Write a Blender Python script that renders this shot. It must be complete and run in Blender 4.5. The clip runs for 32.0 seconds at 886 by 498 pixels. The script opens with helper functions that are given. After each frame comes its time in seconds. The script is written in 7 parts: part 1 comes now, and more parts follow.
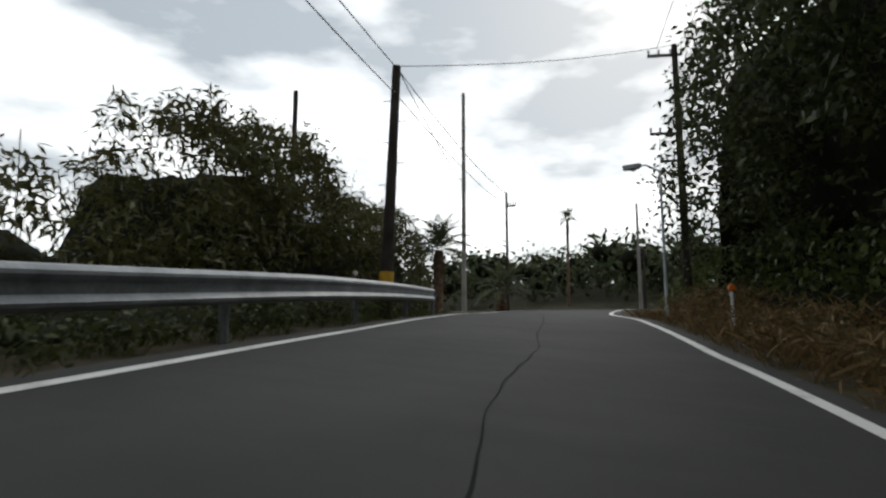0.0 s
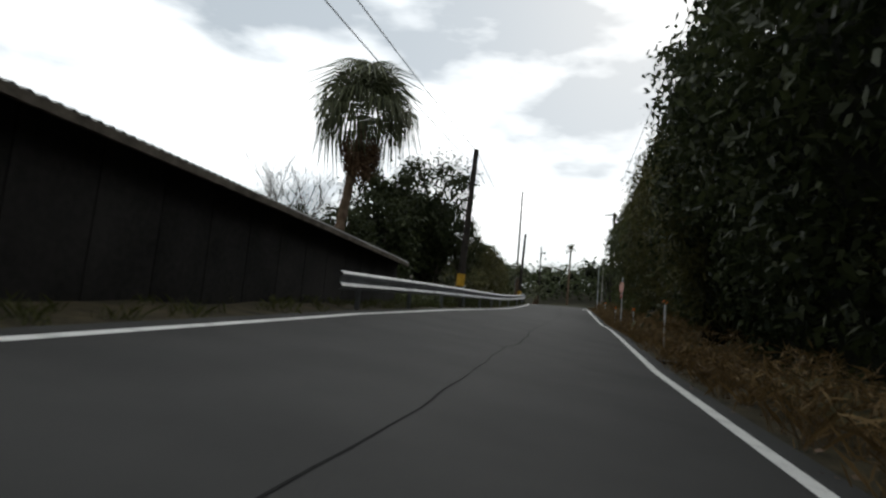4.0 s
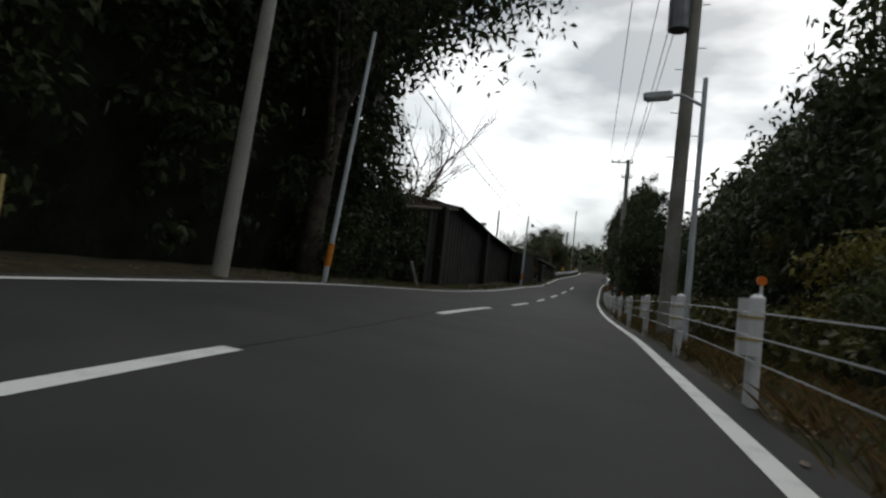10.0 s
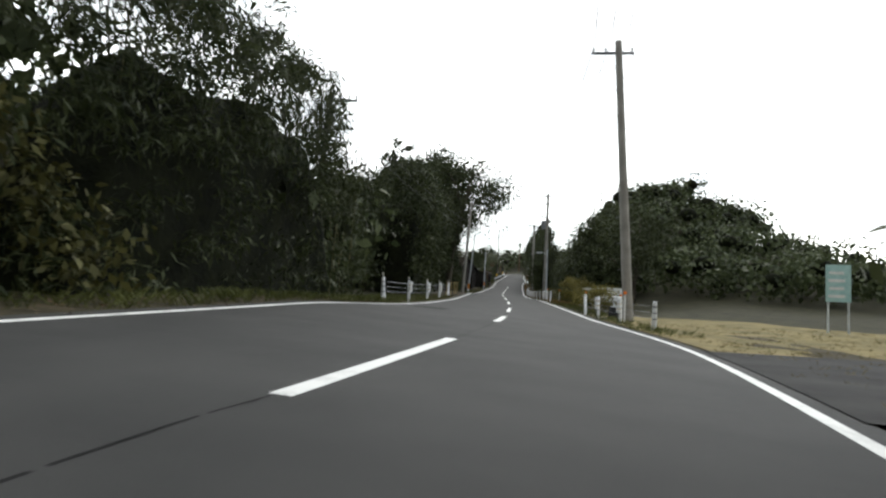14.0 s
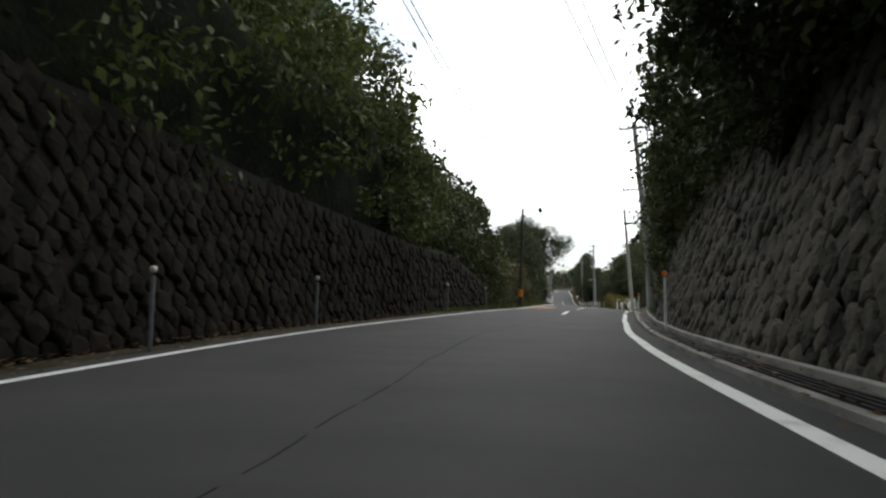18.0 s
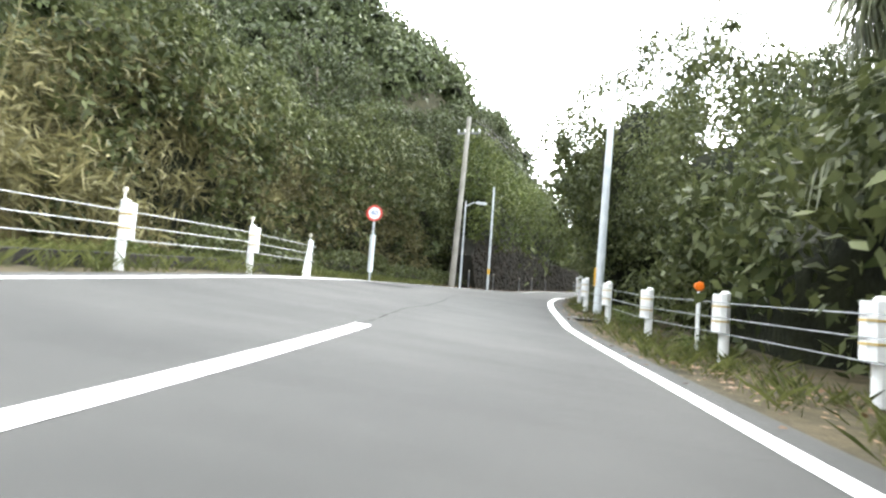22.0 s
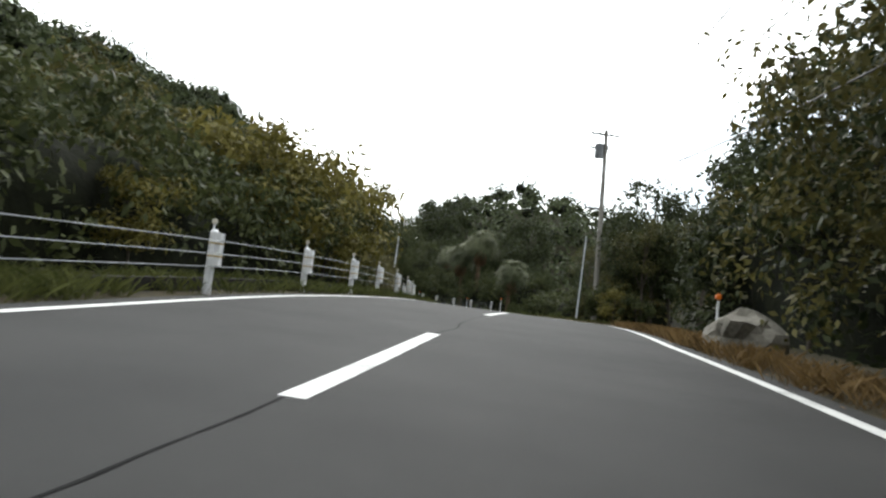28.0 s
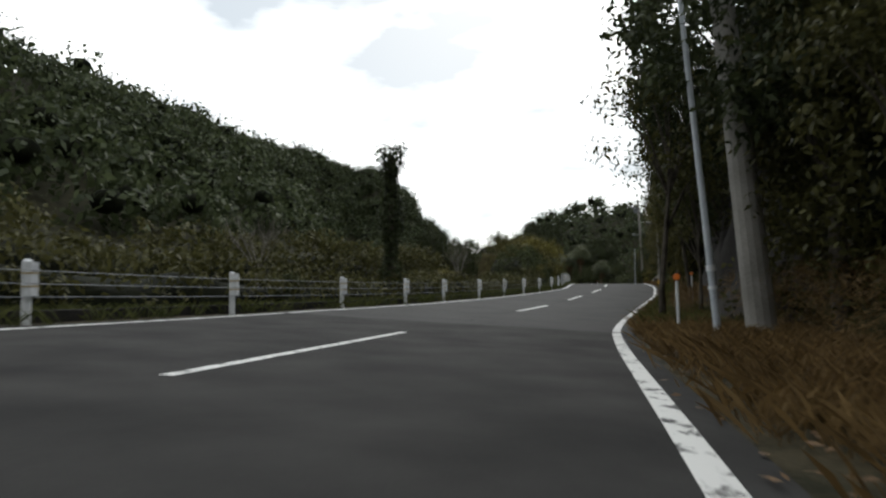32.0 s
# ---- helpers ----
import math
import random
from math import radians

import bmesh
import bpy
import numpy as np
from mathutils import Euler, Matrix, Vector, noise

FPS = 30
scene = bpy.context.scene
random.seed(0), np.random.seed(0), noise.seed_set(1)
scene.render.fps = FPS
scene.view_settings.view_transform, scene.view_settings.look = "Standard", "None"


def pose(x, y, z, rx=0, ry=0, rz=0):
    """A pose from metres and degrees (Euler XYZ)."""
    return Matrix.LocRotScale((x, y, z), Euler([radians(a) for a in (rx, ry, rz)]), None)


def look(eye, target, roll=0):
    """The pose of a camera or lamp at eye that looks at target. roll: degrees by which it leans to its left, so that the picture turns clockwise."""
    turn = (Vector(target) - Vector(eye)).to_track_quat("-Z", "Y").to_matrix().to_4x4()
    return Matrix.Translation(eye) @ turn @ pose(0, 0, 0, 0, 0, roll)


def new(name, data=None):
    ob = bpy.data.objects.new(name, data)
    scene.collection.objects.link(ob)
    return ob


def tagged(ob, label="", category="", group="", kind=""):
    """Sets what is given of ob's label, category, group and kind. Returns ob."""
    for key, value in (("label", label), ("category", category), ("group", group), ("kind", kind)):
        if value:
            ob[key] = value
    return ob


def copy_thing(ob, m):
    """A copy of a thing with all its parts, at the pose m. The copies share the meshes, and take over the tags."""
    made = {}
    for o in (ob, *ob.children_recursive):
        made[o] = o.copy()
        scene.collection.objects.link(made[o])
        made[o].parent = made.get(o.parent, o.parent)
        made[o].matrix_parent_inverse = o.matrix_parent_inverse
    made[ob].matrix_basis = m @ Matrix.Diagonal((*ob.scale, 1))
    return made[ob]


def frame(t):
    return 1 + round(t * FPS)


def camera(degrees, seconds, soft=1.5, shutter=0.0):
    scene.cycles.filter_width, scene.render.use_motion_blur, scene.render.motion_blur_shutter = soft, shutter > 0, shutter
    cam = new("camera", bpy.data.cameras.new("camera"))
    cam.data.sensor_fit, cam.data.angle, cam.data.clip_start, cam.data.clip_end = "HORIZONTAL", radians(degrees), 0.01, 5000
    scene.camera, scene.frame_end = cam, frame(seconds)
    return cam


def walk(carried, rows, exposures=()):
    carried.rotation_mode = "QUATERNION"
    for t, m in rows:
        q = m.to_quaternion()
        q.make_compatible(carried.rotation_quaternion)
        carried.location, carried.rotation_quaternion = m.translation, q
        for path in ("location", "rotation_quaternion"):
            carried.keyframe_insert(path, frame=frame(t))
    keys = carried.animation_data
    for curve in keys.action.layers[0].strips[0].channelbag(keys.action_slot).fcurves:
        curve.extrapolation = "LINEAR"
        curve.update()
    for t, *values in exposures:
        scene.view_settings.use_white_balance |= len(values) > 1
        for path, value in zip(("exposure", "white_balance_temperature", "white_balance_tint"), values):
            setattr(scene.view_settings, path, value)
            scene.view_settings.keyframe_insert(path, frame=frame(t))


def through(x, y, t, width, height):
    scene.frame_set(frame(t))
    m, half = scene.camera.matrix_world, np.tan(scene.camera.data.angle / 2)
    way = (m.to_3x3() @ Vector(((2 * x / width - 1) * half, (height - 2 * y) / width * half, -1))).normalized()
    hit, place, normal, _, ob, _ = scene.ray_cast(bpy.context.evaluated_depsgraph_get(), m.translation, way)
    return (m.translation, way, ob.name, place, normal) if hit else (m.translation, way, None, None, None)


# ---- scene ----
cam = camera(71.9, 32.0, soft=2.4, shutter=0.1)
PATH = [
    (0, (0.003, -0.046, 0.771), (-0.4140, 1.8870, 1.0686), 0.05),
    (0.5, (-0.034, -4.036, 0.488), (-0.4797, -2.1029, 0.7451), 3.70),
    (1, (-0.038, -8.157, 0.287), (-0.4413, -6.2109, 0.5142), 4.77),
    (1.5, (-0.168, -12.786, 0.048), (-0.5154, -10.8328, 0.3012), 0.71),
    (2, (-0.402, -17.749, -0.239), (-0.8026, -15.8108, 0.0455), -2.65),
    (2.5, (-0.128, -22.751, -0.467), (-0.6225, -20.8293, -0.2124), 0.90),
    (3, (0.187, -27.786, -0.856), (-0.3329, -25.8703, -0.6094), 4.84),
    (3.5, (0.245, -32.864, -1.128), (-0.1932, -30.9282, -0.8816), 7.00),
    (4, (0.308, -38.218, -1.452), (-0.1168, -36.2813, -1.1910), 5.08),
    (4.5, (0.350, -43.709, -1.821), (-0.0739, -41.7724, -1.5584), 1.61),
    (5, (0.408, -49.261, -2.201), (-0.0309, -47.3269, -1.9451), -1.56),
    (5.5, (0.509, -54.800, -2.589), (0.0873, -52.8588, -2.3524), -1.13),
    (6, (0.751, -59.996, -2.780), (0.2653, -58.0655, -2.5848), 2.51),
    (6.5, (0.898, -65.377, -2.939), (0.4401, -63.4394, -2.7503), 3.49),
    (7, (1.065, -70.551, -3.092), (0.6181, -68.6085, -2.9325), 1.84),
    (7.5, (1.244, -76.243, -3.186), (0.7947, -74.3011, -3.0153), -0.43),
    (8, (1.392, -82.229, -3.293), (0.9393, -80.2905, -3.0980), -4.06),
    (8.5, (1.684, -88.390, -3.395), (1.1484, -86.4729, -3.2024), -4.81),
    (9, (2.433, -93.766, -3.368), (1.7921, -91.8780, -3.2053), -0.57),
    (9.5, (2.987, -99.407, -3.394), (2.3493, -97.5152, -3.2680), 6.15),
    (10, (3.345, -104.875, -3.530), (2.7950, -102.9557, -3.4145), 6.19),
    (10.5, (3.601, -110.517, -3.585), (3.0972, -108.5852, -3.4687), 4.10),
    (11, (3.688, -116.236, -3.671), (3.2300, -114.2937, -3.5436), 3.17),
    (11.5, (3.730, -121.932, -3.769), (3.2961, -119.9841, -3.6296), 1.95),
    (12, (3.765, -127.477, -3.846), (3.3264, -125.5297, -3.7188), 1.52),
    (12.5, (3.750, -133.205, -3.814), (3.3174, -131.2556, -3.7021), 3.81),
    (13, (3.674, -138.977, -3.828), (3.2803, -137.0184, -3.7376), 5.71),
    (13.5, (3.443, -144.795, -3.822), (3.1108, -142.8253, -3.7292), 5.55),
    (14, (2.958, -150.486, -3.819), (2.6763, -148.5112, -3.6777), 2.46),
    (14.5, (2.337, -156.176, -3.850), (2.1188, -154.1970, -3.6642), -1.36),
    (15, (1.689, -161.876, -3.934), (1.5124, -159.8970, -3.7083), -5.33),
    (15.5, (1.117, -167.602, -4.089), (1.0241, -165.6188, -3.8475), -6.11),
    (16, (0.981, -173.616, -4.301), (0.6714, -171.6539, -4.0657), -4.42),
    (16.5, (0.675, -179.046, -4.433), (0.2947, -177.0932, -4.2267), -2.33),
    (17, (-0.020, -184.371, -4.364), (-0.3627, -182.4067, -4.2029), 1.58),
    (17.5, (-0.342, -189.607, -4.504), (-0.7061, -187.6514, -4.2953), 2.31),
    (18, (-0.418, -194.508, -4.621), (-0.8043, -192.5551, -4.4243), 0.28),
    (18.5, (-0.508, -199.372, -4.714), (-0.9324, -197.4301, -4.4943), -1.56),
    (19, (-0.456, -204.305, -4.860), (-0.9240, -202.3769, -4.6098), -5.72),
    (19.5, (0.005, -208.992, -4.879), (-0.6024, -207.1017, -4.6420), -4.76),
    (20, (0.996, -212.899, -4.978), (0.2866, -211.0381, -4.7965), -2.02),
    (20.5, (1.945, -218.650, -5.201), (1.2222, -216.8000, -4.9640), 0.48),
    (21, (3.238, -223.901, -5.449), (2.4070, -222.0882, -5.2918), 2.14),
    (21.5, (4.485, -229.233, -5.547), (3.6893, -227.4033, -5.4095), 6.13),
    (22, (5.399, -234.250, -5.695), (4.6700, -232.3929, -5.5538), 4.33),
    (22.5, (6.157, -239.182, -5.655), (5.4445, -237.3168, -5.5388), 4.31),
    (23, (6.687, -243.970, -5.550), (6.0474, -242.0775, -5.4435), 5.53),
    (23.5, (7.043, -248.460, -5.456), (6.4696, -246.5464, -5.3685), 7.45),
    (24, (7.162, -252.284, -5.292), (6.7212, -250.3334, -5.2717), 9.27),
    (24.5, (6.920, -255.894, -5.250), (6.6507, -253.9119, -5.2394), 12.16),
    (25, (6.325, -259.407, -5.159), (6.2743, -257.4080, -5.1591), 12.77),
    (25.5, (5.359, -263.367, -5.067), (5.5115, -261.3726, -5.0625), 11.97),
    (26, (3.862, -267.169, -5.014), (4.1796, -265.1951, -4.9644), 7.72),
    (26.5, (2.029, -271.379, -4.945), (2.4206, -269.4202, -4.8506), 1.63),
    (27, (0.465, -275.867, -5.013), (0.8533, -273.9103, -4.8739), -0.34),
    (27.5, (-1.040, -280.528, -5.157), (-0.6799, -278.5663, -5.0142), 2.94),
    (28, (-2.583, -285.275, -5.386), (-2.2542, -283.3084, -5.2358), 6.58),
    (28.5, (-4.143, -289.897, -5.703), (-3.8083, -287.9341, -5.5206), 7.35),
    (29, (-6.062, -294.308, -5.862), (-5.6591, -292.3564, -5.6862), 4.07),
    (29.5, (-8.105, -299.026, -6.004), (-7.7082, -297.0764, -5.7959), 0.33),
    (30, (-10.140, -304.026, -6.087), (-9.7615, -302.0712, -5.8967), -1.02),
    (30.5, (-12.098, -309.407, -6.136), (-11.7721, -307.4432, -5.9403), -4.07),
    (31, (-14.122, -315.308, -6.146), (-13.8830, -313.3297, -5.9755), -6.05),
    (31.5, (-15.928, -321.413, -6.098), (-15.7937, -319.4246, -5.9330), -3.25),
    (32, (-17.707, -328.022, -5.956), (-17.5913, -326.0295, -5.8231), -1.07),
]
EXPOSURES = [(0.0, -1.20), (1.0, -1.25), (2.0, -1.45), (3.0, -1.08), (6.0, -1.1), (8.0, -1.20), (9.0, -1.90), (10.0, -1.50), (11.0, -0.35), (12.0, 0.25), (13.0, -0.02), (16.0, -0.55), (17.0, -0.70), (18.0, -0.30), (19.0, 0.35), (20.0, 1.75), (21.0, 2.35), (22.0, 2.25), (23.0, 1.97), (24.0, 1.65), (25.0, 1.08), (26.0, 0.65), (29.0, 0.05), (31.0, -0.58), (32.0, -0.82)]
walk(cam, [(t, look(eye, target, roll)) for t, eye, target, roll in PATH], EXPOSURES)

# ---- light ----
world = bpy.data.worlds.new("world")
scene.world = world
world.use_nodes = True
wt = world.node_tree


def wnode(kind, **values):
    n = wt.nodes.new(kind)
    for k, v in values.items():
        setattr(n, k, v)
    return n


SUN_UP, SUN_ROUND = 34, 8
sky = wnode("ShaderNodeTexSky", sky_type="NISHITA", sun_disc=False, sun_elevation=radians(SUN_UP), sun_rotation=radians(SUN_ROUND))
coord = wnode("ShaderNodeTexCoord")
stretch = wnode("ShaderNodeMapping")
stretch.inputs["Scale"].default_value = (1.3, 1.3, 3.6)
clouds = wnode("ShaderNodeTexNoise")
clouds.inputs["Scale"].default_value, clouds.inputs["Detail"].default_value = 2.1, 7.0
clouds.inputs["Roughness"].default_value = 0.5
tone = wnode("ShaderNodeValToRGB")
tone.color_ramp.elements[0].position, tone.color_ramp.elements[0].color = 0.38, (4.3, 4.75, 5.0, 1)
tone.color_ramp.elements[1].position, tone.color_ramp.elements[1].color = 0.6, (15.5, 15.8, 15.6, 1)
cover = wnode("ShaderNodeMixRGB")
cover.inputs[0].default_value = 0.86
wt.links.new(coord.outputs["Generated"], stretch.inputs[0])
wt.links.new(stretch.outputs[0], clouds.inputs["Vector"])
wt.links.new(clouds.outputs["Fac"], tone.inputs[0])
wt.links.new(sky.outputs[0], cover.inputs[1])
wt.links.new(tone.outputs[0], cover.inputs[2])
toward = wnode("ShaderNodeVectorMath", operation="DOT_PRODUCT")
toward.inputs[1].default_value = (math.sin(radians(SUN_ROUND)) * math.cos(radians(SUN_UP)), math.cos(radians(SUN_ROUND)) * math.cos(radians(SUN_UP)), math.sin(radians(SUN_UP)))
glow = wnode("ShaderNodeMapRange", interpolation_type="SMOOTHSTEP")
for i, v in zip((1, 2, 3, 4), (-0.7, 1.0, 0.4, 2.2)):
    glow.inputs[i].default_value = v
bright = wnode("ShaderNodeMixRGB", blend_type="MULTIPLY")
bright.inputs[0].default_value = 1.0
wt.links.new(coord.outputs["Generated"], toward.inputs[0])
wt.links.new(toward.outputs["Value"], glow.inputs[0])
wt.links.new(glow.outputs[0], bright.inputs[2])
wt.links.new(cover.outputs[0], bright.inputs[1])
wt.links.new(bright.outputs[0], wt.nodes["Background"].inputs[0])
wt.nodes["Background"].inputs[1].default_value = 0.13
sun = new("sun", bpy.data.lights.new("sun", "SUN"))
sun.data.energy, sun.data.angle, sun.data.color = 0.6, radians(16), (1.0, 0.95, 0.87)
sun.matrix_world = pose(0, 0, 60, 90 - SUN_UP, 0, 180 - SUN_ROUND)

# ---- materials ----


def material(name, dark, light, rough=0.8, scale=6.0, bump=0.0, metal=0.0, fine=60.0, island=0.0, each=0.0, spread=(0.35, 0.65), through=0.0):
    """Two colours mixed by noise at two sizes, with relief; island and each vary whole pieces; through lets light pass leaves."""
    m = bpy.data.materials.new(name)
    m.use_nodes = True
    t = m.node_tree
    b = t.nodes["Principled BSDF"]
    b.inputs["Roughness"].default_value, b.inputs["Metallic"].default_value = rough, metal
    b.inputs["Specular IOR Level"].default_value = 0.5 if rough < 0.5 else 0.14 if through or rough > 0.88 else 0.28
    geo = t.nodes.new("ShaderNodeNewGeometry")
    big, small = t.nodes.new("ShaderNodeTexNoise"), t.nodes.new("ShaderNodeTexNoise")
    for n, s in ((big, scale), (small, fine)):
        n.inputs["Scale"].default_value, n.inputs["Detail"].default_value = s, 5.0
        t.links.new(geo.outputs["Position"], n.inputs["Vector"])
    add = t.nodes.new("ShaderNodeMath")
    add.operation = "MULTIPLY_ADD"
    add.inputs[1].default_value = 0.35
    t.links.new(small.outputs["Fac"], add.inputs[0])
    half = t.nodes.new("ShaderNodeMath")
    half.operation = "MULTIPLY"
    half.inputs[1].default_value = 0.65
    t.links.new(big.outputs["Fac"], half.inputs[0])
    t.links.new(half.outputs[0], add.inputs[2])
    out = add.outputs[0]
    for amount, kind, socket in ((island, "ShaderNodeNewGeometry", "Random Per Island"), (each, "ShaderNodeObjectInfo", "Random")):
        if amount:
            src, mul = t.nodes.new(kind), t.nodes.new("ShaderNodeMath")
            mul.operation = "MULTIPLY_ADD"
            mul.inputs[1].default_value = amount
            t.links.new(src.outputs[socket], mul.inputs[0])
            low = t.nodes.new("ShaderNodeMath")
            low.operation = "SUBTRACT"
            low.inputs[1].default_value = amount / 2
            t.links.new(out, low.inputs[0])
            t.links.new(low.outputs[0], mul.inputs[2])
            out = mul.outputs[0]
    ramp = t.nodes.new("ShaderNodeValToRGB")
    e = ramp.color_ramp.elements
    e[0].position, e[0].color, e[1].position, e[1].color = spread[0], (*dark, 1), spread[1], (*light, 1)
    t.links.new(out, ramp.inputs[0])
    t.links.new(ramp.outputs[0], b.inputs["Base Color"])
    if bump:
        bp = t.nodes.new("ShaderNodeBump")
        bp.inputs["Strength"].default_value, bp.inputs["Distance"].default_value = 0.8, bump
        t.links.new(add.outputs[0], bp.inputs["Height"])
        t.links.new(bp.outputs[0], b.inputs["Normal"])
    if through:
        tr, mix = t.nodes.new("ShaderNodeBsdfTranslucent"), t.nodes.new("ShaderNodeMixShader")
        mix.inputs[0].default_value = through
        t.links.new(ramp.outputs[0], tr.inputs[0])
        t.links.new(b.outputs[0], mix.inputs[1])
        t.links.new(tr.outputs[0], mix.inputs[2])
        t.links.new(mix.outputs[0], t.nodes["Material Output"].inputs[0])
    return m


asphalt = material("asphalt", (0.02, 0.0205, 0.02), (0.044, 0.044, 0.042), 0.85, 0.7, 0.006, fine=170, spread=(0.3, 0.7))
asphalt_old = material("old asphalt", (0.013, 0.013, 0.013), (0.045, 0.044, 0.042), 0.9, 0.9, 0.004, fine=140)
tar = material("tar", (0.006, 0.006, 0.006), (0.014, 0.014, 0.014), 0.95, 9.0)
line_paint = material("road paint", (0.4, 0.4, 0.39), (0.72, 0.72, 0.7), 0.7, 3.0, 0.002, fine=45, spread=(0.3, 0.5))
worn_paint = material("worn road paint", (0.07, 0.07, 0.07), (0.7, 0.7, 0.68), 0.75, 5.0, 0.002, fine=30, spread=(0.4, 0.46))
orange_paint = material("orange road paint", (0.35, 0.14, 0.03), (0.6, 0.27, 0.06), 0.75, 4.0, fine=30)
soil = material("soil", (0.014, 0.015, 0.008), (0.045, 0.042, 0.022), 0.95, 1.3, 0.03, fine=20)
verge_soil = material("verge litter", (0.018, 0.018, 0.009), (0.07, 0.056, 0.033), 0.95, 2.2, 0.03, fine=24)
field_soil = material("mown field", (0.09, 0.08, 0.035), (0.22, 0.175, 0.08), 0.95, 0.8, 0.03, fine=18)
concrete = material("concrete", (0.16, 0.155, 0.14), (0.32, 0.31, 0.29), 0.85, 2.0, 0.004, fine=40)
dark_concrete = material("blackish concrete", (0.009, 0.0085, 0.008), (0.033, 0.03, 0.027), 0.9, 1.2, 0.012, fine=16)
pole_concrete = material("pole concrete", (0.2, 0.19, 0.17), (0.34, 0.325, 0.3), 0.8, 1.5, 0.002, fine=30)
pole_wood = material("dark pole wood", (0.02, 0.017, 0.015), (0.06, 0.05, 0.042), 0.85, 3.0, 0.006, fine=30)
galvanised = material("galvanised steel", (0.14, 0.15, 0.16), (0.27, 0.285, 0.3), 0.45, 2.5, 0.001, 0.6, 25)
pale_steel = material("pale painted steel", (0.42, 0.46, 0.5), (0.6, 0.64, 0.67), 0.5, 3.0, fine=25)
white_steel = material("white painted steel", (0.6, 0.62, 0.64), (0.82, 0.83, 0.84), 0.45, 2.5, fine=30)
cable_steel = material("steel cable", (0.1, 0.11, 0.115), (0.22, 0.23, 0.24), 0.5, 8.0, 0.0, 0.5)
black_steel = material("dark steel", (0.015, 0.016, 0.018), (0.05, 0.05, 0.055), 0.55, 5.0, 0.0, 0.4)
wire_black = material("black cable", (0.01, 0.01, 0.01), (0.02, 0.02, 0.02), 0.6)
grey_metal = material("grey metal", (0.12, 0.13, 0.14), (0.22, 0.23, 0.24), 0.5, 4.0, 0.0, 0.5)
orange_reflector = material("orange reflector", (0.7, 0.14, 0.01), (0.85, 0.22, 0.02), 0.3)
white_reflector = material("white reflector", (0.5, 0.47, 0.4), (0.7, 0.66, 0.55), 0.3)
orange_band = material("orange band", (0.5, 0.16, 0.02), (0.7, 0.26, 0.03), 0.5)
yellow_band = material("yellow guard", (0.55, 0.3, 0.03), (0.75, 0.45, 0.05), 0.5)
sign_white = material("sign white", (0.62, 0.64, 0.66), (0.78, 0.8, 0.8), 0.4)
sign_red = material("sign red", (0.45, 0.04, 0.03), (0.58, 0.06, 0.05), 0.4)
sign_blue = material("sign blue", (0.03, 0.11, 0.3), (0.05, 0.16, 0.4), 0.4)
faded_pink = material("faded sign face", (0.45, 0.22, 0.17), (0.6, 0.35, 0.28), 0.55, 4.0)
faded_red = material("faded red plate", (0.3, 0.06, 0.04), (0.42, 0.1, 0.07), 0.5, 4.0)
pale_blue = material("pale blue board", (0.3, 0.5, 0.52), (0.45, 0.66, 0.66), 0.5)
yellow_board = material("weathered yellow board", (0.35, 0.26, 0.1), (0.55, 0.42, 0.18), 0.7, 5.0)
ink = material("dark lettering", (0.015, 0.015, 0.015), (0.03, 0.03, 0.03), 0.6)
black_stone = material("polished black stone", (0.008, 0.008, 0.009), (0.02, 0.02, 0.022), 0.25, 6.0)
rock_grey = material("rock", (0.09, 0.085, 0.07), (0.25, 0.235, 0.2), 0.9, 1.6, 0.04, fine=14)
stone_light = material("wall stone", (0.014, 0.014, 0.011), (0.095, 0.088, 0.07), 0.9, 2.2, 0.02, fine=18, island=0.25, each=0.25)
stone_dark = material("dark brown wall stone", (0.004, 0.0037, 0.0025), (0.017, 0.0135, 0.009), 0.95, 2.2, 0.02, fine=18, island=0.2, each=0.2)
mortar = material("dark joints", (0.008, 0.008, 0.006), (0.022, 0.021, 0.017), 0.95, 3.0, 0.02, fine=25)
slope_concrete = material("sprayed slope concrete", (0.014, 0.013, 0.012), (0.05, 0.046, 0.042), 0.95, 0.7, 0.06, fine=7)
wall_dark = material("black weathered boards", (0.011, 0.0105, 0.01), (0.032, 0.03, 0.028), 0.9, 0.9, 0.006, fine=12, each=0.1)
timber = material("weathered timber", (0.06, 0.05, 0.04), (0.17, 0.145, 0.115), 0.9, 4.0, 0.005, fine=30)
tin_roof = material("weathered tin roof", (0.16, 0.16, 0.15), (0.36, 0.36, 0.34), 0.55, 0.8, 0.002, 0.3, 10)
roof_tile = material("grey roof tile", (0.14, 0.145, 0.15), (0.27, 0.275, 0.28), 0.5, 2.0, 0.004, fine=14, each=0.3)
plaster = material("cream wall boards", (0.42, 0.39, 0.32), (0.62, 0.59, 0.5), 0.85, 1.5, 0.003, fine=20)
white_wall = material("off-white render", (0.5, 0.5, 0.47), (0.68, 0.68, 0.64), 0.85, 1.2, 0.002, fine=20)
window_brown = material("brown window frame", (0.08, 0.04, 0.02), (0.16, 0.08, 0.04), 0.6)
window_dark = material("dark window glass", (0.012, 0.013, 0.014), (0.02, 0.022, 0.024), 0.08)
bark = material("bark", (0.035, 0.03, 0.024), (0.12, 0.105, 0.085), 0.95, 4.0, 0.02, fine=25)
pale_bark = material("pale twigs", (0.12, 0.11, 0.095), (0.25, 0.23, 0.2), 0.9, 4.0, 0.01)
palm_bark = material("ringed palm trunk", (0.09, 0.06, 0.04), (0.24, 0.17, 0.12), 0.9, 7.0, 0.02, fine=20)
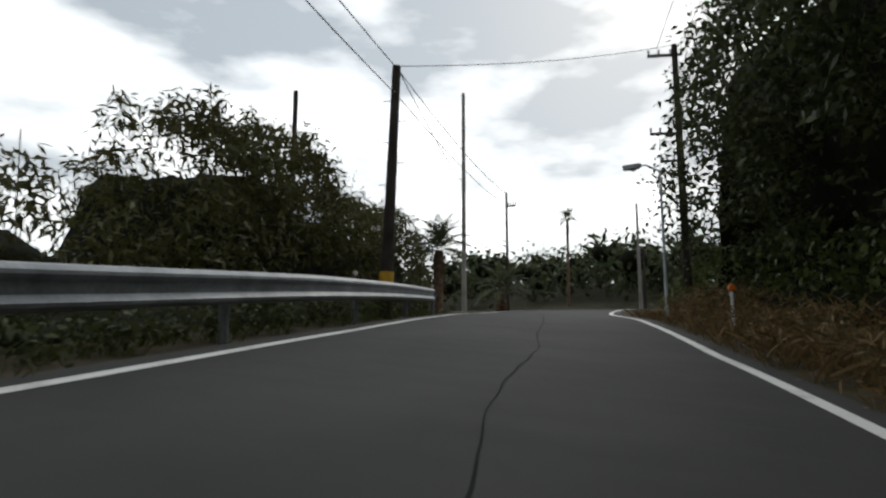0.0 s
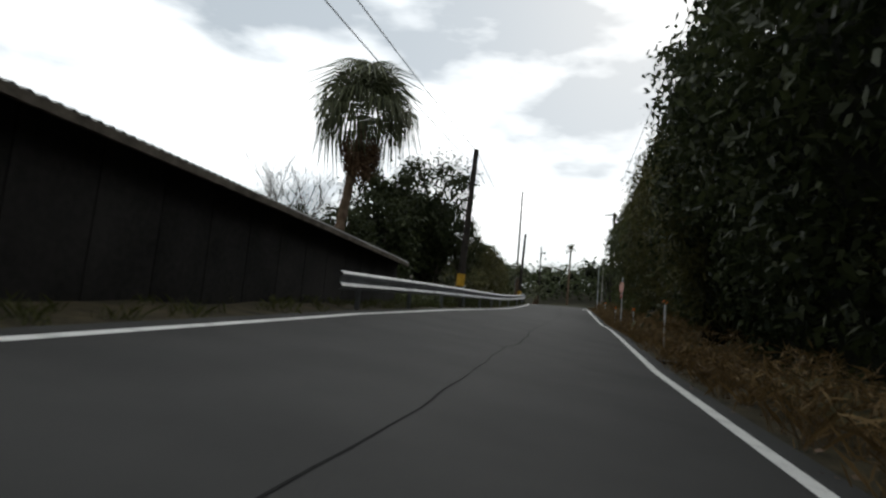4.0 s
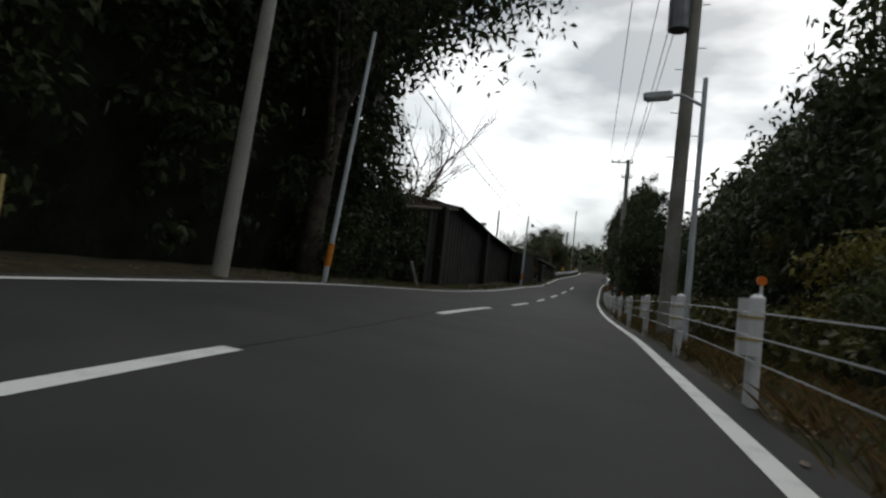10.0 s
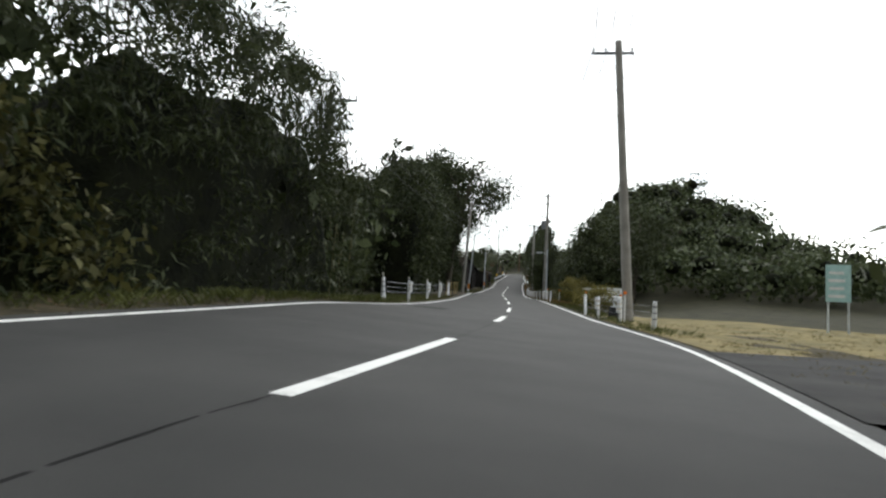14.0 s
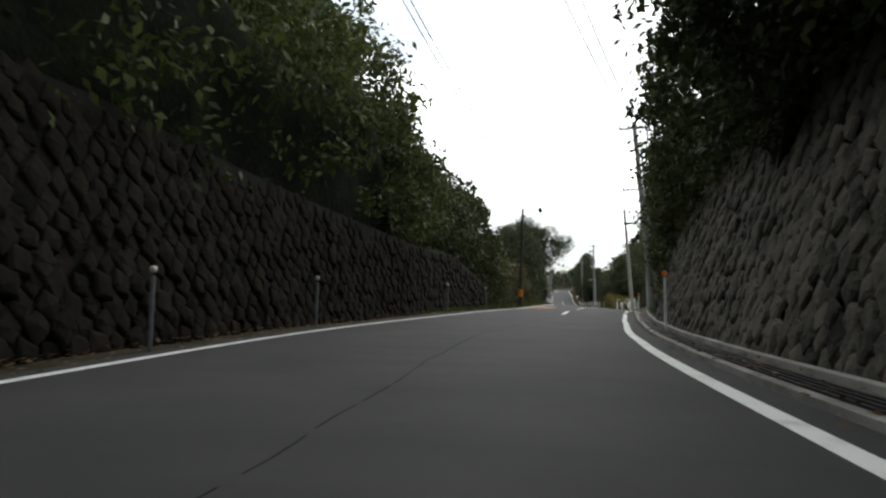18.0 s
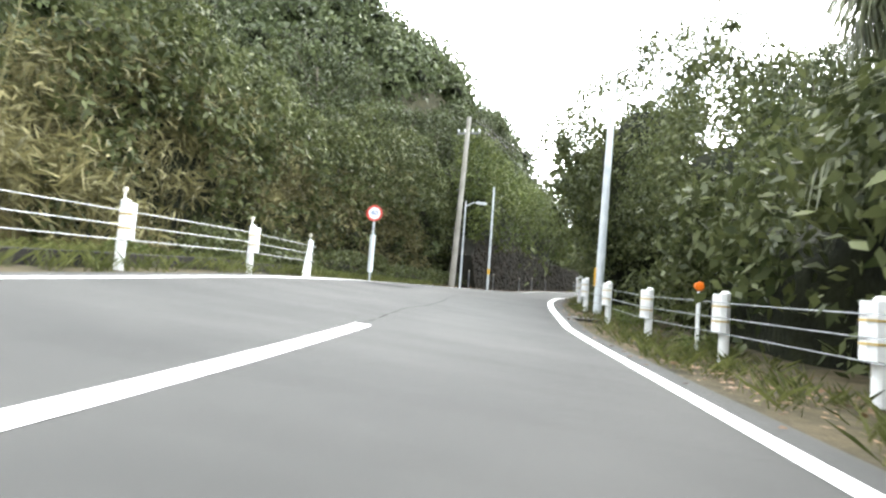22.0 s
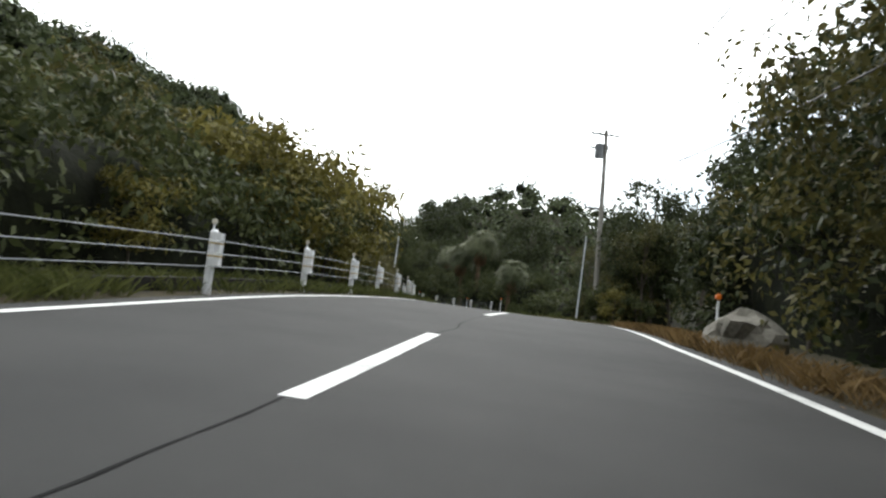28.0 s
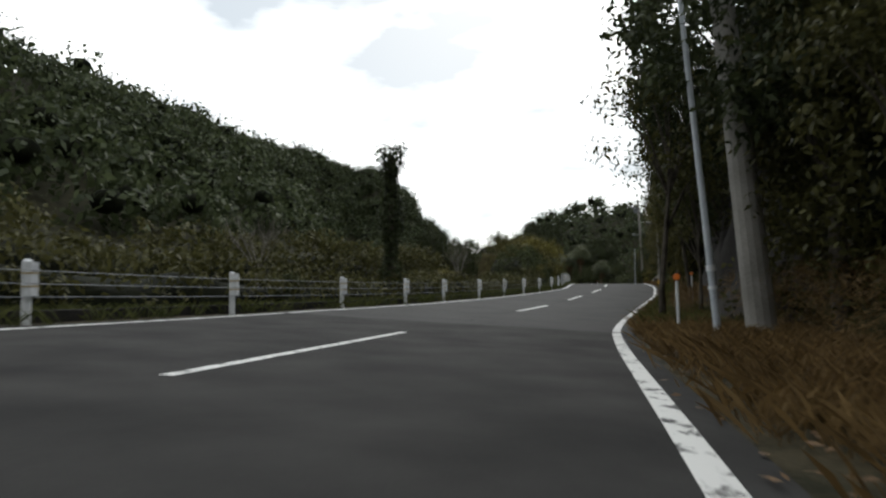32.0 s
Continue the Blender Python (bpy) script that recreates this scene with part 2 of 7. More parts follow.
dead_frond = material("dead brown fronds", (0.06, 0.035, 0.02), (0.2, 0.12, 0.07), 0.9, 3.0, island=0.4)
culm = material("bamboo culm", (0.05, 0.05, 0.018), (0.15, 0.14, 0.06), 0.6, 5.0)


def foliage(name, dark, light, through=0.3):
    return material(name, dark, light, 0.55, 0.7, 0.0, 0.0, 4.0, island=0.45, spread=(0.25, 0.8), through=through)


leaf_dark = foliage("dark evergreen leaves", (0.016, 0.023, 0.01), (0.066, 0.078, 0.032))
leaf_mid = foliage("green leaves", (0.023, 0.031, 0.012), (0.097, 0.11, 0.042))
leaf_bright = foliage("fresh green leaves", (0.028, 0.042, 0.012), (0.115, 0.135, 0.04))
leaf_olive = foliage("olive leaves", (0.035, 0.035, 0.012), (0.12, 0.115, 0.04))
leaf_gold = foliage("golden bamboo grass leaves", (0.055, 0.053, 0.022), (0.21, 0.19, 0.09))
leaf_sallow = foliage("sallow bamboo leaves", (0.04, 0.039, 0.012), (0.15, 0.135, 0.045))
leaf_yellow = foliage("yellowing leaves", (0.07, 0.065, 0.015), (0.22, 0.19, 0.05))
leaf_palm = foliage("palm leaves", (0.045, 0.055, 0.03), (0.17, 0.185, 0.1))
leaf_far = foliage("distant forest leaves", (0.026, 0.036, 0.016), (0.095, 0.115, 0.052))
straw = foliage("dry orange grass", (0.08, 0.05, 0.02), (0.25, 0.165, 0.07), 0.2)
grass = foliage("verge grass", (0.035, 0.045, 0.012), (0.13, 0.14, 0.045), 0.2)
dry_grass = foliage("mown yellow grass", (0.08, 0.07, 0.028), (0.22, 0.185, 0.08), 0.2)
litter = foliage("fallen leaves", (0.06, 0.035, 0.018), (0.22, 0.14, 0.08), 0.1)
# near-black colour that paints in the shade deep between the leaves
core_dark = material("painted thicket shade", (0.004, 0.005, 0.003), (0.014, 0.016, 0.007), 1.0, 1.6, 0.1, fine=9)
# dimmed gold for the cores: shade among reeds and straw put into the colour
core_gold = material("painted reed shade", (0.02, 0.018, 0.008), (0.08, 0.068, 0.03), 1.0, 2.0, 0.08, fine=14)

# ---- the road's plan: nodes of the centre line from -6 on, widths to both edge lines, bank ----
CENTRE = [
    (13.00, 51.00, 3.23), (5.00, 44.50, 2.94), (0.20, 35.50, 2.51), (-1.30, 25.70, 1.90),
    (-0.85, 16.03, 1.36), (-0.55, 8.00, 0.74), (-0.58, 0.00, 0.00), (-0.55, -8.18, -0.50),
    (-0.70, -17.49, -0.98), (-0.71, -27.60, -1.59), (-0.76, -38.08, -2.19), (-0.75, -49.10, -2.87),
    (-0.64, -60.02, -3.37), (-0.40, -70.80, -3.74), (0.08, -82.22, -3.92), (0.76, -94.17, -3.96),
    (1.46, -105.24, -4.14), (1.93, -116.34, -4.32), (2.13, -127.53, -4.46), (2.05, -138.83, -4.40),
    (1.05, -150.14, -4.46), (-0.31, -161.47, -4.62), (-1.17, -172.97, -4.84), (-2.28, -184.22, -5.05),
    (-2.02, -194.49, -5.29), (-1.84, -204.26, -5.44), (-1.40, -214.53, -5.59), (1.06, -224.65, -5.88),
    (3.89, -234.62, -6.12), (5.55, -243.77, -6.07), (5.91, -251.84, -5.97), (5.01, -259.09, -5.85),
    (2.76, -266.80, -5.69), (-0.41, -275.55, -5.72), (-3.72, -284.81, -6.06), (-7.80, -293.87, -6.38),
    (-12.16, -303.51, -6.62), (-16.89, -314.47, -6.64), (-21.02, -326.93, -6.44), (-25.35, -339.33, -6.25),
    (-29.61, -351.74, -6.03),
]
LEFT = [2.87, 2.86, 2.82, 2.75, 2.59, 2.46, 2.76, 2.81, 2.75, 2.80, 2.47, 2.26, 2.52, 2.65, 2.73, 3.00, 3.12, 3.23, 3.49, 3.38, 2.86, 2.42, 2.47, 2.39, 2.46, 2.95, 3.01, 2.52, 2.55, 2.77, 2.89, 2.90, 2.94, 2.89, 2.79, 3.02, 3.35, 3.62, 3.41, 3.18, 3.10]
RIGHT = [2.98, 2.95, 2.87, 2.72, 2.42, 2.23, 2.59, 2.67, 2.57, 2.41, 2.60, 2.79, 2.90, 3.10, 3.13, 3.07, 2.80, 2.78, 3.20, 3.85, 3.48, 3.04, 2.72, 3.05, 2.85, 2.70, 2.96, 2.71, 2.79, 3.01, 3.32, 3.41, 3.34, 3.14, 3.43, 3.81, 3.56, 3.63, 3.92, 3.55, 3.40]
BANK = [0.008, 0.010, 0.015, 0.013, 0.026, 0.068, 0.098, 0.102, 0.093, 0.101, 0.087, 0.085, 0.099, 0.076, 0.062, 0.058, 0.048, 0.033, 0.047, 0.077, 0.054, 0.028, 0.050, 0.020, -0.009, 0.014, 0.031, 0.091, 0.058, 0.034, -0.004, 0.005, 0.021, 0.017, 0.005, 0.031, 0.057, 0.060, 0.056, 0.049, 0.047]



def road(u):
    """Place of the centre line."""
    i = min(max(int(math.floor(u + 6)), 1), len(CENTRE) - 3)
    f = u + 6 - i
    a, b, c, d = (Vector(p) for p in CENTRE[i - 1:i + 3])
    return 0.5 * (2 * b + (c - a) * f + (2 * a - 5 * b + 4 * c - d) * f * f + (3 * b - a - 3 * c + d) * f ** 3)


def between(table, u):
    i = min(max(int(math.floor(u + 6)), 0), len(table) - 2)
    f = min(max(u + 6 - i, 0), 1)
    return table[i] * (1 - f) + table[i + 1] * f


def edge_left(u):
    return -between(LEFT, u)


def edge_right(u):
    return between(RIGHT, u)


def frame_at(u):
    """Place, direction ahead (towards smaller u) and direction to the right."""
    p, q = road(u - 0.04), road(u + 0.04)
    ahead = p - q
    ahead.z = 0
    ahead.normalize()
    return road(u), ahead, Vector((ahead.y, -ahead.x, 0))


def at(u, lat, up=0.0):
    p, ahead, right = frame_at(u)
    tilt = -between(BANK, u) * min(max(lat, -4.5), 4.5)
    return p + right * lat + Vector((0, 0, up + tilt))


def facing(u, lat, up=0.0, turn=0.0):
    """A pose on the verge: y looks ahead along the road, x to the right."""
    p, ahead, right = frame_at(u)
    return Matrix.Translation(at(u, lat, up)) @ Matrix.Rotation(math.atan2(-ahead.x, ahead.y) + radians(turn), 4, "Z")


def u_step(u, metres):
    """The node value so many metres further back along the road."""
    left = metres
    while left > 1e-3:
        d = min(left, 0.5)
        u += d / max((road(u + 0.02) - road(u - 0.02)).length / 0.04, 1e-3)
        left -= d
    return u


# ---- building helpers ----


class Geo:
    """Vertices and faces gathered for one mesh."""

    def __init__(self):
        self.v, self.f = [], []

    def tube(self, a, b, ra, rb, seg=8, cap=True):
        a, b = Vector(a), Vector(b)
        q = (b - a).to_track_quat("Z", "Y")
        n = len(self.v)
        for p, r in ((a, ra), (b, rb)):
            for k in range(seg):
                w = 2 * math.pi * k / seg
                self.v.append(tuple(p + q @ Vector((r * math.cos(w), r * math.sin(w), 0))))
        for k in range(seg):
            j = (k + 1) % seg
            self.f.append((n + k, n + j, n + seg + j, n + seg + k))
        if cap:
            self.f.append(tuple(range(n + seg - 1, n - 1, -1)))
            self.f.append(tuple(range(n + seg, n + 2 * seg)))
        return self

    def box(self, m, sx, sy, sz, ease=0.0):
        """A box with its base at the pose m; ease bevels its upright edges."""
        n = len(self.v)
        e = ease
        ring = [(-sx / 2 + e, -sy / 2), (sx / 2 - e, -sy / 2), (sx / 2, -sy / 2 + e), (sx / 2, sy / 2 - e), (sx / 2 - e, sy / 2), (-sx / 2 + e, sy / 2), (-sx / 2, sy / 2 - e), (-sx / 2, -sy / 2 + e)] if e else [(-sx / 2, -sy / 2), (sx / 2, -sy / 2), (sx / 2, sy / 2), (-sx / 2, sy / 2)]
        c = len(ring)
        for z in (0, sz):
            self.v += [tuple(m @ Vector((x, y, z))) for x, y in ring]
        for k in range(c):
            j = (k + 1) % c
            self.f.append((n + k, n + j, n + c + j, n + c + k))
        self.f += [tuple(range(n + c - 1, n - 1, -1)), tuple(range(n + c, n + 2 * c))]
        return self

    def sweep(self, rings, closed=True):
        """Joins rings of points, each a list of the same length."""
        n, c = len(self.v), len(rings[0])
        for r in rings:
            self.v += [tuple(p) for p in r]
        for i in range(len(rings) - 1):
            for k in range(c if closed else c - 1):
                j = (k + 1) % c
                self.f.append((n + i * c + k, n + i * c + j, n + (i + 1) * c + j, n + (i + 1) * c + k))
        if closed and c > 2:
            self.f += [tuple(range(n + c - 1, n - 1, -1)), tuple(range(n + (len(rings) - 1) * c, n + len(rings) * c))]
        return self

    def mesh(self, name, mat, smooth=False):
        me = bpy.data.meshes.new(name)
        me.from_pydata(self.v, [], self.f)
        me.materials.append(mat)
        if smooth:
            me.polygons.foreach_set("use_smooth", [True] * len(me.polygons))
        return me


def part(name, geo, mat, parent, label="", smooth=False, m=None):
    me = geo.mesh(name, mat, smooth) if isinstance(geo, Geo) else geo
    ob = new(name, me)
    if parent is not None:
        ob.parent = parent
        ob.matrix_parent_inverse = Matrix()
        if m is not None:
            ob.matrix_basis = m
    elif m is not None:
        ob.matrix_world = m
    return tagged(ob, label)


def thing(name, m, label, category, group="", kind=""):
    ob = new(name)
    ob.empty_display_size = 0.2
    ob.matrix_world = m
    return tagged(ob, label, category, group, kind)


def along(u0, u1, step=0.05):
    n = max(2, int(abs(u1 - u0) / step) + 1)
    return [u0 + (u1 - u0) * k / (n - 1) for k in range(n)]


def band(name, u0, u1, left, right, mat, parent=None, up=0.0, down=0.0, step=0.1, label="", kind=""):
    """A strip along the road between two offsets; down gives it depth."""
    us = along(u0, u1, step)
    g = Geo()
    if down:
        rings = [[at(u, left(u), up - down), at(u, left(u), up), at(u, right(u), up), at(u, right(u), up - down)] for u in us]
        g.sweep(rings)
    else:
        g.sweep([[at(u, left(u), up), at(u, right(u), up)] for u in us], False)
    ob = part(name, g, mat, parent, label)
    return tagged(ob, label, "", "", kind)


# ---- road, lines, verges ----
road_ob = band("road", -5.0, 31.05, lambda u: edge_left(u) - 0.35, lambda u: edge_right(u) + 0.35, asphalt, down=0.25, step=0.08, label="two-lane grey asphalt road, slightly patched", kind="structure")
old_road = band("road", 31.05, 33.0, lambda u: edge_left(u) - 0.35, lambda u: edge_right(u) + 0.3, asphalt_old, down=0.25, step=0.08, label="older, darker, coarse asphalt stretch of road", kind="structure")


def off(f, d):
    return lambda u: f(u) + d


for a, b in ((-5.0, 4.52), (4.8, 31.04)):
    band("edge_line", a, b, off(edge_left, -0.07), off(edge_left, 0.07), line_paint, road_ob, 0.005, step=0.06)
for a, b in ((-5.0, 15.15), (15.3, 24.0), (24.02, 31.04)):
    band("edge_line", a, b, off(edge_right, -0.075), off(edge_right, 0.075), line_paint, road_ob, 0.005, step=0.06)
band("edge_line", 31.06, 33.0, off(edge_left, -0.07), off(edge_left, 0.07), worn_paint, old_road, 0.005, step=0.06)
band("edge_line", 31.06, 33.0, off(edge_right, -0.08), off(edge_right, 0.08), worn_paint, old_road, 0.005, step=0.06)
DASHES = [(4.3, 4.7), (5.2, 5.67), (6.1, 6.56), (7.0, 7.4), (7.83, 8.3), (8.72, 9.15), (9.66, 10.08), (10.57, 11.0), (11.5, 11.95), (12.43, 12.83), (13.32, 13.73), (14.3, 14.71), (15.3, 15.72), (21.47, 21.96), (22.44, 22.96), (23.6, 24.25), (24.88, 25.58), (26.2, 26.75), (27.34, 27.72), (28.24, 28.7), (29.15, 29.6), (30.08, 30.5)]
DASH_SIDE = [(-6, 0.0), (5, 0.1), (8.7, 0.05), (9.7, -0.15), (11.5, 0.05), (13, 0.15), (15, 0.3), (16, 0.5), (21.5, 0.32), (22.4, 0.12), (23, 0.1), (25, 0.1), (28, 0.0), (30, 0.22), (32, 0.5)]


def dash_side(u):
    return float(np.interp(u, [a for a, b in DASH_SIDE], [b for a, b in DASH_SIDE]))


for a, b in DASHES:
    band("lane_dash", a, b, off(dash_side, -0.075), off(dash_side, 0.075), line_paint, road_ob, 0.005, step=0.03)
for a in (31.3, 32.1):
    band("lane_dash", a, a + 0.42, off(dash_side, -0.06), off(dash_side, 0.06), worn_paint, old_road, 0.005, step=0.06)


def wobble(u, size, salt):
    return size * (noise.noise(Vector((u * 3.1, salt, 0.5))) + 0.5 * noise.noise(Vector((u * 11.0, salt, 2.5))))


band("tar_seam", -3.0, 31.0, lambda u: dash_side(u) + wobble(u, 0.12, 1) - 0.01, lambda u: dash_side(u) + wobble(u, 0.12, 1) + 0.008 + wobble(u, 0.012, 7), tar, road_ob, 0.003, step=0.03)
for u, lat, du, w in ((12.25, -2.3, 0.16, 1.1), (20.35, -1.6, 0.12, 1.2)):
    band("tar_patch", u, u + du, lambda w_, a=lat, b=w: a - b / 2, lambda w_, a=lat, b=w: a + b / 2, tar, road_ob, 0.004, step=0.04)
for k in range(3):
    for j in range(2):
        lat = -2.35 + 0.42 * k + 0.14 * j
        band("road_letter_bar", 14.35 + 0.03 * k + 0.05 * j, 14.93 - 0.04 * k, lambda w, a=lat: a, lambda w, a=lat: a + 0.1, orange_paint, road_ob, 0.005, step=0.06)
for j in range(3):
    band("road_letter_bar", 14.45 + 0.17 * j, 14.49 + 0.17 * j, lambda w: -2.4, lambda w: -1.25, orange_paint, road_ob, 0.006, step=0.03)


def verge(side, u0, u1, wide, mat, rise=0.05, name="verge"):
    """A rough strip of earth beside the asphalt."""
    us = along(u0, u1, 0.07)
    rings = []
    for u in us:
        e = (edge_left(u) - 0.33) if side < 0 else (edge_right(u) + 0.33)
        row = []
        for k in range(7):
            lat = e + side * wide * k / 6
            up = -0.03 + rise * k / 6 + (0.05 * noise.noise(Vector((u * 9, k * 1.7, side))) if k else 0)
            row.append(at(u, lat, up))
        rings.append(row if side > 0 else row[::-1])
    g = Geo().sweep(rings, False)
    return tagged(part(name, g, mat, None, smooth=True), "strip of bare earth and litter beside the road", "", "", "structure")


verge(-1, -5, 33, 3.2, verge_soil, 0.04)
verge(1, -5, 14.0, 3.2, verge_soil, 0.05)
verge(1, 19.3, 24.5, 2.6, verge_soil, 0.1)
verge(1, 25.25, 33, 2.6, verge_soil, 0.1)

# ground: one sheet with its hills
HILLS = [(22, -60, 16, 24, 11.6), (-32, -179, 17.4, 27.6, 18), (-72.5, -238, 29.4, 60, 30), (31, -177, 30, 27.5, 17), (22, -22, 12, 42, 5),
         (5, -302, 9, 30, 8), (-24, -105, 12, 22, 2.5), (-4, 95, 40, 22, 6), (60, 70, 40, 30, 7), (30, -262, 16, 22, 4), (-70, -60, 40, 60, 1.0), (10, -340, 14, 26, 9),
         (-46, -192, 10.3, 60, 12), (-21, -186, 11, 15, 6), (-19, -154, 19, 25, 10)]
U_LIST = np.arange(-5.0, 33.01, 0.05)
R_LIST = np.array([road(float(u)) for u in U_LIST])
R_SIDE = np.array([frame_at(float(u))[2] for u in U_LIST])
B_LIST = np.array([between(BANK, float(u)) for u in U_LIST])
E_LIST = np.array([max(between(LEFT, float(u)), between(RIGHT, float(u))) for u in U_LIST])


def ground_height(x, y):
    x, y = np.asarray(x, float), np.asarray(y, float)
    k = ((x[..., None] - R_LIST[:, 0]) ** 2 + (y[..., None] - R_LIST[:, 1]) ** 2).argmin(-1)
    d = np.hypot(x - R_LIST[k, 0], y - R_LIST[k, 1])
    across = (x - R_LIST[k, 0]) * R_SIDE[k, 0] + (y - R_LIST[k, 1]) * R_SIDE[k, 1]
    z = R_LIST[k, 2] - 0.32 * np.exp(-(d / 4.5) ** 4) - B_LIST[k] * np.clip(across, -4.5, 4.5)
    out = np.clip((d - 6.0) / 9.0, 0, 1)
    out = out * out * (3 - 2 * out)
    h = sum(a * np.exp(-((x - cx) / rx) ** 2 - ((y - cy) / ry) ** 2) for cx, cy, rx, ry, a in HILLS)
    flat = np.exp(-((y + 137) / 14) ** 4) * np.clip((x - 3) / 4, 0, 1)
    h = h * (1 - flat)
    far = np.clip((d - 60) / 200, 0, 1)
    return z * (1 - far) - 6 * far - 0.12 + out * h


def ground_sheet():
    xs = np.concatenate([[-1600, -700, -350, -200, -140], np.arange(-104, 84.1, 3.0), [120, 190, 350, 700, 1600]])
    ys = np.concatenate([[-1900, -900, -600, -470, -420], np.arange(-384, 128.1, 3.0), [170, 240, 400, 800, 1800]])
    gx, gy = np.meshgrid(xs, ys)
    gz = np.concatenate([ground_height(gx[i], gy[i])[None] for i in range(len(ys))])
    v = np.stack([gx, gy, gz], -1).reshape(-1, 3)
    c = len(xs)
    f = [(j * c + i, j * c + i + 1, (j + 1) * c + i + 1, (j + 1) * c + i) for j in range(len(ys) - 1) for i in range(c - 1)]
    me = bpy.data.meshes.new("ground")
    me.from_pydata(v.tolist(), [], f)
    me.materials.append(soil)
    me.polygons.foreach_set("use_smooth", [True] * len(f))
    return tagged(new("ground", me), "dark earth under grass and fallen leaves", "", "", "structure")


ground_sheet()
band("field", 11.5, 13.9, off(edge_right, 0.6), lambda u: 34.0, field_soil, None, 0.0, step=0.2, label="mown yellowish grass field beside the road", kind="structure")


# ---- safety rails ----
def w_beam_rail(u0, u1, lat, label, mat, post_mat, top=0.78, flare=0.0):
    base = facing(u0, lat(u0))
    ob = thing("guardrail", Matrix(), label, "guardrail")
    shape = [(0.0, -0.175), (0.03, -0.165), (0.075, -0.13), (0.08, -0.1), (0.03, -0.045), (0.03, 0.045), (0.08, 0.1), (0.075, 0.13), (0.03, 0.165), (0.0, 0.175)]
    s = 1 if lat(u0) < 0 else -1
    shape = shape + [(x - 0.008, z) for x, z in reversed(shape)]
    rings = []
    for u in along(u0, u1, 0.05):
        bend = flare * max(0.0, 1 - (u - u0) * 8) if flare else 0.0
        rings.append([at(u, lat(u) - s * bend + s * x, top - 0.175 + z) for x, z in shape])
    part("beam", Geo().sweep(rings), mat, ob, smooth=False)
    u = u0 + 0.06
    k = 0
    while u < u1:
        m = facing(u, lat(u) - s * 0.1, -0.4)
        g = Geo().tube(m @ Vector((0, 0, 0)), m @ Vector((0, 0, top + 0.34)), 0.057, 0.057, 10)
        post = part("post", g, post_mat, ob, smooth=False)
        g = Geo().box(facing(u, lat(u) - s * 0.03, top - 0.24), 0.09, 0.07, 0.14)
        part("bracket", g, post_mat, post)
        if k % 2 == 0:
            g = Geo().tube(m @ Vector((0, 0, top + 0.34)), m @ Vector((0, 0, top + 0.46)), 0.012, 0.012, 6)
            c = m @ Vector((0, 0, top + 0.5))
            disc = Geo().tube(c + Vector((0, -0.012, 0)), c + Vector((0, 0.012, 0)), 0.04, 0.04, 12)
            stem = part("stem", g, post_mat, post)
            part("reflector", disc, white_reflector, post, "round white reflector")
        u = u_step(u, 4.0)
        k += 1
    return ob


w_beam_rail(-2.24, 3.0, off(edge_left, -0.42), "galvanised steel guardrail on round posts at the roadside", galvanised, galvanised, 0.74, 0.25)


def cable_rail(us, lat, label, first=True, last=True, reflect=1):
    """White posts with boxed heads and three cables; the end posts have a stay."""
    ob = thing("cable_guardrail", Matrix(), label, "guardrail")
    s = -1 if lat(us[0]) < 0 else 1
    for k, u in enumerate(us):
        end = (k == 0 and first) or (k == len(us) - 1 and last)
        m = facing(u, lat(u))
        g = Geo().tube(m @ Vector((0, 0, -0.35)), m @ Vector((0, 0, 0.86)), 0.06, 0.06, 12)
        g.tube(m @ Vector((0, 0, 0.86)), m @ Vector((0, 0, 0.885)), 0.06, 0.03, 12)
        post = part("post", g, white_steel, ob)
        if end:
            d = 1 if k == 0 else -1
            g = Geo().tube(m @ Vector((0, d * -0.42, -0.3)), m @ Vector((0, 0, 0.78)), 0.055, 0.055, 10)
            part("stay", g, white_steel, ob)
            for z in (0.36, 0.54, 0.72):
                part("clamp", Geo().tube(m @ Vector((0, 0, z - 0.02)), m @ Vector((0, 0, z + 0.02)), 0.068, 0.068, 10), grey_metal, post)
        else:
            head = part("cable_cover", Geo().box(facing(u, lat(u) - s * 0.05, 0.38), 0.17, 0.2, 0.46, 0.05), white_steel, post)
            for z in (0.5, 0.68):
                part("stripe", Geo().box(facing(u, lat(u) - s * 0.05, z), 0.178, 0.208, 0.02, 0.05), yellow_board, head, "faded yellow stripe")
        if reflect and k % reflect == 0:
            c = m @ Vector((s * 0.02, 0, 1.0))
            part("stem", Geo().tube(m @ Vector((s * 0.02, 0, 0.86)), c, 0.012, 0.012, 6), white_steel, post)
            part("reflector", Geo().tube(c - Vector((0, 0.012, 0)), c + Vector((0, 0.012, 0)), 0.04, 0.04, 12), white_reflector if s < 0 else orange_reflector, post, "round reflector")
    for z in (0.37, 0.55, 0.73):
        rings = []
        for u in along(us[0], us[-1], 0.06):
            dip = 0.0
            c = at(u, lat(u) - s * 0.14, z + dip)
            rings.append([c + Vector((0, 0, 0.007)), c + Vector((0.006, 0, -0.004)), c + Vector((-0.006, 0, -0.004))])
        part("cable", Geo().sweep(rings), cable_steel, ob)
    return ob


